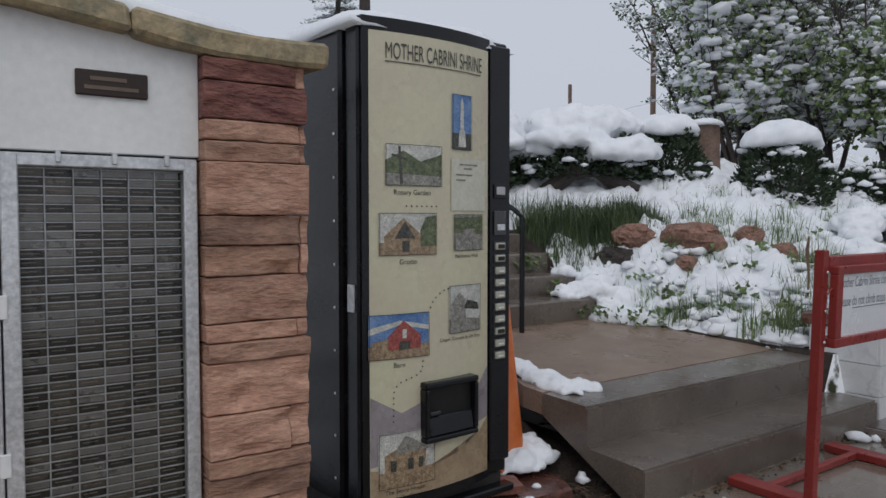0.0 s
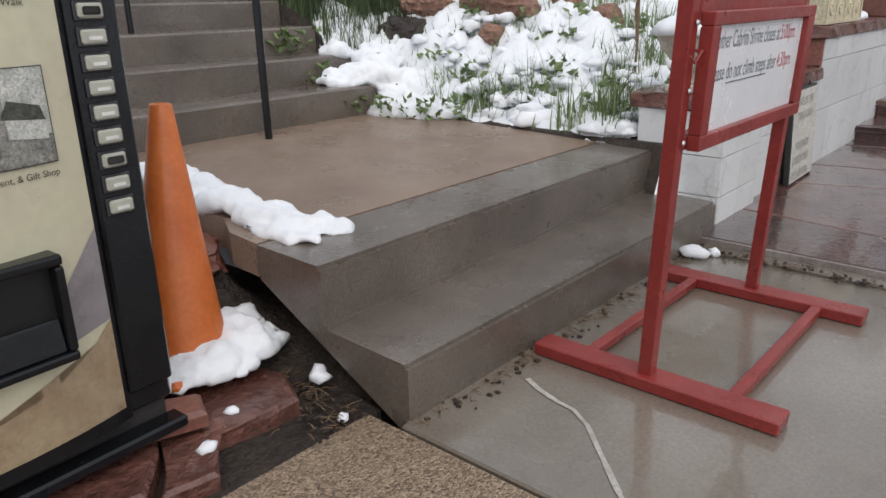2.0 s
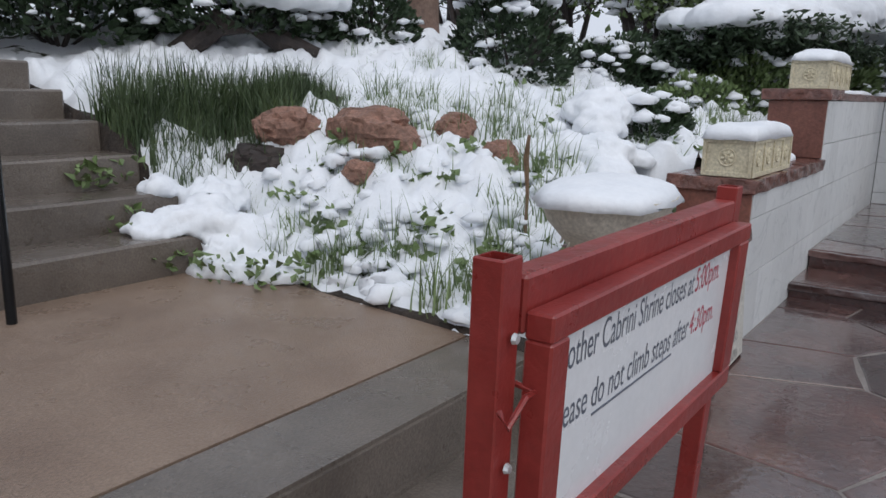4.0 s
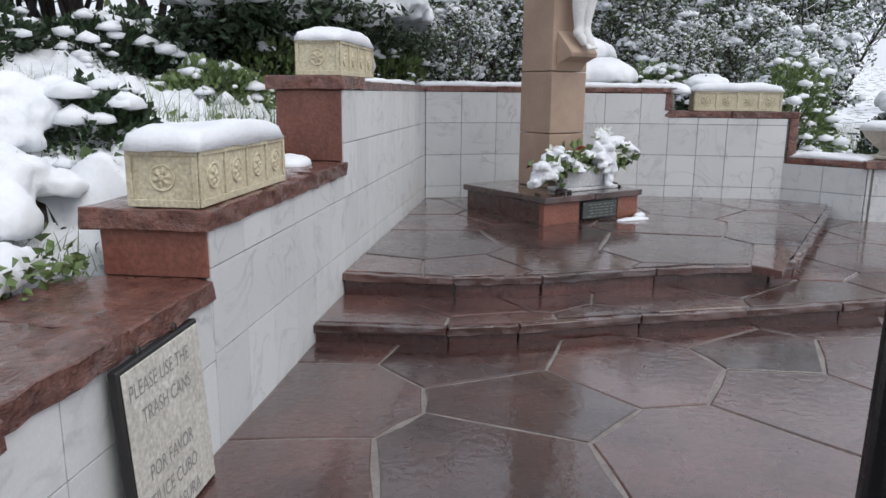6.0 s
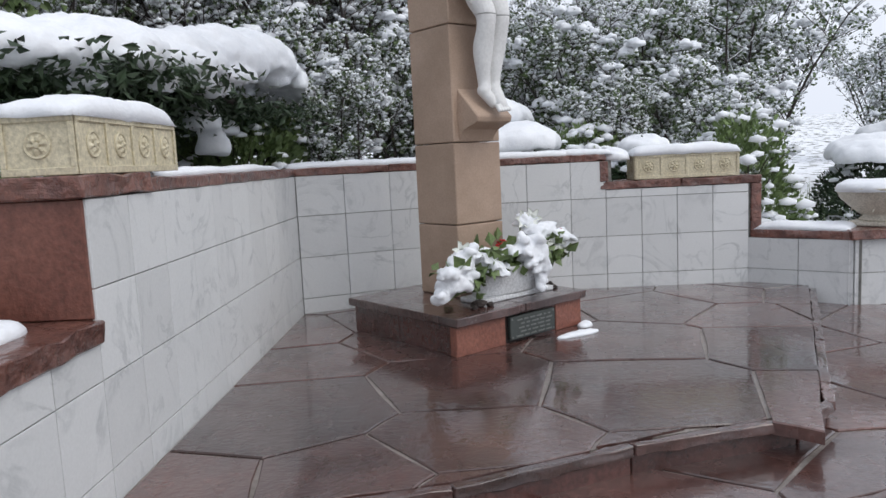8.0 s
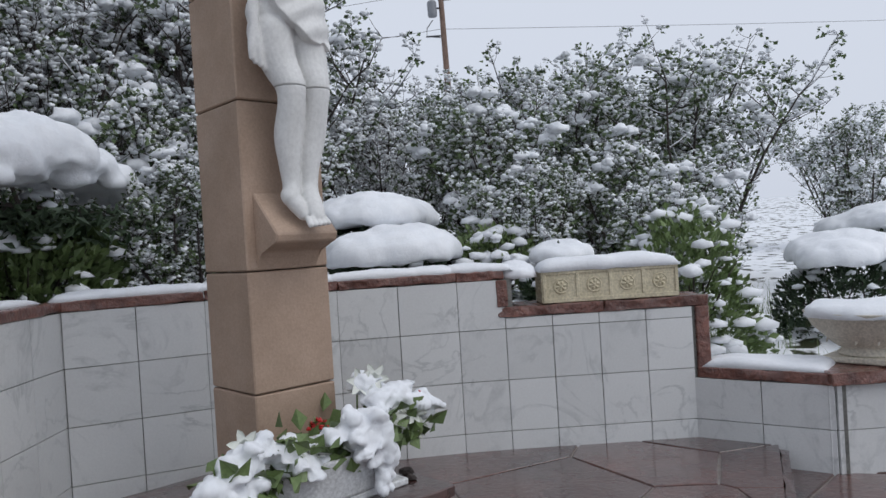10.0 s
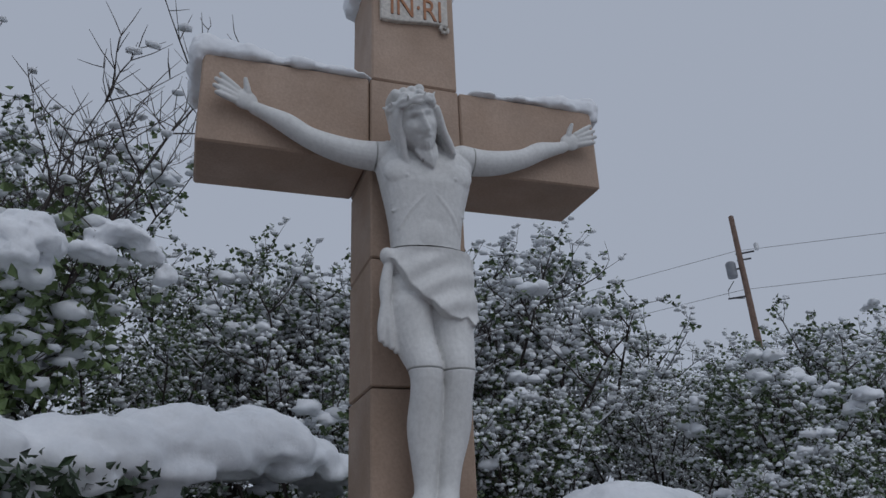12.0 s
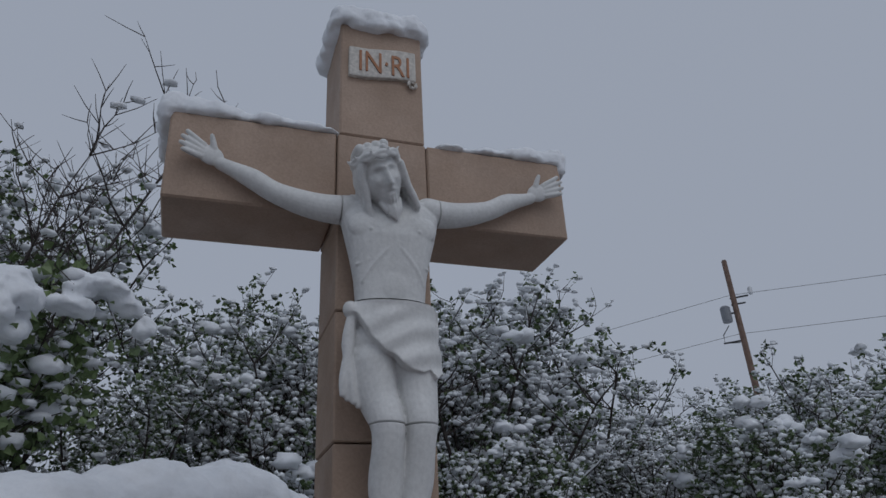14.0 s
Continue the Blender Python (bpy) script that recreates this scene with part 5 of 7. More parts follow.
    for e, spread in ((-1, 0.0), (1, 0.018)):
        for k in range(6):
            o = 0.015 * k
            w = 0.006 * math.sin(2.1 * k)
            hair((e * 0.030, -0.060 + 1.2 * o, 0.110, 0.014), (e * (0.074 + 0.2 * w), -0.058 + o, 0.055, 0.015), (e * (0.086 + w), -0.048 + o, 0.0, 0.015), (e * (0.082 - w + 0.5 * spread), -0.040 + o, -0.055, 0.015), (e * (0.086 + w + spread), -0.034 + o, -0.105, 0.014), (e * (0.080 + 1.6 * spread), -0.036 + o, -0.145 - 0.006 * (k % 3), 0.010))
    for k in range(4):
        hair((-0.05 + 0.033 * k, -0.02, 0.128, 0.02), (-0.05 + 0.033 * k, 0.06, 0.10, 0.025), (-0.05 + 0.033 * k, 0.085, 0.0, 0.025), (-0.04 + 0.027 * k, 0.075, -0.12, 0.02))
    for phase in (0.0, 3.14):
        turn_ = [(0.088 * math.cos(0.2618 * q), -0.005 + 0.104 * math.sin(0.2618 * q), 0.078 + 0.010 * math.sin(0.2618 * q * 5 + phase), 0.0105) for q in range(25)]
        hair(*turn_)
    for q in range(9):
        u = 0.7 * q
        hair((0.088 * math.cos(u), -0.005 + 0.104 * math.sin(u), 0.08, 0.007), (0.102 * math.cos(u + 0.12), -0.005 + 0.118 * math.sin(u + 0.12), 0.096, 0.004))
    # cloth about the hips
    ball(0.0, F + 0.02, 2.585, 0.165, 0.105, 0.075)
    ball(0.0, F + 0.02, 2.50, 0.172, 0.098, 0.12)
    ball(-0.07, F + 0.015, 2.42, 0.10, 0.09, 0.11)
    ball(0.075, F + 0.01, 2.43, 0.10, 0.09, 0.10)
    hem = ((-0.165, 2.60), (-0.146, 2.59), (-0.10, 2.50), (-0.057, 2.447), (-0.014, 2.43), (0.010, 2.397), (0.043, 2.380), (0.092, 2.372), (0.12, 2.385), (0.148, 2.352), (0.172, 2.380), (0.19, 2.385))

    def hem_z(x):
        for (xa, za), (xb, zb) in zip(hem, hem[1:]):
            if xa <= x <= xb:
                return za + (zb - za) * (x - xa) / (xb - xa)
        return hem[-1][1]

    nu, nv, fronts, backs = 60, 44, [], []
    for j in range(nv + 1):
        for i in range(nu + 1):
            x = -0.165 + 0.352 * i / nu
            v = j / nv
            z = 2.648 + (hem_z(x) - 2.648) * v
            wide = 0.168 + 0.026 * v
            y = F + 0.015 - (0.098 + 0.020 * v) * max(1 - (abs(x) / wide) ** 2.2, 0.0) ** 0.5
            sag = (x + 0.16) * 0.55 + (2.64 - z) - 0.28 * max(x - 0.05, 0)
            fold = 0.007 * math.sin(sag * 62) * min(1, 3 * v) * (0.4 + 0.6 * min(1, (x + 0.165) * 6))
            fold += 0.008 * bell(v, 0.08)
            fronts.append(bm.verts.new((x, y - 0.012 - fold, z)))
            backs.append(bm.verts.new((x, y + 0.035, z)))
    w_ = nu + 1
    for j in range(nv):
        for i in range(nu):
            p = j * w_ + i
            bm.faces.new((fronts[p], fronts[p + w_], fronts[p + w_ + 1], fronts[p + 1]))
            bm.faces.new((backs[p], backs[p + 1], backs[p + w_ + 1], backs[p + w_]))
    rim = [i for i in range(w_)] + [j * w_ + nu for j in range(1, nv + 1)] + [nv * w_ + i for i in range(nu - 1, -1, -1)] + [j * w_ for j in range(nv - 1, 0, -1)]
    for p, q in zip(rim, rim[1:] + rim[:1]):
        bm.faces.new((fronts[p], fronts[q], backs[q], backs[p]))
    ball(-0.165, F - 0.035, 2.615, 0.028, 0.03, 0.034)
    for k in range(4):
        limb((-0.158, F - 0.035, 2.60, 0.016), (-0.166 - 0.004 * k, F - 0.035 + 0.006 * (k % 2), 2.48, 0.017), (-0.176 + 0.012 * k - 0.01, F - 0.035 + 0.008 * (k % 2), 2.36, 0.017), (-0.188 + 0.019 * k, F - 0.03 + 0.008 * (k % 2), 2.30 - 0.012 * k, 0.012))
    # legs
    limb((-0.075, F + 0.0, 2.42, 0.085), (-0.06, F - 0.015, 2.30, 0.074), (-0.035, F - 0.05, 2.20, 0.062), (-0.032, F - 0.045, 2.12, 0.056), (-0.035, F - 0.015, 2.0, 0.060), (-0.035, F - 0.01, 1.88, 0.045), (-0.035, F - 0.015, 1.80, 0.038), (-0.05, F - 0.03, 1.745, 0.038))
    limb((0.085, F + 0.0, 2.42, 0.082), (0.09, F - 0.015, 2.30, 0.072), (0.09, F - 0.045, 2.20, 0.060), (0.085, F - 0.04, 2.12, 0.054), (0.075, F - 0.015, 2.0, 0.058), (0.055, F - 0.015, 1.88, 0.043), (0.045, F - 0.02, 1.80, 0.037), (0.035, F - 0.035, 1.755, 0.040))
    limb((-0.05, F - 0.02, 1.755, 0.038), (-0.035, F - 0.05, 1.71, 0.034), (-0.02, F - 0.065, 1.675, 0.026))
    limb((0.035, F - 0.03, 1.76, 0.040), (0.03, F - 0.07, 1.70, 0.040), (0.02, F - 0.105, 1.66, 0.034))
    for k in range(5):
        limb((0.045 - 0.019 * k, F - 0.115, 1.655, 0.0125), (0.048 - 0.021 * k, F - 0.14, 1.635 - 0.002 * k, 0.0115))
    me = bpy.data.meshes.new("statue")
    bm.to_mesh(me)
    bm.free()
    tmp = new("carving_tmp", me)
    md = tmp.modifiers.new("remesh", "REMESH")
    md.mode, md.voxel_size = "VOXEL", 0.0042
    sm = tmp.modifiers.new("smooth", "SMOOTH")
    sm.factor, sm.iterations = 0.45, 1
    bpy.context.view_layer.update()
    whole = bpy.data.meshes.new_from_object(tmp.evaluated_get(bpy.context.evaluated_depsgraph_get()))
    bpy.data.objects.remove(tmp)
    out = bmesh.new()
    cuts = [[((0, 0, 2.189), (0, 0, 1))], [((0, 0, 2.196), (0, 0, -1)), ((0, 0, 2.640), (0, 0, 1))],
            [((0, 0, 2.648), (0, 0, -1)), ((-0.196, 0, 0), (-1, 0, 0)), ((0.204, 0, 0), (1, 0, 0))],
            [((-0.203, 0, 2.7), (1, 0, 0)), ((0, 0, 2.7), (0, 0, -1))], [((0.211, 0, 2.7), (-1, 0, 0)), ((0, 0, 2.7), (0, 0, -1))]]
    for planes in cuts:
        b = bmesh.new()
        b.from_mesh(whole)
        for co, no in planes:
            geom = b.verts[:] + b.edges[:] + b.faces[:]
            bmesh.ops.bisect_plane(b, geom=geom, plane_co=co, plane_no=no, clear_outer=True)
        bmesh.ops.holes_fill(b, edges=[e for e in b.edges if e.is_boundary], sides=0)
        piece = bpy.data.meshes.new("carved")
        b.to_mesh(piece)
        b.free()
        out.from_mesh(piece)
    ob = part("crucified_statue", out, STATUE, smooth=True)
    ob.matrix_basis = CROSS_M
    tagged(ob, "white carved marble statue of a crucified figure on the cross", "statue")


statue()


def pedestal():
    p = thing("pedestal", "low wet red sandstone pedestal under the cross with a bronze plaque", "pedestal", m=CROSS_M)
    x0, x1, y0, y1 = -0.60, 0.46, -0.62, 0.42
    part("core", block(x0 + 0.02, x1 - 0.02, y0 + 0.02, y1, PLAT - 0.02, 0.44), DARK, p)
    for a, b in ((x0, -0.215), (0.215, x1)):
        part("front_stone", roughen(block(a, b - 0.004, y0 + 0.012, y0 + 0.07, PLAT, 0.44, 0.004), 0.003, 9, 2, a), REDSTONE, p)
    part("front_stone", block(-0.215, 0.211, y0 + 0.02, y0 + 0.07, PLAT, 0.44), RISER, p)
    for k in range(2):
        part("side_stone", roughen(block(x0 + 0.012, x0 + 0.06, y0 + 0.075 + 0.48 * k, y0 + 0.55 + 0.48 * k, PLAT, 0.44, 0.004), 0.003, 9, 2, k), RISER, p)
    for xa, xb in ((x0 - 0.02, -0.08), (-0.077, x1 + 0.02)):
        bm = roughen(block(xa, xb, y0 - 0.02, y1 + 0.02, 0.44, 0.492, 0.006), 0.008, 11, 4, xa)
        for v in bm.verts:
            v.co.z = min(max(v.co.z, 0.44), 0.491)
        part("top_slab", bm, FLAG, p)
    bronze = plain("weathered_bronze", (0.075, 0.085, 0.08), 0.4, 0.4)
    pl = part("plaque", block(-0.195, 0.19, y0 - 0.004, y0 + 0.022, PLAT + 0.02, 0.425, 0.004), bronze, p, "grey weathered bronze plaque")
    pale = plain("bronze_lettering", (0.20, 0.21, 0.20), 0.4, 0.4)
    rng2 = random.Random(3)
    for r in range(5):
        x = -0.15 + rng2.uniform(0, 0.05)
        while x < 0.13:
            w = rng2.uniform(0.02, 0.06)
            part("unreadable_word", block(x, x + w, y0 - 0.006, y0 - 0.0035, 0.395 - 0.024 * r, 0.404 - 0.024 * r), pale, pl)
            x += w + 0.015
    for x, z in ((-0.18, 0.30), (0.175, 0.30), (-0.18, 0.41), (0.175, 0.41)):
        part("bolt", lathe([(0.007, 0), (0.004, 0.004)], 8), pale, pl).matrix_basis = pose(x, y0 - 0.004, z, 90, 0, 0)


pedestal()


# ---- lamp post ----
def lamp_post():
    l = thing("lamp_post", "black cast iron lamp post with fluted shaft and bell base", "lamp post", m=pose(4.80, 1.275, FLOOR))
    part("bell_base", lathe([(0.19, 0.0), (0.19, 0.04), (0.165, 0.06), (0.15, 0.13), (0.155, 0.21), (0.135, 0.26), (0.15, 0.285), (0.15, 0.31), (0.125, 0.33), (0.115, 0.35), (0.095, 0.37)], 32), BLACK, l)
    bm = bmesh.new()
    n = 32
    rings = []
    for z, r in ((0.36, 0.084), (1.2, 0.07), (2.0, 0.06), (2.7, 0.052)):
        rings.append([bm.verts.new(((r + (0.006 if k % 4 < 2 else -0.002)) * math.cos(2 * math.pi * k / n), (r + (0.006 if k % 4 < 2 else -0.002)) * math.sin(2 * math.pi * k / n), z)) for k in range(n)])
    for a, b in zip(rings, rings[1:]):
        for k in range(n):
            bm.faces.new((a[k], a[(k + 1) % n], b[(k + 1) % n], b[k]))
    bm.faces.new(rings[-1])
    part("fluted_shaft", bm, BLACK, l)
    part("collar", lathe([(0.06, 2.68), (0.085, 2.70), (0.085, 2.75), (0.05, 2.80), (0.02, 2.84)], 24), BLACK, l)


lamp_post()


# ---- plants and snow ----
LEAF = mat("spring_leaf", (0.085, 0.13, 0.045), (0.18, 0.25, 0.09), 5, (0.35, 0.6), 0.1, 60, vary=0.15, fine=0.2)
LEAF_DARK = mat("dark_evergreen", (0.018, 0.035, 0.016), (0.04, 0.07, 0.028), 6, (0.4, 0.7), 0.1, 60, vary=0.15, fine=0.25)
LILAC_LEAF = mat("lilac_leaf", (0.045, 0.075, 0.03), (0.12, 0.17, 0.065), 5, (0.35, 0.6), 0.1, 60, vary=0.15, fine=0.25)
TALLGRASS = mat("dark_tall_grass", (0.035, 0.06, 0.025), (0.10, 0.14, 0.06), 4, (0.4, 0.6), 0.1, 60, fine=0.25)
GRASS = mat("young_grass", (0.08, 0.13, 0.045), (0.19, 0.25, 0.10), 4, (0.4, 0.6), 0.1, 60, fine=0.25)
STRAW = mat("dry_stalk", (0.10, 0.06, 0.035), (0.22, 0.14, 0.08), 9, (0.6, 0.9), 0.3, 60)
BARK = mat("dark_wet_bark", (0.018, 0.013, 0.012), (0.05, 0.036, 0.03), 12, (0.5, 0.8), 0.6, 50)
POLE = mat("weathered_pole_wood", (0.12, 0.075, 0.055), (0.20, 0.13, 0.10), 6, (0.6, 0.9), 0.4, 40)


def mesh_of(name, verts, faces, material, smooth=False):
    me = bpy.data.meshes.new(name)
    me.from_pydata(verts, [], faces)
    me.materials.append(material)
    if smooth:
        me.shade_smooth()
    return me


ICO = bmesh.new()
bmesh.ops.create_icosphere(ICO, subdivisions=2, radius=1.0)
ICO_V, ICO_F = [v.co.copy() for v in ICO.verts], [[v.index for v in f.verts] for f in ICO.faces]
ICO.free()
ICS = bmesh.new()
bmesh.ops.create_icosphere(ICS, subdivisions=1, radius=1.0)
ICS_V, ICS_F = [v.co.copy() for v in ICS.verts], [[v.index for v in f.verts] for f in ICS.faces]
ICS.free()


TINY_V = [Vector(q) for q in ((0, 0, 1), (0, 0, -1))] + [Vector((math.cos(1.047 * k + 0.5 * j), math.sin(1.047 * k + 0.5 * j), 0.55 - 1.1 * j)).normalized() for j in (0, 1) for k in range(6)]
TINY_F = [(0, 2 + k, 2 + (k + 1) % 6) for k in range(6)] + [(1, 8 + (k + 1) % 6, 8 + k) for k in range(6)] + [(2 + k, 8 + k, 2 + (k + 1) % 6) for k in range(6)] + [(8 + k, 8 + (k + 1) % 6, 2 + (k + 1) % 6) for k in range(6)]


def add_clump(vs, fs, c, r, rng, flat=0.75, fine=False):
    """An uneven lump of snow."""
    o = len(vs)
    off = Vector((rng.uniform(0, 50), rng.uniform(0, 50), 0))
    a = rng.uniform(0, 6.28)
    sx, sy = rng.uniform(0.75, 1.3), rng.uniform(0.75, 1.3)
    for q in (ICO_V if fine else TINY_V if r < 0.045 else ICS_V):
        k = r * (1 + 0.65 * noise.noise(q * 2.1 + off))
        x, y = q.x * sx, q.y * sy
        z = q.z * flat * (1.0 if q.z > 0 else 0.55)
        vs.append((c[0] + k * (x * math.cos(a) - y * math.sin(a)), c[1] + k * (x * math.sin(a) + y * math.cos(a)), c[2] + k * z))
    fs.extend([[i + o for i in f] for f in (ICO_F if fine else TINY_F if r < 0.045 else ICS_F)])


def add_tube(vs, fs, pts, radii, sides=4):
    o = len(vs)
    for i, p in enumerate(pts):
        d = (pts[min(i + 1, len(pts) - 1)] - pts[max(i - 1, 0)])
        d = d.normalized() if d.length > 1e-7 else Vector((0, 0, 1))
        u = d.orthogonal().normalized()
        w = d.cross(u)
        for k in range(sides):
            t = 2 * math.pi * k / sides
            q = p + radii[i] * (math.cos(t) * u + math.sin(t) * w)
            vs.append((q.x, q.y, q.z))
    for i in range(len(pts) - 1):
        for k in range(sides):
            a, b = o + i * sides + k, o + i * sides + (k + 1) % sides
            fs.append((a, b, b + sides, a + sides))


def add_leaf(vs, fs, p, d, size, rng, width=0.45):
    o = len(vs)
    d = d.normalized()
    s = d.cross(Vector((rng.uniform(-1, 1), rng.uniform(-1, 1), rng.uniform(0.2, 1)))).normalized() * size * width
    n = d.cross(s).normalized() * size * 0.18
    for q in (p, p + d * size * 0.5 + s + n, p + d * size, p + d * size * 0.5 - s + n):
        vs.append((q.x, q.y, q.z))
    fs.append((o, o + 1, o + 2))
    fs.append((o, o + 2, o + 3))


def wander(p, d, length, n, rng, wob=0.25, lift=0.0):
    pts = [p.copy()]
    for _ in range(n):
        d = (d + Vector((rng.uniform(-wob, wob), rng.uniform(-wob, wob), rng.uniform(-wob, wob) * 0.6 + lift))).normalized()
        p = p + d * length / n
        pts.append(p.copy())
    return pts, d


def lilac_meshes(seed, h, spread, leaves, clumps, stems):
    """A many-stemmed bush: stems, leaves, snow, as three meshes."""
    rng = random.Random(seed)
    bv, bf, lv, lf, sv, sf, tips = [], [], [], [], [], [], []
    for s in range(stems):
        a = 2 * math.pi * s / stems + rng.uniform(-0.3, 0.3)
        lean = rng.uniform(0.08, 0.5)
        d = Vector((math.cos(a) * lean, math.sin(a) * lean, 1)).normalized()
        base = Vector((math.cos(a) * 0.25 * spread * rng.random(), math.sin(a) * 0.25 * spread * rng.random(), -0.1))
        pts, _ = wander(base, d, h * rng.uniform(0.75, 1.05), 7, rng, 0.16, 0.03)
        add_tube(bv, bf, pts, [0.026 * (1 - i / 8.5) + 0.005 for i in range(8)], 5)
        for i in range(1, 8):
            for _ in range(2 if i < 6 else 3):
                ang = rng.uniform(0, 6.28)
                bd = Vector((math.cos(ang), math.sin(ang), rng.uniform(0.2, 1.1)))
                bp, ed = wander(pts[i], bd, spread * rng.uniform(0.28, 0.6), 4, rng, 0.3, 0.08)
                add_tube(bv, bf, bp, [0.010, 0.008, 0.006, 0.005, 0.003], 4)
                if rng.random() < 0.2:
                    up = Vector((0, 0, 0.012))
                    add_tube(sv, sf, [q + up for q in bp], [0.004, 0.009, 0.012, 0.010, 0.005], 4)
                for k in range(1, 5):
                    for _ in range(2):
                        td = Vector((rng.uniform(-1, 1), rng.uniform(-1, 1), rng.uniform(0, 1.2)))
                        tp, te = wander(bp[k], td, rng.uniform(0.12, 0.3), 2, rng, 0.3, 0.1)
                        add_tube(bv, bf, tp, [0.004, 0.003, 0.002], 3)
                        tips.append((tp[2], te, i))
    rng.shuffle(tips)
    for n, (p, d, i) in enumerate(tips):
        if n < leaves:
            for _ in range(rng.randint(5, 8)):
                q = p + Vector((rng.gauss(0, 0.035), rng.gauss(0, 0.035), rng.gauss(-0.01, 0.03)))
                add_leaf(lv, lf, q, Vector((rng.uniform(-1, 1), rng.uniform(-1, 1), rng.uniform(-0.8, 0.5))), rng.uniform(0.045, 0.085), rng, 0.36)
        if rng.random() < clumps:
            for _ in range(3):
                r = rng.uniform(0.019, 0.044)
                add_clump(sv, sf, p - d * rng.uniform(-0.03, 0.13) + Vector((rng.gauss(0, 0.024), rng.gauss(0, 0.024), 0.012 + rng.gauss(0, 0.012))), r, rng, 0.8)
    for p, d, i in tips[:22]:
        r = rng.uniform(0.07, 0.12)
        for _ in range(4):
            add_clump(sv, sf, p + Vector((rng.gauss(0, r * 0.6), rng.gauss(0, r * 0.6), rng.gauss(0, r * 0.3))), r * rng.uniform(0.6, 1.0), rng, 0.8, True)
    return mesh_of("stems", bv, bf, BARK), mesh_of("leaves", lv, lf, LILAC_LEAF), mesh_of("snow", sv, sf, SNOW, True)


def plant(name, label, category, meshes, m, group=""):
    t = thing(name, label, category, group, m=m)
    for nm, me in meshes:
        o = new(nm, me)
        o.parent = t
        if nm != "trunk":
            o["kind"] = "stuff"
    return t


LILAC = [lilac_meshes(100 + k, 1.0 * hh, sp, lv, cl, st) for k, (hh, sp, lv, cl, st) in enumerate(((3.2, 1.5, 700, 0.85, 12), (3.0, 1.4, 1100, 0.75, 11), (3.1, 1.5, 480, 0.82, 14), (2.0, 1.2, 850, 0.8, 9)))]


def lilac(kind, x, y, scale, turn, label):
    s, l, w = LILAC[kind]
    z = hill(x, y)
    t = plant("shrub", label, "shrub", (("branchwork", s), ("foliage", l), ("clinging_snow", w)), pose(x, y, z, 0, 0, turn) @ Matrix.Scale(scale, 4), "snow-laden shrubs behind the wall")
    return t


rows = [(1, 15.3, 6.6, 1.12), (0, 15.9, 5.2, 1.15), (2, 14.6, 5.0, 0.98), (0, 16.2, 3.9, 1.08), (2, 15.0, 3.3, 1.05), (0, 16.4, 2.75, 1.02), (2, 15.6, 1.6, 0.56), (1, 17.4, 1.1, 0.68),
        (2, 16.6, 0.1, 0.68), (1, 17.6, -0.9, 1.0), (0, 18.6, -2.3, 1.15), (1, 17.0, -2.6, 0.98), (0, 19.0, 0.2, 0.78), (1, 20.4, -1.2, 0.95),
        (1, 13.3, 6.2, 0.74), (1, 13.0, 8.2, 1.25), (3, 14.1, 2.5, 0.75), (3, 13.5, 3.6, 0.85), (3, 14.6, 0.4, 0.75), (3, 15.4, -1.3, 0.85), (3, 13.6, -1.2, 0.65), (1, 17.5, 6.8, 1.18), (1, 11.6, 9.0, 1.15), (3, 12.3, 2.9, 0.5), (3, 12.9, 0.2, 0.45), (1, 24.0, -9.0, 1.0)]
for i, (kd, x, y, sc) in enumerate(rows):
    lilac(kd, x, y, sc, 37 * i, ("bushy lilac shrub with fresh leaves under clinging snow" if kd in (1, 3) else "tall twiggy shrub with dark stems and clumps of snow"))


def snow_mass(balls, label, voxel=0.035, rough_amount=0.03, name="snow_drift", grain=1.0):
    """Soft snow built up of several mounds."""
    bm = bmesh.new()
    for x, y, z, rx, ry, rz in balls:
        r = bmesh.ops.create_icosphere(bm, subdivisions=3, radius=1.0)
        bmesh.ops.transform(bm, matrix=Matrix.Translation((x, y, z)) @ Matrix.Diagonal((rx, ry, rz, 1)), verts=r["verts"])
        for v in r["verts"]:
            if v.co.z < z - 0.25 * rz:
                v.co.z = z - 0.25 * rz - 0.12 * rz * noise.noise(v.co * 9)
    me = bpy.data.meshes.new("mounds")
    bm.to_mesh(me)
    bm.free()
    tmp = new("mound_tmp", me)
    md = tmp.modifiers.new("remesh", "REMESH")
    md.mode, md.voxel_size = "VOXEL", voxel
    sm = tmp.modifiers.new("smooth", "SMOOTH")
    sm.factor, sm.iterations = 0.5, 4
    bpy.context.view_layer.update()
    out = bpy.data.meshes.new_from_object(tmp.evaluated_get(bpy.context.evaluated_depsgraph_get()))
    bpy.data.objects.remove(tmp)
    for v in out.vertices:
        v.co += v.normal * (rough_amount * noise.noise(v.co * 5 * grain) + rough_amount * 0.5 * noise.noise(v.co * 14 * grain))
    out.materials.clear()
    out.materials.append(SNOW)
    out.shade_smooth()
    return tagged(new(name, out), label, "snow")


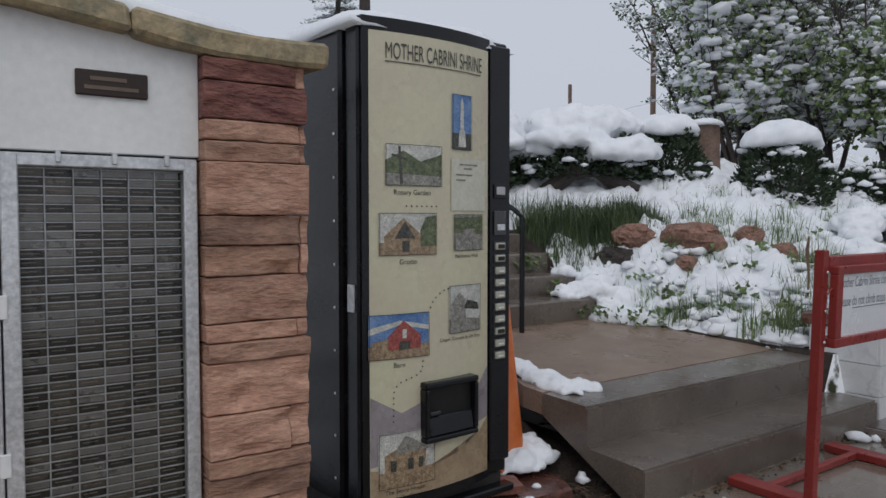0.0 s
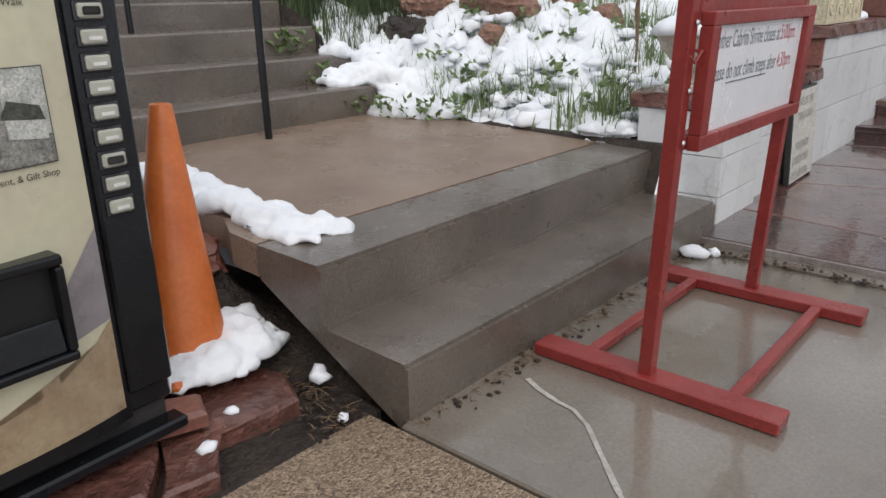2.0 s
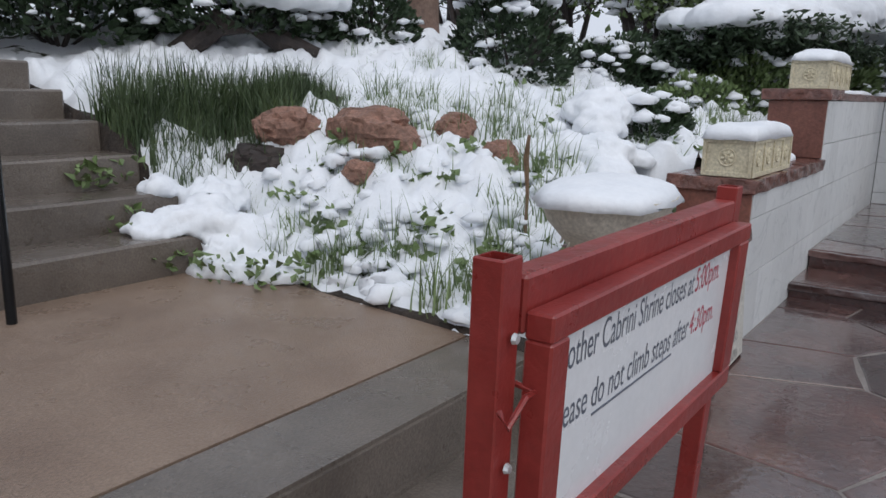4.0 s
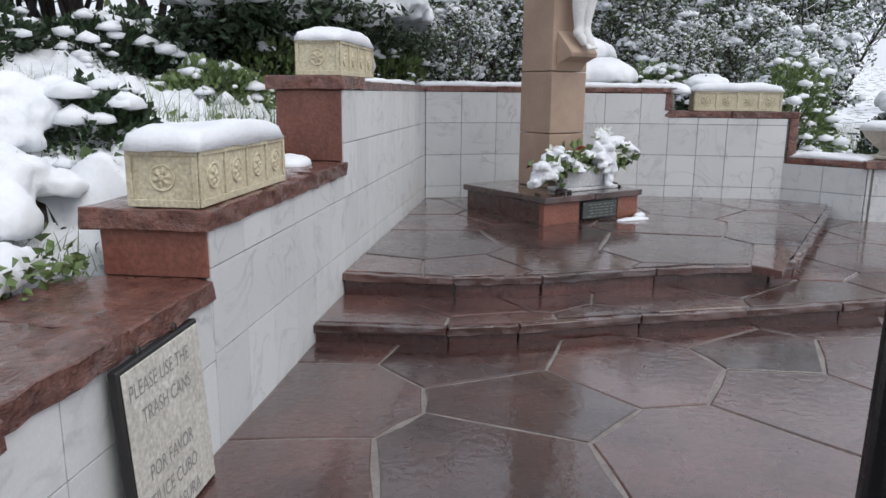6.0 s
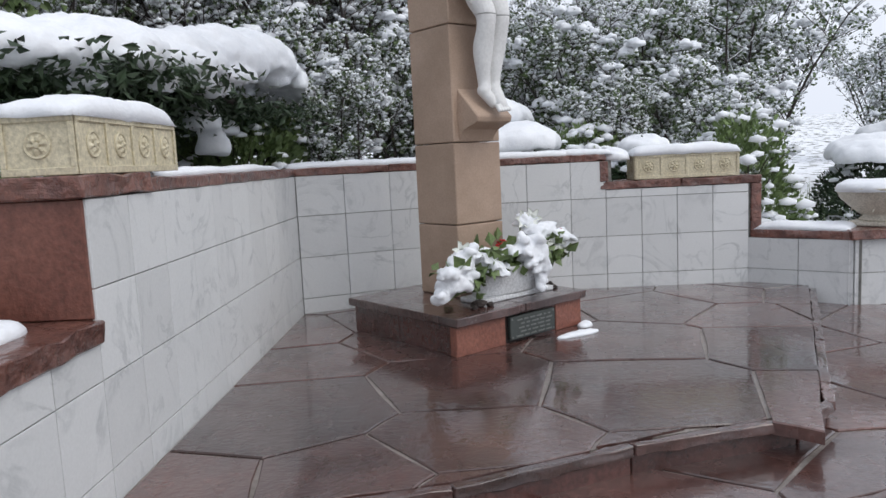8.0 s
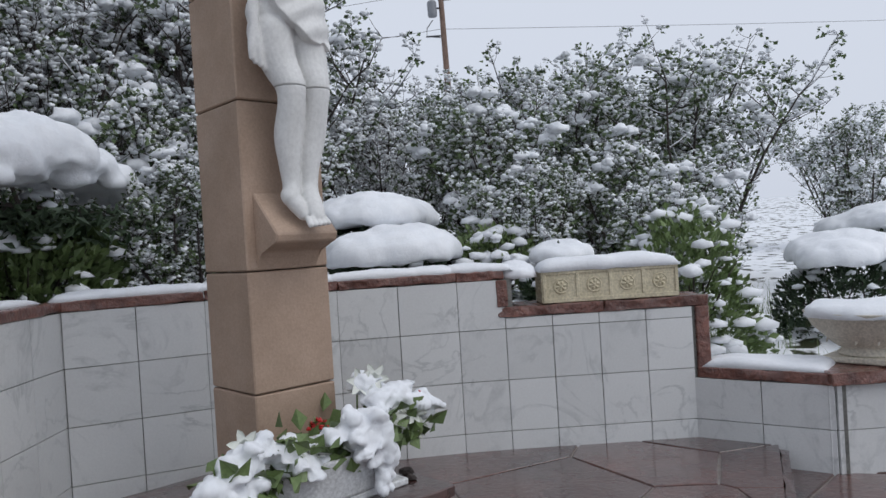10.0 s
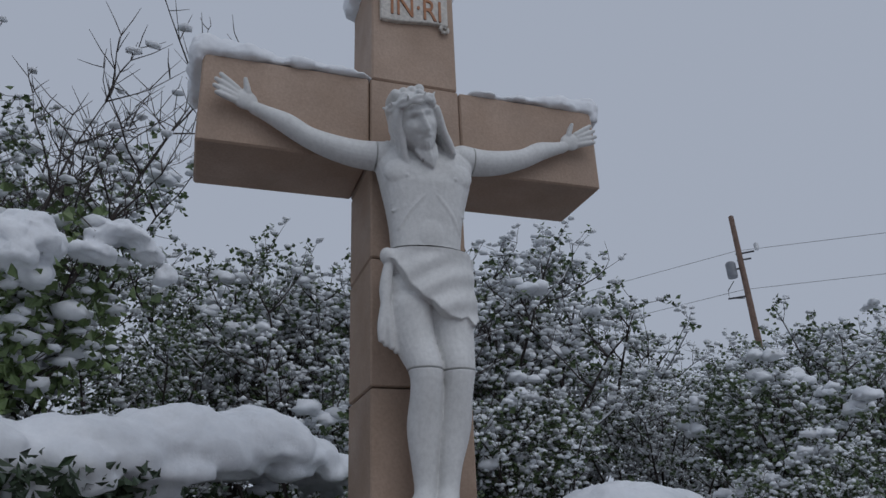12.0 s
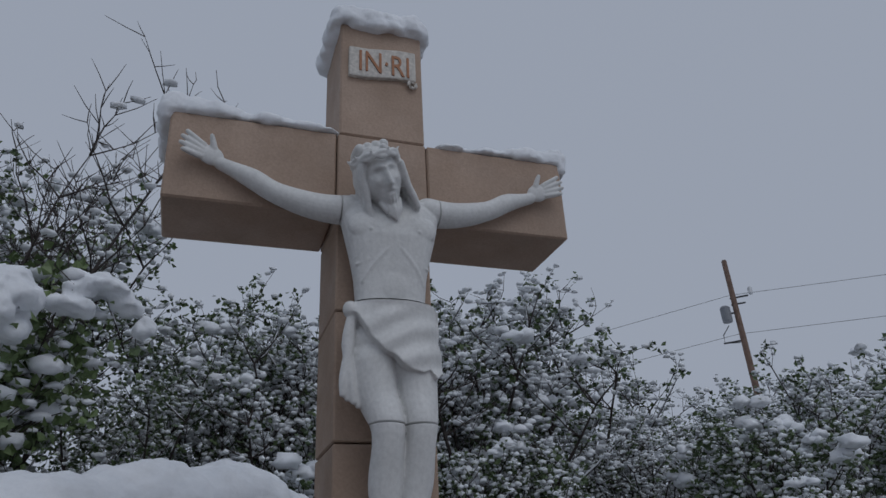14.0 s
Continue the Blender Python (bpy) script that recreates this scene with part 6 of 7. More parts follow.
def cross_snow():
    rng = random.Random(8)
    for label, x0, x1, thick0, thick1 in (("thick snow lying on an arm of the cross", -0.87, -0.24, 0.085, 0.03), ("snow thickening towards the end of a cross arm", 0.30, 0.85, 0.02, 0.085)):
        heap = []
        for i in range(15):
            u = i / 14
            th = thick0 + (thick1 - thick0) * u
            for yy in (-0.13, -0.01, 0.11):
                heap.append((x0 + (x1 - x0) * u, yy + rng.uniform(-0.015, 0.015), 3.475 + th * 0.25, 0.065, 0.085, th * rng.uniform(0.9, 1.15)))
        end = x0 if thick0 > thick1 else x1
        for yy in (-0.14, -0.05, 0.05, 0.13):
            heap.append((end + (0.02 if end > 0 else -0.02), yy, 3.46, 0.035, 0.07, 0.075 + rng.uniform(0, 0.02)))
        snow_mass(heap, label, 0.012, 0.012, grain=3.0).matrix_basis = CROSS_M
    heap = [(xx, yy, 4.12, 0.10, 0.10, 0.10 + rng.uniform(0, 0.02)) for xx in (-0.15, -0.05, 0.05, 0.15) for yy in (-0.15, -0.05, 0.05, 0.14)]
    heap += [(0.205 * math.cos(0.42 * k), 0.205 * math.sin(0.42 * k), 4.095, 0.055, 0.055, 0.05 + rng.uniform(0, 0.03)) for k in range(15)]
    snow_mass(heap, "rounded snow cap overhanging the top of the cross", 0.012, 0.014, grain=3.0).matrix_basis = CROSS_M


cross_snow()
snow_mass([(1.93, 3.44, 0.115, 0.17, 0.10, 0.06), (2.06, 3.48, 0.115, 0.12, 0.13, 0.075), (2.13, 3.56, 0.12, 0.08, 0.12, 0.05), (1.82, 3.42, 0.11, 0.08, 0.07, 0.04), (2.0, 3.68, 0.13, 0.16, 0.08, 0.05), (2.16, 3.46, 0.10, 0.06, 0.05, 0.035), (1.98, 3.38, 0.10, 0.10, 0.05, 0.03)], "wet snow heaped over the foot of the traffic cone", 0.014, 0.03, grain=2.2)
snow_mass([(2.42, 4.45, 0.425, 0.10, 0.22, 0.05), (2.40, 4.2, 0.415, 0.11, 0.2, 0.055), (2.37, 3.95, 0.405, 0.10, 0.2, 0.055), (2.38, 3.72, 0.392, 0.11, 0.15, 0.05), (2.42, 3.56, 0.382, 0.13, 0.10, 0.04), (2.46, 3.47, 0.376, 0.07, 0.06, 0.028), (2.33, 3.5, 0.378, 0.07, 0.10, 0.035), (2.30, 3.62, 0.38, 0.06, 0.1, 0.04)], "strip of melting snow along the broken landing edge", 0.014, 0.03, grain=2.0)


def bush(name, label, x, y, r, h, seed, material=LEAF_DARK, leaves=3200, leaf=0.05, snow=40, z=None, width=0.35, cap=None, group="", category="bush"):
    """A dense rounded bush of short sprays, with stems."""
    rng = random.Random(seed)
    z0 = hill(x, y) if z is None else z
    bv, bf, lv, lf, sv, sf = [], [], [], [], [], []
    for s in range(14):
        a = rng.uniform(0, 6.28)
        pts, _ = wander(Vector((0, 0, -0.08)), Vector((math.cos(a) * r, math.sin(a) * r, h)), math.hypot(r, h) * 0.85, 5, rng, 0.2)
        add_tube(bv, bf, pts, [0.02, 0.016, 0.012, 0.009, 0.006, 0.003], 4)
    off = Vector((seed * 3.3, 0, 0))
    for _ in range(leaves):
        d = Vector((rng.gauss(0, 1), rng.gauss(0, 1), abs(rng.gauss(0, 1)) - 0.15)).normalized()
        k = (1 + 0.35 * noise.noise(d * 2.2 + off)) * rng.uniform(0.6, 1.0) ** 0.5
        p = Vector((d.x * r * k, d.y * r * k, max(d.z, -0.1) * h * k + 0.12 * h))
        add_leaf(lv, lf, p, d + Vector((rng.uniform(-0.8, 0.8), rng.uniform(-0.8, 0.8), rng.uniform(-0.2, 0.9))), leaf * rng.uniform(0.7, 1.4), rng, width)
    for _ in range(snow):
        d = Vector((rng.gauss(0, 1), rng.gauss(0, 1), abs(rng.gauss(0, 1)))).normalized()
        k = 1 + 0.35 * noise.noise(d * 2.2 + off)
        add_clump(sv, sf, Vector((d.x * r * k, d.y * r * k, d.z * h * k + 0.13 * h)), rng.uniform(0.03, 0.1), rng, 0.6)
    t = plant(name, label, category, (("branchwork", mesh_of("stems", bv, bf, BARK)), ("foliage", mesh_of("foliage", lv, lf, material))), pose(x, y, z0), group)
    if snow:
        o = tagged(new("clinging_snow", mesh_of("snow", sv, sf, SNOW, True)), kind="stuff")
        o.parent = t
    if cap:
        snow_mass([(x + a * r, y + b * r, z0 + h * (0.92 + 0.12 * c), r * d, r * e, (0.18 + 0.07 * c) * min(1, r / 0.4)) for a, b, c, d, e in cap], "thick pillow of snow on a bush")
    return t


CAP1 = [(0, 0, 0.6, 0.85, 0.8), (-0.4, 0.2, 0.2, 0.6, 0.55), (0.45, -0.2, 0.1, 0.55, 0.5), (0.1, 0.4, 0.2, 0.5, 0.5)]
CAP2 = [(0.1, 0, 0.4, 0.9, 0.7), (-0.5, -0.1, 0.2, 0.5, 0.6)]
# bushes on the bank
bush("juniper_bush", "dark green bush capped with snow on the bank", 7.25, 5.25, 0.46, 0.72, 3, cap=CAP1)
bush("juniper_bush", "dark green bush capped with snow beside the stump", 6.75, 6.35, 0.42, 0.62, 4, cap=CAP2)
bush("low_bush", "low dark leafy bush half buried in snow behind the wall", 6.72, 3.84, 0.25, 0.26, 5, LEAF_DARK, 2000, 0.04, 26, category="bush")
snow_mass([(6.5, 4.08, 1.16, 0.25, 0.24, 0.17), (6.3, 3.98, 1.08, 0.17, 0.16, 0.13), (6.68, 4.12, 1.14, 0.16, 0.16, 0.12)], "rounded pillow of snow on a low bush behind the wall", 0.02, 0.04, grain=1.6)
snow_mass([(6.12, 3.86, 0.92, 0.22, 0.18, 0.15), (5.93, 3.74, 0.82, 0.2, 0.15, 0.12), (6.3, 3.7, 0.9, 0.13, 0.1, 0.08), (6.02, 4.08, 0.95, 0.18, 0.17, 0.12)], "second rounded heap of snow behind the wall", 0.02, 0.04, grain=1.6)
snow_mass([(5.68, 3.58, 0.70, 0.22, 0.13, 0.09), (5.48, 3.53, 0.66, 0.14, 0.09, 0.06), (5.78, 3.82, 0.78, 0.16, 0.15, 0.09), (5.4, 3.66, 0.68, 0.14, 0.1, 0.07)], "low drift of snow spilling onto the stone ledge", 0.02, 0.04, grain=1.6)
bush("low_bush", "spreading juniper under patchy snow", 9.3, 5.3, 0.75, 0.45, 6, LEAF_DARK, 3800, 0.055, 110)
bush("low_bush", "spreading juniper under patchy snow", 8.3, 5.9, 0.55, 0.4, 16, LEAF_DARK, 2600, 0.055, 80)
bush("low_bush", "leafy green bush under patchy snow", 8.9, 4.3, 0.45, 0.3, 17, LEAF, 1800, 0.05, 60)
bush("leafy_bush", "bright green leafy bush behind the white wall", 11.85, 3.75, 0.62, 0.75, 7, LEAF, 3600, 0.075, 90)
bush("leafy_bush", "bright green leafy bush behind the white wall", 10.9, 3.9, 0.62, 0.62, 8, LEAF, 3000, 0.07, 110)
bush("leafy_bush", "green leafy bush behind the white wall", 10.0, 4.2, 0.6, 0.55, 9, LEAF, 2600, 0.065, 90)
bush("domed_bush", "dark evergreen bush under a pillow of snow", 12.55, 1.25, 0.52, 0.36, 10, cap=[(0.0, 0, 0.8, 1.05, 0.9), (-0.5, 0.5, 0.4, 0.6, 0.6)])
bush("domed_bush", "dark evergreen bush under a pillow of snow", 13.3, 1.55, 0.58, 0.62, 11, cap=[(-0.1, 0, 0.8, 1.0, 0.9), (0.4, -0.5, 0.5, 0.6, 0.6)])
bush("domed_bush", "small dark bush under a cap of snow", 12.15, 0.10, 0.24, 0.32, 12, leaves=1300, cap=[(0, 0, 0.5, 1.05, 1.0)])
bush("leafy_bush", "leafy bush mottled with snow beside the planter", 12.7, 0.55, 0.4, 0.45, 13, LEAF, 1500, 0.05, 80)
bush("domed_bush", "dark evergreen bush under a pillow of snow", 13.5, -2.75, 0.6, 0.75, 14, cap=[(0, 0, 0.6, 0.9, 0.85), (-0.5, 0.4, 0.1, 0.6, 0.6), (0.4, -0.5, 0.0, 0.6, 0.5)])
bush("domed_bush", "dark evergreen bush under a pillow of snow", 15.5, -4.6, 0.75, 0.8, 15, cap=[(0, 0, 0.9, 1.0, 0.95), (0.3, 0.6, 0.2, 0.6, 0.6)])
bush("leafy_bush", "green leafy bush beside the low wall", 12.4, -0.85, 0.55, 1.0, 18, LEAF, 2600, 0.06, 110)


def spreading_juniper():
    """An old leaning juniper behind the wall, its flat crown loaded with snow."""
    t = thing("juniper_tree", "old leaning juniper with a flat crown loaded with snow", "tree")
    rng = random.Random(51)
    bv, bf, lv, lf = [], [], [], []
    base = Vector((9.75, 5.1, hill(9.75, 5.1) - 0.1))
    limbs = [[(9.75, 5.1, 1.3), (9.7, 5.0, 1.65), (9.9, 4.6, 1.9), (10.3, 4.1, 2.0), (10.9, 3.7, 1.98)], [(9.72, 5.05, 1.5), (10.1, 4.6, 1.7), (10.7, 4.1, 1.85), (11.4, 3.6, 1.9), (11.95, 3.25, 1.85)],
             [(9.72, 5.05, 1.5), (9.4, 4.6, 1.8), (9.3, 4.1, 1.98), (9.5, 3.7, 2.02)], [(9.9, 4.6, 1.9), (10.4, 4.5, 2.0), (11.2, 4.3, 2.0)], [(9.9, 4.6, 1.9), (10.0, 4.0, 2.0), (10.1, 3.6, 2.02)]]
    for k, l in enumerate(limbs):
        pts = [Vector(q) for q in l]
        add_tube(bv, bf, pts, [0.11 * (1 - 0.17 * i) * (1 if k == 0 else 0.65) for i in range(len(pts))], 8)
    for _ in range(12000):
        l = rng.choice(limbs)
        i = rng.randrange(1, len(l))
        p = Vector(l[i - 1]).lerp(Vector(l[i]), rng.random()) + Vector((rng.gauss(0, 0.24), rng.gauss(0, 0.22), -abs(rng.gauss(0.0, 0.10)) + 0.02))
        add_leaf(lv, lf, p, Vector((rng.uniform(-1, 1), rng.uniform(-1, 1), rng.uniform(-0.9, 0.15))), rng.uniform(0.05, 0.11), rng, 0.22)
    for nm, me in (("trunk", mesh_of("trunk", bv, bf, BARK)), ("foliage", mesh_of("foliage", lv, lf, LEAF_DARK))):
        o = new(nm, me)
        o.parent = t
    pillow = [(9.15, 4.05, 1.97, 0.48, 0.44, 0.20), (9.75, 3.95, 2.03, 0.56, 0.5, 0.25), (10.4, 3.8, 2.05, 0.56, 0.5, 0.26), (11.0, 3.66, 2.12, 0.56, 0.48, 0.31), (11.45, 3.5, 2.19, 0.44, 0.42, 0.28), (11.82, 3.38, 2.15, 0.28, 0.28, 0.19), (12.15, 3.28, 2.07, 0.21, 0.2, 0.16), (10.3, 4.4, 2.08, 0.6, 0.4, 0.26), (11.0, 4.2, 2.1, 0.55, 0.4, 0.27), (9.4, 4.5, 1.98, 0.4, 0.35, 0.16)]
    for bx, by, bz, rx, ry, rz in pillow[:7]:
        for _ in range(5):
            a = rng.uniform(0, 6.28)
            pillow.append((bx + 0.85 * rx * math.cos(a), by + 0.9 * ry * math.sin(a), bz + rng.uniform(-0.14, 0.0), rng.uniform(0.08, 0.19), rng.uniform(0.08, 0.16), rng.uniform(0.07, 0.13)))
    snow_mass(pillow, "massive lumpy pillow of snow on the juniper crown", 0.03, 0.04, grain=1.0)
    snow_mass([(10.15, 4.55, 1.92, 0.34, 0.10, 0.09), (10.5, 4.45, 1.98, 0.2, 0.09, 0.07)], "ridge of snow on a low juniper branch", 0.03, 0.015)
    snow_mass([(11.0, 3.72, 1.72, 0.12, 0.16, 0.2), (11.12, 3.68, 1.52, 0.10, 0.14, 0.18), (11.4, 3.66, 1.66, 0.16, 0.12, 0.12)], "hanging lump of snow on bent leaves", 0.03, 0.02)


spreading_juniper()


def leafy_tree(x, y, h, seed, label, leaves, bare_top):
    t = thing("tree", label, "tree", "trees on the bank", m=pose(x, y, hill(x, y) - 0.1))
    rng = random.Random(seed)
    bv, bf, lv, lf, sv, sf = [], [], [], [], [], []
    for s in range(5):
        a = rng.uniform(0, 6.28)
        d = Vector((math.cos(a) * 0.3, math.sin(a) * 0.3, 1))
        pts, _ = wander(Vector((rng.uniform(-0.1, 0.1), rng.uniform(-0.1, 0.1), 0)), d, h * rng.uniform(0.8, 1.0), 9, rng, 0.13, 0.04)
        add_tube(bv, bf, pts, [0.045 * (1 - i / 9.3) ** 1.5 + 0.004 for i in range(10)], 6)
        for i in range(2, 10):
            for _ in range(3):
                ang = rng.uniform(0, 6.28)
                bp, be = wander(pts[i], Vector((math.cos(ang), math.sin(ang), rng.uniform(0.3, 1.3))), h * rng.uniform(0.10, 0.24), 4, rng, 0.25, 0.1)
                add_tube(bv, bf, bp, [0.009, 0.007, 0.006, 0.004, 0.002], 4)
                for k in range(1, 5):
                    for _ in range(2):
                        tp, te = wander(bp[k], Vector((rng.uniform(-1, 1), rng.uniform(-1, 1), rng.uniform(0, 1.4))), rng.uniform(0.15, 0.4), 2, rng, 0.3, 0.12)
                        add_tube(bv, bf, tp, [0.005, 0.004, 0.002], 3)
                        if i < bare_top:
                            for _ in range(leaves):
                                q = tp[2] + Vector((rng.gauss(0, 0.09), rng.gauss(0, 0.09), rng.gauss(-0.03, 0.08)))
                                add_leaf(lv, lf, q, Vector((rng.uniform(-1, 1), rng.uniform(-1, 1), rng.uniform(-1.2, 0.2))), rng.uniform(0.06, 0.11), rng, 0.4)
                            if rng.random() < 0.8:
                                add_clump(sv, sf, tp[1], 0.04 + 0.13 * rng.random() ** 2, rng, 0.6)
                                add_clump(sv, sf, tp[2], 0.03 + 0.06 * rng.random(), rng, 0.6)
                        elif rng.random() < 0.12:
                            add_clump(sv, sf, tp[1], rng.uniform(0.03, 0.07), rng, 0.6)
    for nm, me in (("trunk", mesh_of("trunk", bv, bf, BARK)), ("crown", mesh_of("crown", lv, lf, LEAF)), ("clinging_snow", mesh_of("snow", sv, sf, SNOW, True))):
        o = new(nm, me)
        o.parent = t
        if nm != "trunk":
            o["kind"] = "stuff"


leafy_tree(11.3, 6.8, 3.9, 61, "young tree with bare snow-dusted top and green lower leaves", 3, 6)
leafy_tree(10.2, 5.3, 4.5, 62, "leafy green tree with bare twigs above, weighed down with snow", 13, 5)
snow_mass([(10.45, 4.52, 3.45, 0.24, 0.2, 0.2), (10.33, 4.46, 3.3, 0.16, 0.14, 0.14), (10.56, 4.56, 3.25, 0.12, 0.12, 0.16), (11.03, 4.32, 3.66, 0.2, 0.16, 0.10), (11.2, 4.26, 3.58, 0.12, 0.10, 0.09), (10.88, 4.4, 3.62, 0.12, 0.1, 0.08), (11.32, 4.2, 3.42, 0.08, 0.08, 0.12), (10.85, 4.4, 3.48, 0.16, 0.15, 0.09)], "heavy lumps of snow on drooping leafy branches", 0.025, 0.05, grain=1.6)
leafy_tree(9.6, 7.2, 4.2, 63, "leafy green tree weighed down with snow", 4, 8)
leafy_tree(13.6, 9.5, 5.0, 64, "leafy green tree weighed down with snow", 6, 8)
leafy_tree(11.4, 7.6, 4.8, 65, "leafy green tree weighed down with snow", 4, 8)


def pine(x, y, h, seed, low, label):
    """A pine with a bare red trunk and drooping needle sprays under snow."""
    t = thing("pine_tree", label, "tree", "pines up the slope", m=pose(x, y, hill(x, y) - 0.1))
    rng = random.Random(seed)
    bv, bf, lv, lf, sv, sf = [], [], [], [], [], []
    pts, _ = wander(Vector((0, 0, 0)), Vector((0, 0, 1)), h, 8, rng, 0.05)
    add_tube(bv, bf, pts, [0.15 * (1 - i / 9) + 0.01 for i in range(9)], 8)
    z = low
    while z < h * 0.97:
        i = min(int(z / h * 8), 7)
        c = pts[i].lerp(pts[i + 1], z / h * 8 - i)
        for _ in range(4):
            a = rng.uniform(0, 6.28)
            ln = (0.35 + 1.35 * (1 - z / h)) * rng.uniform(0.7, 1.1)
            bp, _ = wander(c, Vector((math.cos(a), math.sin(a), rng.uniform(-0.25, 0.15))), ln, 5, rng, 0.15)
            add_tube(bv, bf, bp, [0.026, 0.02, 0.015, 0.011, 0.008, 0.004], 4)
            for _ in range(46):
                k = rng.randrange(1, 6)
                q = bp[k] + Vector((rng.gauss(0, 0.10), rng.gauss(0, 0.10), rng.gauss(0, 0.06)))
                add_leaf(lv, lf, q, Vector((math.cos(a) + rng.uniform(-1, 1), math.sin(a) + rng.uniform(-1, 1), rng.uniform(-0.4, 0.5))), rng.uniform(0.08, 0.16), rng, 0.12)
            if rng.random() < 0.8:
                for k in range(2, 6):
                    add_clump(sv, sf, bp[k] + Vector((0, 0, 0.06)), rng.uniform(0.08, 0.2), rng, 0.45)
        z += 0.28
    for nm, me in (("trunk", mesh_of("trunk", bv, bf, BARK)), ("needles", mesh_of("needles", lv, lf, LEAF_DARK)), ("clinging_snow", mesh_of("snow", sv, sf, SNOW, True))):
        o = new(nm, me)
        o.parent = t
        if nm != "trunk":
            o["kind"] = "stuff"


pine(7.2, 14.2, 7.5, 71, 3.2, "snow-laden pine with dark needles on the slope")
for bx, by, br, bh, sd in ((6.0, 7.0, 0.8, 0.62, 72), (4.9, 7.7, 0.7, 0.7, 73)):
    bush("juniper_bush", "dark spreading juniper under a broad shelf of snow", bx, by, br, bh, sd, leaves=3400, leaf=0.07, snow=60)
    bz, rg = hill(bx, by), random.Random(sd)
    shelf = [(bx, by, bz + bh * 0.98, br * 0.95, br * 0.9, 0.26)]
    for q in range(16):
        qa, qr = 0.393 * q, rg.uniform(0.45, 1.0)
        shelf.append((bx + math.cos(qa) * br * qr, by + math.sin(qa) * br * qr, bz + bh * (1.0 - 0.5 * qr * qr) + rg.uniform(-0.08, 0.1), br * rg.uniform(0.28, 0.5), br * rg.uniform(0.25, 0.45), rg.uniform(0.12, 0.22)))
    snow_mass(shelf, "broad shelf of snow on a spreading juniper", 0.035, 0.06)
pine(11.5, 24.0, 7.5, 74, 1.2, "snow-laden pine with dark needles far up the slope")
pine(2.2, 19.0, 8.0, 75, 1.5, "snow-laden pine with dark needles far up the slope")


# ---- stump, boulders, log ----
def stump():
    x, y = 7.75, 6.55
    t = thing("tree_stump", "broken grey tree stump topped with snow", "stump", m=pose(x, y, hill(x, y) - 0.05))
    bm = lathe([(0.24, 0), (0.19, 0.12), (0.165, 0.4), (0.17, 0.75), (0.15, 0.78)], 20)
    roughen(bm, 0.02, 7, 1, 4)
    part("trunk", bm, POLE, t)
    snow_cap(0.44, 0.40, 0.10, pose(x, y, hill(x, y) + 0.72), "cap of snow on the tree stump", 31.0, round_=True)


stump()
for k, (x, y, sx, sy, sz) in enumerate(((5.3, 4.95, 0.32, 0.2, 0.17), (5.06, 5.4, 0.19, 0.16, 0.11), (5.76, 4.68, 0.15, 0.13, 0.09), (5.6, 4.26, 0.11, 0.10, 0.09), (4.98, 4.75, 0.10, 0.08, 0.06))):
    rock((x, y, hill(x, y) + 0.05), (sx, sy, sz), 2.0 + k * 1.7, "rounded pink granite boulder half buried in snow", PINKROCK, "boulder", "boulders on the bank")
rock((4.86, 5.46, hill(4.86, 5.46) + 0.02), (0.18, 0.13, 0.09), 7.7, "dark wet boulder below the tall grass", BARK, "boulder", "boulders on the bank")


def log():
    bm = bmesh.new()
    tube(bm, [(5.35, 6.9, 1.5), (5.5, 6.6, 1.75), (5.85, 6.35, 1.62), (6.2, 6.1, 1.45)], [0.10, 0.10, 0.085, 0.07], 10)
    roughen(bm, 0.02, 6, 1)
    tagged(part("fallen_log", bm, BARK), "dark leaning dead trunk on the bank", "log")


log()


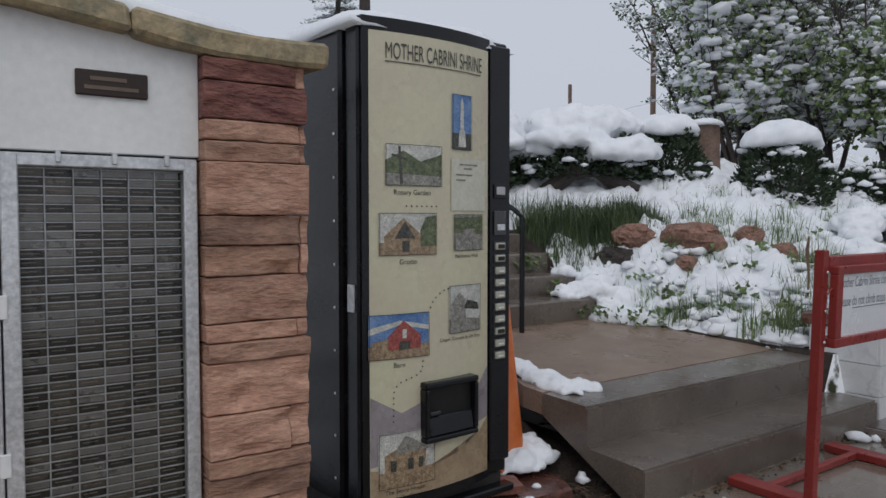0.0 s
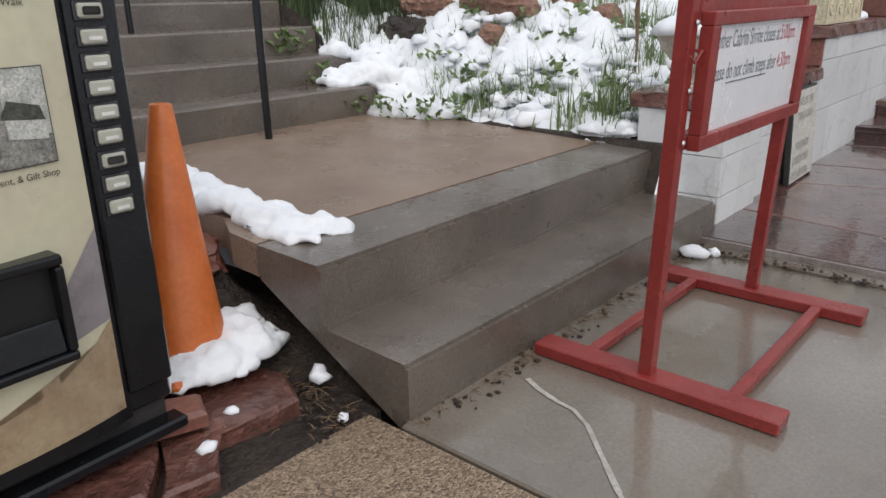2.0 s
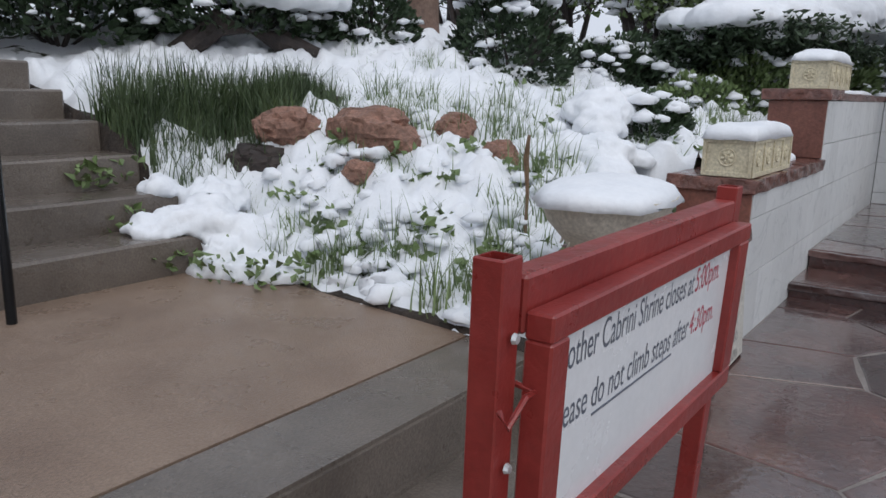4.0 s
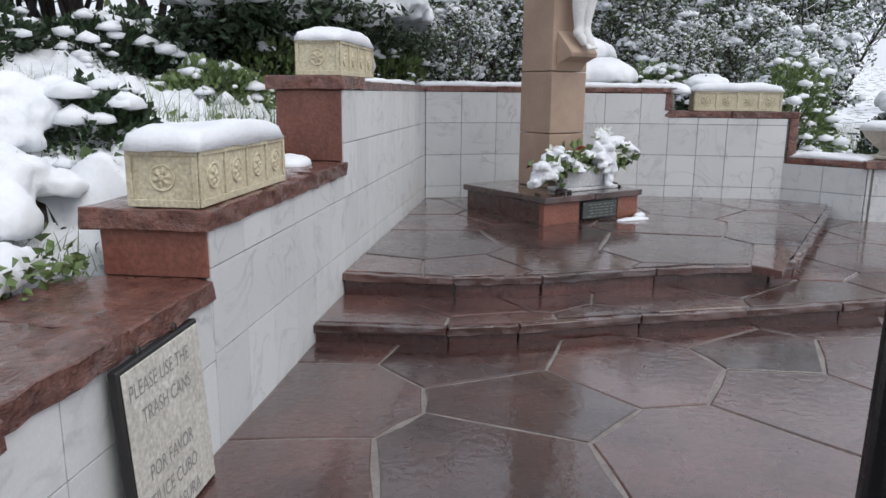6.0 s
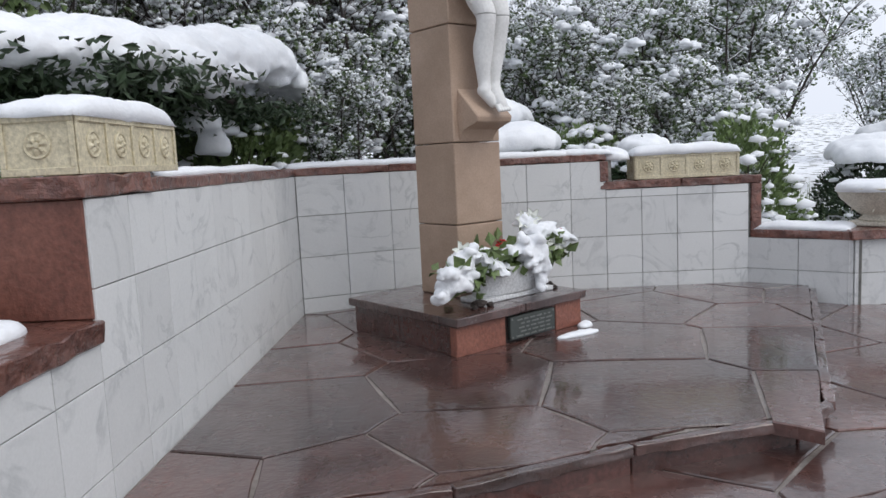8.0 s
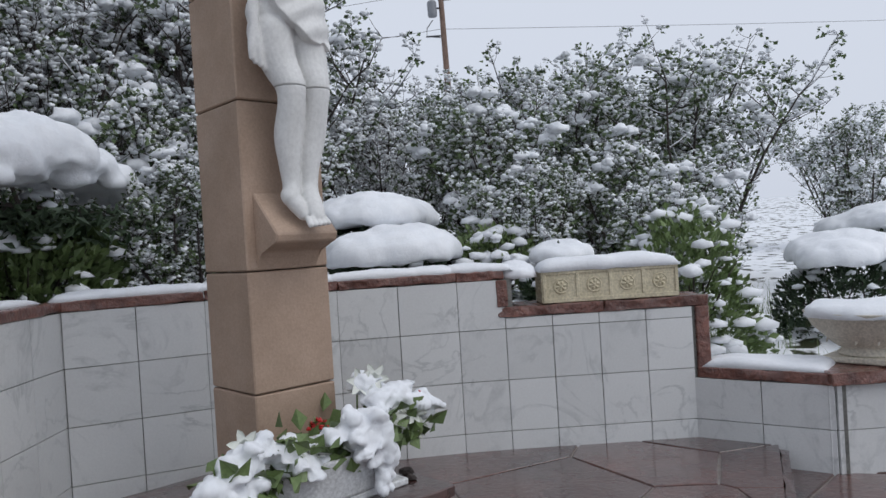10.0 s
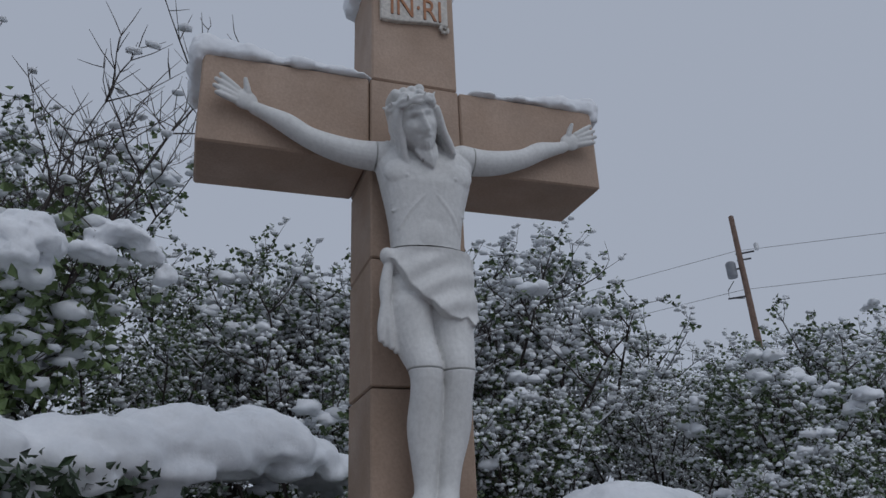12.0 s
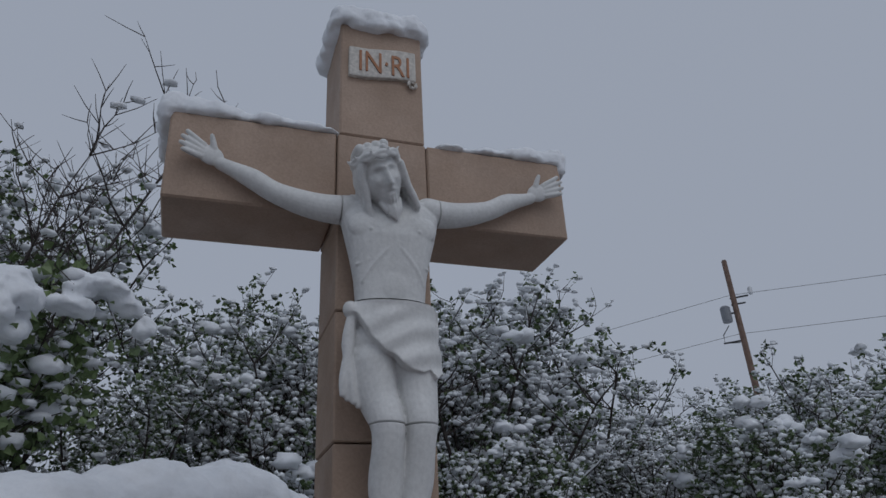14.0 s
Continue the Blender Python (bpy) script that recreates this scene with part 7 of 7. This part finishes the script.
# ---- grass, weeds and lumps of snow on the bank ----
def bank_cover():
    rng = random.Random(77)
    tv, tf, sv, sf, wv, wf = [], [], [], [], [], []
    bv, bf = [], []

    def blade(x, y, h, lean, gv, gf):
        z = hill(x, y) - 0.02
        o = len(gv)
        a = rng.uniform(0, 6.28)
        dx, dy = math.cos(a), math.sin(a)
        w = rng.uniform(0.0035, 0.007)
        for k, t in enumerate((0, 0.45, 0.8, 1.0)):
            b = lean * t * t * h
            ww = w * (1 - t * 0.9)
            for s in (-1, 1):
                gv.append((x + dx * b - dy * ww * s, y + dy * b + dx * ww * s, z + h * t * (1 - 0.25 * lean * t)))
        for k in range(3):
            gf.append((o + 2 * k, o + 2 * k + 1, o + 2 * k + 3, o + 2 * k + 2))

    tufts = []
    for _ in range(230):
        x, y = rng.uniform(4.36, 7.6), rng.uniform(3.45, 6.0)
        tufts.append((x, y, rng.uniform(0.10, 0.24), rng.randint(10, 26), 0.07))
    for _ in range(150):
        u, n = rng.random(), rng.gauss(-0.04, 0.19)
        tufts.append((4.36 + 1.15 * u + 0.3 * n, 6.06 - 0.36 * u + n, rng.uniform(0.2, 0.42) * (1 - 0.35 * u), 35, 0.09))
    for x, y in ((4.45, 3.45), (4.5, 3.55), (4.4, 3.7), (4.62, 3.6), (4.55, 4.1), (4.9, 3.75), (5.3, 3.7), (5.6, 4.0), (5.9, 4.5), (6.3, 4.6), (6.6, 4.3), (7.2, 4.3), (7.5, 4.0), (5.55, 4.75), (6.0, 5.0), (5.7, 5.2), (4.42, 4.4), (4.36, 4.75), (7.9, 3.9), (8.2, 3.8), (7.0, 3.7), (8.6, 3.75), (7.4, 3.65)):
        for _ in range(4):
            tufts.append((x + rng.gauss(0, 0.07), y + rng.gauss(0, 0.07), rng.uniform(0.2, 0.36), 22, 0.06))
    for _ in range(120):
        tufts.append((rng.uniform(12, 16), rng.uniform(-3, 0.4), rng.uniform(0.2, 0.45), 14, 0.1))
    for x, y, h, n, spread in tufts:
        if x < 4.34 or (y < 3.42 and x < 10):
            continue
        for _ in range(n):
            blade(x + rng.gauss(0, spread), y + rng.gauss(0, spread), h * rng.uniform(0.5, 1.15), rng.uniform(0.05, 0.75), *((tv, tf) if n == 35 else (bv, bf)))
    tagged(new("tall_grass", mesh_of("tall_grass", tv, tf, TALLGRASS)), "dark green tall grass clump above the boulders", "grass", kind="stuff")
    tagged(new("grass", mesh_of("grass", bv, bf, GRASS)), "young green grass blades poking through the snow", "grass", kind="stuff")
    for _ in range(170):
        x, y = rng.uniform(4.4, 9.5), rng.uniform(3.45, 7.5)
        if rng.random() < 0.45:
            x, y = 4.4 + abs(rng.gauss(0, 0.7)), rng.uniform(3.45, 5.0)
        r = rng.uniform(0.03, 0.07)
        if y > 5.6 and x < 5.5:
            continue
        add_clump(sv, sf, (x, y, hill(x, y) + 0.05 + rng.uniform(0, 0.06)), r, rng, 0.7, True)
    for k in range(46):
        y = 3.42 + 0.037 * k
        add_clump(sv, sf, (4.37 + rng.gauss(0, 0.04) + 0.04 * math.sin(k) + (0.08 if 3.6 < y < 4.4 else 0), y, 0.43), rng.uniform(0.035, 0.095), rng, 0.7, True)
    tagged(new("snow_lumps", mesh_of("snow_lumps", sv, sf, SNOW, True)), "small lumps of fresh snow lying on weeds and grass", "snow", kind="stuff")
    for _ in range(62):
        x, y = (4.4 + abs(rng.gauss(0, 0.5)), rng.uniform(3.45, 5.1)) if rng.random() < 0.5 else (rng.uniform(4.5, 8.5), rng.uniform(3.42, 5.0))
        for _ in range(9):
            p = Vector((x + rng.gauss(0, 0.05), y + rng.gauss(0, 0.05), hill(x, y) + rng.uniform(0.03, 0.12)))
            add_leaf(wv, wf, p, Vector((rng.uniform(-1, 1), rng.uniform(-1, 1), rng.uniform(-0.2, 0.8))), rng.uniform(0.04, 0.08), rng, 0.4)
    for cx, cy, cz in ((4.05, 5.02, 0.42), (4.1, 4.85, 0.42), (4.16, 4.62, 0.41), (4.3, 4.5, 0.41), (4.0, 5.35, 0.6), (4.1, 5.7, 0.78), (3.98, 5.66, 0.77)):
        for _ in range(34):
            p = Vector((cx + rng.gauss(0, 0.06), cy + rng.gauss(0, 0.05), cz + rng.uniform(0.0, 0.12)))
            add_leaf(wv, wf, p, Vector((rng.uniform(-1, 1), rng.uniform(-1, 1), rng.uniform(-0.2, 1.0))), rng.uniform(0.03, 0.08), rng, 0.3)
    for _ in range(9):
        for _ in range(10):
            p = Vector((rng.choice((5.83, 5.86, 5.62)) + rng.gauss(0, 0.04), 3.44 + rng.gauss(0, 0.04), 0.64 + rng.uniform(0.0, 0.12)))
            add_leaf(wv, wf, p, Vector((rng.uniform(-1, 1), rng.uniform(-1, 1), rng.uniform(-0.2, 0.8))), rng.uniform(0.03, 0.055), rng, 0.36)
    tagged(new("weeds", mesh_of("weeds", wv, wf, LEAF)), "small leafy weeds half covered by snow", "weeds", kind="stuff")


bank_cover()


def snow_blanket():
    """Billowed snow over the planted bank; it thins out to bare soil in the hollows."""
    xs, ys = np.arange(4.28, 9.6, 0.035), np.arange(3.40, 7.5, 0.035)
    verts, faces = [], []
    for y in ys:
        for x in xs:
            p = Vector((x, y, 0))
            b = abs(noise.noise(p * 3.2)) * 0.16 + abs(noise.noise(p * 7.0 + Vector((9, 0, 0)))) * 0.11 + 0.035 * noise.noise(p * 17) + 0.012 * noise.noise(p * 40)
            edge = ease(x, 4.26, 4.40) * (1 - ease(x, 9.2, 9.55)) * (1 - ease(y, 7.1, 7.45))
            deep = 0.045 + 0.06 * ease(x, 5.6, 7.2) + 0.05 * ease(y, 4.8, 6.2)
            patch = 0.8 * sum(math.exp(-((x - 4.4 - 0.38 * q) ** 2 + (y - 6.08 + 0.12 * q) ** 2) / 0.05) for q in range(4))
            verts.append((float(x), float(y), hill(max(float(x), 4.32), float(y)) - 0.05 + b * (0.35 + 0.65 * edge) + deep * edge - 0.22 * patch))
    w = len(xs)
    for j in range(len(ys) - 1):
        for i in range(w - 1):
            a = j * w + i
            faces.append((a, a + 1, a + w + 1, a + w))
    tagged(new("snow_blanket", mesh_of("snow_blanket", verts, faces, SNOW, True)), "lumpy blanket of wet snow on the planted bank", "snow", kind="structure")


snow_blanket()
snow_mass([(4.24, 4.72, 0.43, 0.13, 0.16, 0.10), (4.20, 4.92, 0.45, 0.15, 0.14, 0.13), (4.14, 5.14, 0.60, 0.17, 0.15, 0.12), (4.0, 5.2, 0.61, 0.12, 0.14, 0.08), (4.28, 5.12, 0.6, 0.14, 0.2, 0.15), (4.24, 5.46, 0.76, 0.12, 0.12, 0.08),
           (4.4, 4.95, 0.52, 0.16, 0.2, 0.14), (4.45, 5.3, 0.68, 0.18, 0.2, 0.14)], "snow spilling from the bank over the ends of the steps", 0.022, 0.05, grain=1.7)


def dry_stalk():
    bm = bmesh.new()
    x, y = 4.98, 3.72
    z = hill(x, y)
    tube(bm, [(x, y, z), (x + 0.01, y, z + 0.25), (x, y + 0.01, z + 0.42), (x, y, z + 0.52)], [0.008, 0.008, 0.013, 0.008], 6)
    roughen(bm, 0.004, 30)
    tagged(part("dry_stalk", bm, STRAW), "brown dry seed stalk standing in the snow", "plant")


dry_stalk()

# snow along the copings
snow_cap(2.5, 0.26, 0.045, pose(9.47, 3.19, 1.338), "thin snow along the top of the white wall", 41.0, 0.004, 40, 8)
for k, (a, b) in enumerate(zip(BACK[:4], BACK[1:5])):
    ln = math.hypot(b[0] - a[0], b[1] - a[1])
    ang = math.degrees(math.atan2(b[1] - a[1], b[0] - a[0]))
    snow_cap(ln + 0.1, 0.30, 0.055, pose(a[0], a[1], 1.338, 0, 0, ang) @ pose(ln / 2, 0.15, 0), "thin snow along the top of the curved wall", 42.0 + k, 0.004, 24, 8)
snow_cap(0.68, 0.3, 0.06, pose(11.02, -0.80, 0.69, 0, 0, 53) @ pose(0, -0.16, 0), "thin snow along the low coping", 47.0, 0.004, 24, 8)
snow_cap(0.30, 0.22, 0.10, pose(11.38, 0.52, 1.30), "lump of snow at the step of the coping", 48.0, 0.03, round_=True)
snow_cap(0.24, 0.20, 0.06, pose(7.45, 3.2, 0.89), "bit of snow on the wall top beside the pier", 49.5, round_=True)
snow_cap(0.30, 0.08, 0.03, pose(9.72, 1.10, PLAT + 0.004, 0, 0, -60), "small ridge of snow on the wet flagstones", 50.0, 0.002, round_=True)
snow_cap(0.12, 0.07, 0.035, pose(9.95, 1.02, PLAT + 0.004, 0, 0, -30), "small lump of snow on the wet flagstones", 51.0, 0.002, round_=True)
for k, (x, y, z, r) in enumerate(((2.17, 3.24, 0.03, 0.035), (1.72, 3.10, 0.085, 0.022), (1.4, 3.14, 0.08, 0.026), (1.12, 3.17, 0.075, 0.035), (2.10, 3.06, 0.0, 0.02), (3.95, 2.86, 0.0, 0.05), (1.02, 2.92, 0.03, 0.035), (1.85, 3.2, 0.085, 0.018), (4.02, 2.80, 0.0, 0.03))):
    cv, cf = [], []
    add_clump(cv, cf, (0, 0, r * 0.35), r, random.Random(k), 0.8, True)
    tagged(new("snow_lump", mesh_of("snow_lump", cv, cf, SNOW, True)), "small lump of fallen snow on the ground", "snow", "fallen lumps of snow").matrix_basis = pose(x, y, z)


def litter():
    """Dead grass and grit washed into the joints at the foot of the steps."""
    rng = random.Random(91)
    lv, lf, gv, gf = [], [], [], []
    for _ in range(420):
        k = rng.random()
        if k < 0.5:
            x, y = rng.uniform(2.2, 4.2), 2.895 - abs(rng.gauss(0, 0.022))
        elif k < 0.7:
            x, y = 4.03 + rng.gauss(0, 0.02), rng.uniform(1.6, 2.9)
        else:
            x, y = 2.17 - abs(rng.gauss(0, 0.10)), rng.uniform(3.03, 3.5)
        z = 0.004 if k < 0.5 else 0.014 if k < 0.7 else 0.012
        a = rng.uniform(0, 6.28)
        d = Vector((math.cos(a), math.sin(a), rng.uniform(0, 0.35))) * rng.uniform(0.015, 0.06)
        p = Vector((x, y, z))
        add_tube(lv, lf, [p, p + d * 0.5 + Vector((0, 0, 0.004)), p + d], [0.0016, 0.0014, 0.0008], 3)
        if k > 0.3:
            add_clump(gv, gf, (x + rng.gauss(0, 0.02), y + rng.gauss(0, 0.02), z), rng.uniform(0.004, 0.011), rng, 0.8)
    tagged(new("dead_grass", mesh_of("dead_grass", lv, lf, STRAW)), "dead grass stems washed into the paving joints", "litter", kind="stuff")
    tagged(new("grit", mesh_of("grit", gv, gf, SOIL)), "dark grit and soil crumbs in the paving joints", "grit", kind="stuff")


litter()


# ---- flower trough on the pedestal ----
def flowers():
    m = CROSS_M @ pose(0.045, -0.37, 0.491)
    t = thing("flower_trough", "white stone flower trough with lilies and red blossoms under snow", "planter", m=m)
    stone = mat("white_trough_stone", (0.55, 0.56, 0.57), (0.66, 0.67, 0.68), 7, (0.3, 0.5), 0.2, 70)
    part("plinth", block(-0.315, 0.315, -0.10, 0.10, 0.0, 0.03, 0.006), stone, t)
    bm = lathe([(0.28, 0.03), (0.285, 0.045), (0.30, 0.07), (0.34, 0.13), (0.37, 0.19), (0.375, 0.205), (0.35, 0.205), (0.33, 0.18)], 40, 1.0, 0.36)
    for v in bm.verts:
        if 0.06 < v.co.z < 0.18:
            k = 1 + 0.03 * math.sin(9 * v.co.x / 0.3 + 20 * v.co.z)
            v.co.y *= k
    part("basin", bm, stone, t, "basin with scroll relief", smooth=True)
    rng = random.Random(5)
    lv, lf, pv, pf, rv, rf, stv, stf = [], [], [], [], [], [], [], []
    for _ in range(270):
        p = Vector((rng.uniform(-0.55, 0.46), rng.gauss(-0.03, 0.07), rng.uniform(0.15, 0.34)))
        if p.x < -0.3:
            p.z -= 0.08
        add_leaf(lv, lf, p, Vector((rng.uniform(-1, 1), rng.uniform(-1, 0.3), rng.uniform(-0.5, 0.9))), rng.uniform(0.06, 0.11), rng, 0.38)
    red, petal = plain("red_blossom", (0.45, 0.02, 0.02), 0.5), plain("white_petal", (0.78, 0.80, 0.74), 0.5)
    blooms = [(-0.42, -0.06, 0.33), (0.16, 0.0, 0.46), (0.22, -0.02, 0.47), (0.30, -0.07, 0.36), (0.38, -0.08, 0.30), (-0.16, -0.10, 0.22), (-0.2, -0.11, 0.2), (0.05, -0.11, 0.22), (0.4, -0.05, 0.22), (-0.48, -0.08, 0.24), (0.26, -0.08, 0.30)]
    for bx, by, bz in blooms:
        pv, pf = [], []
        c = Vector((bx, by, bz))
        ax = Vector((rng.uniform(-0.6, 0.6), -1, rng.uniform(0.1, 0.8))).normalized()
        u = ax.orthogonal().normalized()
        w = ax.cross(u)
        add_tube(stv, stf, [Vector((bx * 0.8, by * 0.5, 0.16)), c - ax * 0.05], [0.004, 0.004], 4)
        for k in range(6):
            a = 2 * math.pi * k / 6
            rad = math.cos(a) * u + math.sin(a) * w
            tan = -math.sin(a) * u + math.cos(a) * w
            o = len(pv)
            for q in (c - ax * 0.045, c + rad * 0.022 + tan * 0.018, c + rad * 0.05 + ax * 0.022 + tan * 0.012, c + rad * 0.066 + ax * 0.012, c + rad * 0.05 + ax * 0.022 - tan * 0.012, c + rad * 0.022 - tan * 0.018):
                pv.append((q.x, q.y, q.z))
            pf.append((o, o + 1, o + 2, o + 3, o + 4, o + 5))
        lily = new("lily", mesh_of("lily", pv, pf, petal))
        lily.parent = t
    for cx, cz in ((-0.12, 0.33), (-0.08, 0.335), (0.385, 0.345)):
        for _ in range(16):
            add_clump(rv, rf, (cx + rng.gauss(0, 0.018), -0.06 + rng.gauss(0, 0.015), cz + rng.gauss(0, 0.016)), rng.uniform(0.006, 0.011), rng, 1.0)
    for nm, me in (("foliage", mesh_of("leaves", lv, lf, LEAF)), ("stalks", mesh_of("stems", stv, stf, LEAF)), ("red_blossom", mesh_of("reds", rv, rf, red))):
        o = new(nm, me)
        o.parent = t
    heaps = [(-0.02, -0.10, 0.30, 0.12, 0.08, 0.06), (-0.28, -0.08, 0.27, 0.10, 0.08, 0.06), (-0.52, -0.10, 0.15, 0.16, 0.13, 0.15), (-0.45, -0.07, 0.25, 0.14, 0.11, 0.11), (-0.62, -0.10, 0.08, 0.08, 0.08, 0.09), (-0.36, -0.06, 0.27, 0.10, 0.08, 0.06), (0.11, -0.12, 0.27, 0.14, 0.11, 0.15), (0.15, -0.14, 0.17, 0.10, 0.08, 0.14), (0.15, -0.14, 0.07, 0.05, 0.05, 0.09), (0.26, -0.04, 0.37, 0.18, 0.12, 0.09), (0.40, -0.05, 0.33, 0.12, 0.09, 0.08), (-0.22, -0.10, 0.20, 0.12, 0.08, 0.07), (-0.1, -0.07, 0.28, 0.09, 0.07, 0.05), (0.18, 0.02, 0.45, 0.08, 0.07, 0.06), (0.46, -0.06, 0.26, 0.08, 0.07, 0.07)]
    lumps = []
    for x, y, z, rx, ry, rz in heaps:
        lumps.append((x, y, z, rx * 0.72, ry * 0.72, rz * 0.72))
        for _ in range(5):
            lumps.append((x + rng.uniform(-0.8, 0.8) * rx, y + rng.uniform(-0.8, 0.5) * ry, z + rng.uniform(-0.6, 0.75) * rz, rx * rng.uniform(0.25, 0.45), ry * rng.uniform(0.3, 0.5), rz * rng.uniform(0.2, 0.4)))
    s = snow_mass(lumps, "wet snow weighing down the flowers in the trough", 0.012, 0.03, grain=2.6)
    s.matrix_basis = m
    for k, (x, y, r) in enumerate(((-0.36, -0.12, 0.045), (-0.30, -0.15, 0.025), (-0.42, -0.15, 0.022), (0.36, -0.06, 0.022), (0.40, 0.02, 0.03))):
        p = m @ Vector((x, y, r * 0.45))
        rock((p.x, p.y, p.z), (r, r * 0.8, r * 0.5), 3.0 + k, "small dark pebble on the pedestal", BARK, "pebble", "pebbles on the pedestal")


flowers()


# ---- far things ----
def utility_pole():
    t = thing("utility_pole", "weathered wooden utility pole with a transformer and brackets", "utility pole", m=pose(29.6, -0.05, 0, -1.2, 0, 0))
    part("pole", lathe([(0.125, 0.5), (0.075, 10.4), (0.06, 10.42)], 14), POLE, t)
    part("transformer", lathe([(0.0, 8.45), (0.13, 8.47), (0.145, 8.53), (0.145, 8.9), (0.11, 8.95), (0.04, 8.98)], 18, at=(-0.1, 0.3, 0)), plain("grey_steel", (0.22, 0.23, 0.25), 0.5, 0.3), t)
    for z, y0, y1 in ((9.2, -0.42, 0.1), (9.0, -0.3, 0.1), (7.9, 0.0, 0.55), (8.75, 0.05, 0.3)):
        part("bracket", block(-0.03, 0.03, y0, y1, z - 0.02, z + 0.02, 0.006), plain("dark_bracket", (0.05, 0.05, 0.055), 0.5, 0.3), t)
    bm = bmesh.new()
    tube(bm, [(0, 0.3, 8.4), (0, 0.5, 8.15), (0, 0.52, 7.9), (0, 0.1, 7.85)], [0.014] * 4, 5)
    part("cable_loop", bm, BLACK, t)
    part("insulator", lathe([(0.03, 9.2), (0.07, 9.25), (0.07, 9.4), (0.03, 9.45)], 10, at=(0, -0.5, 0)), ALU, t)
    wires = thing("overhead_wire", "thin dark overhead cables between poles", "cable")
    for ya, za, sag in ((-60, 12.4, 0.8), (60, 7.6, 0.6)):
        for k in range(2):
            bm = bmesh.new()
            pts = [(29.6 + 10 * i / 12, 0.2 + (ya - 0.2) * i / 12, 9.3 - 1.2 * k + (za - 9.3) * i / 12 - sag * math.sin(math.pi * i / 12)) for i in range(13)]
            tube(bm, pts, [0.007] * 13, 4)
            part("cable", bm, BLACK, wires)
    for x, y, h, r in ((7.17 * 1.9, 7.59 * 1.95, 1.3, 0.05), (14.6, 12.9, 3.4, 0.07)):
        bm = lathe([(r, -0.3), (r, h), (r * 0.8, h + 0.02)], 10)
        tagged(part("fence_post", bm, POLE), "weathered wooden post standing in the snow", "post").matrix_basis = pose(x, y, hill(x, y))


utility_pole()
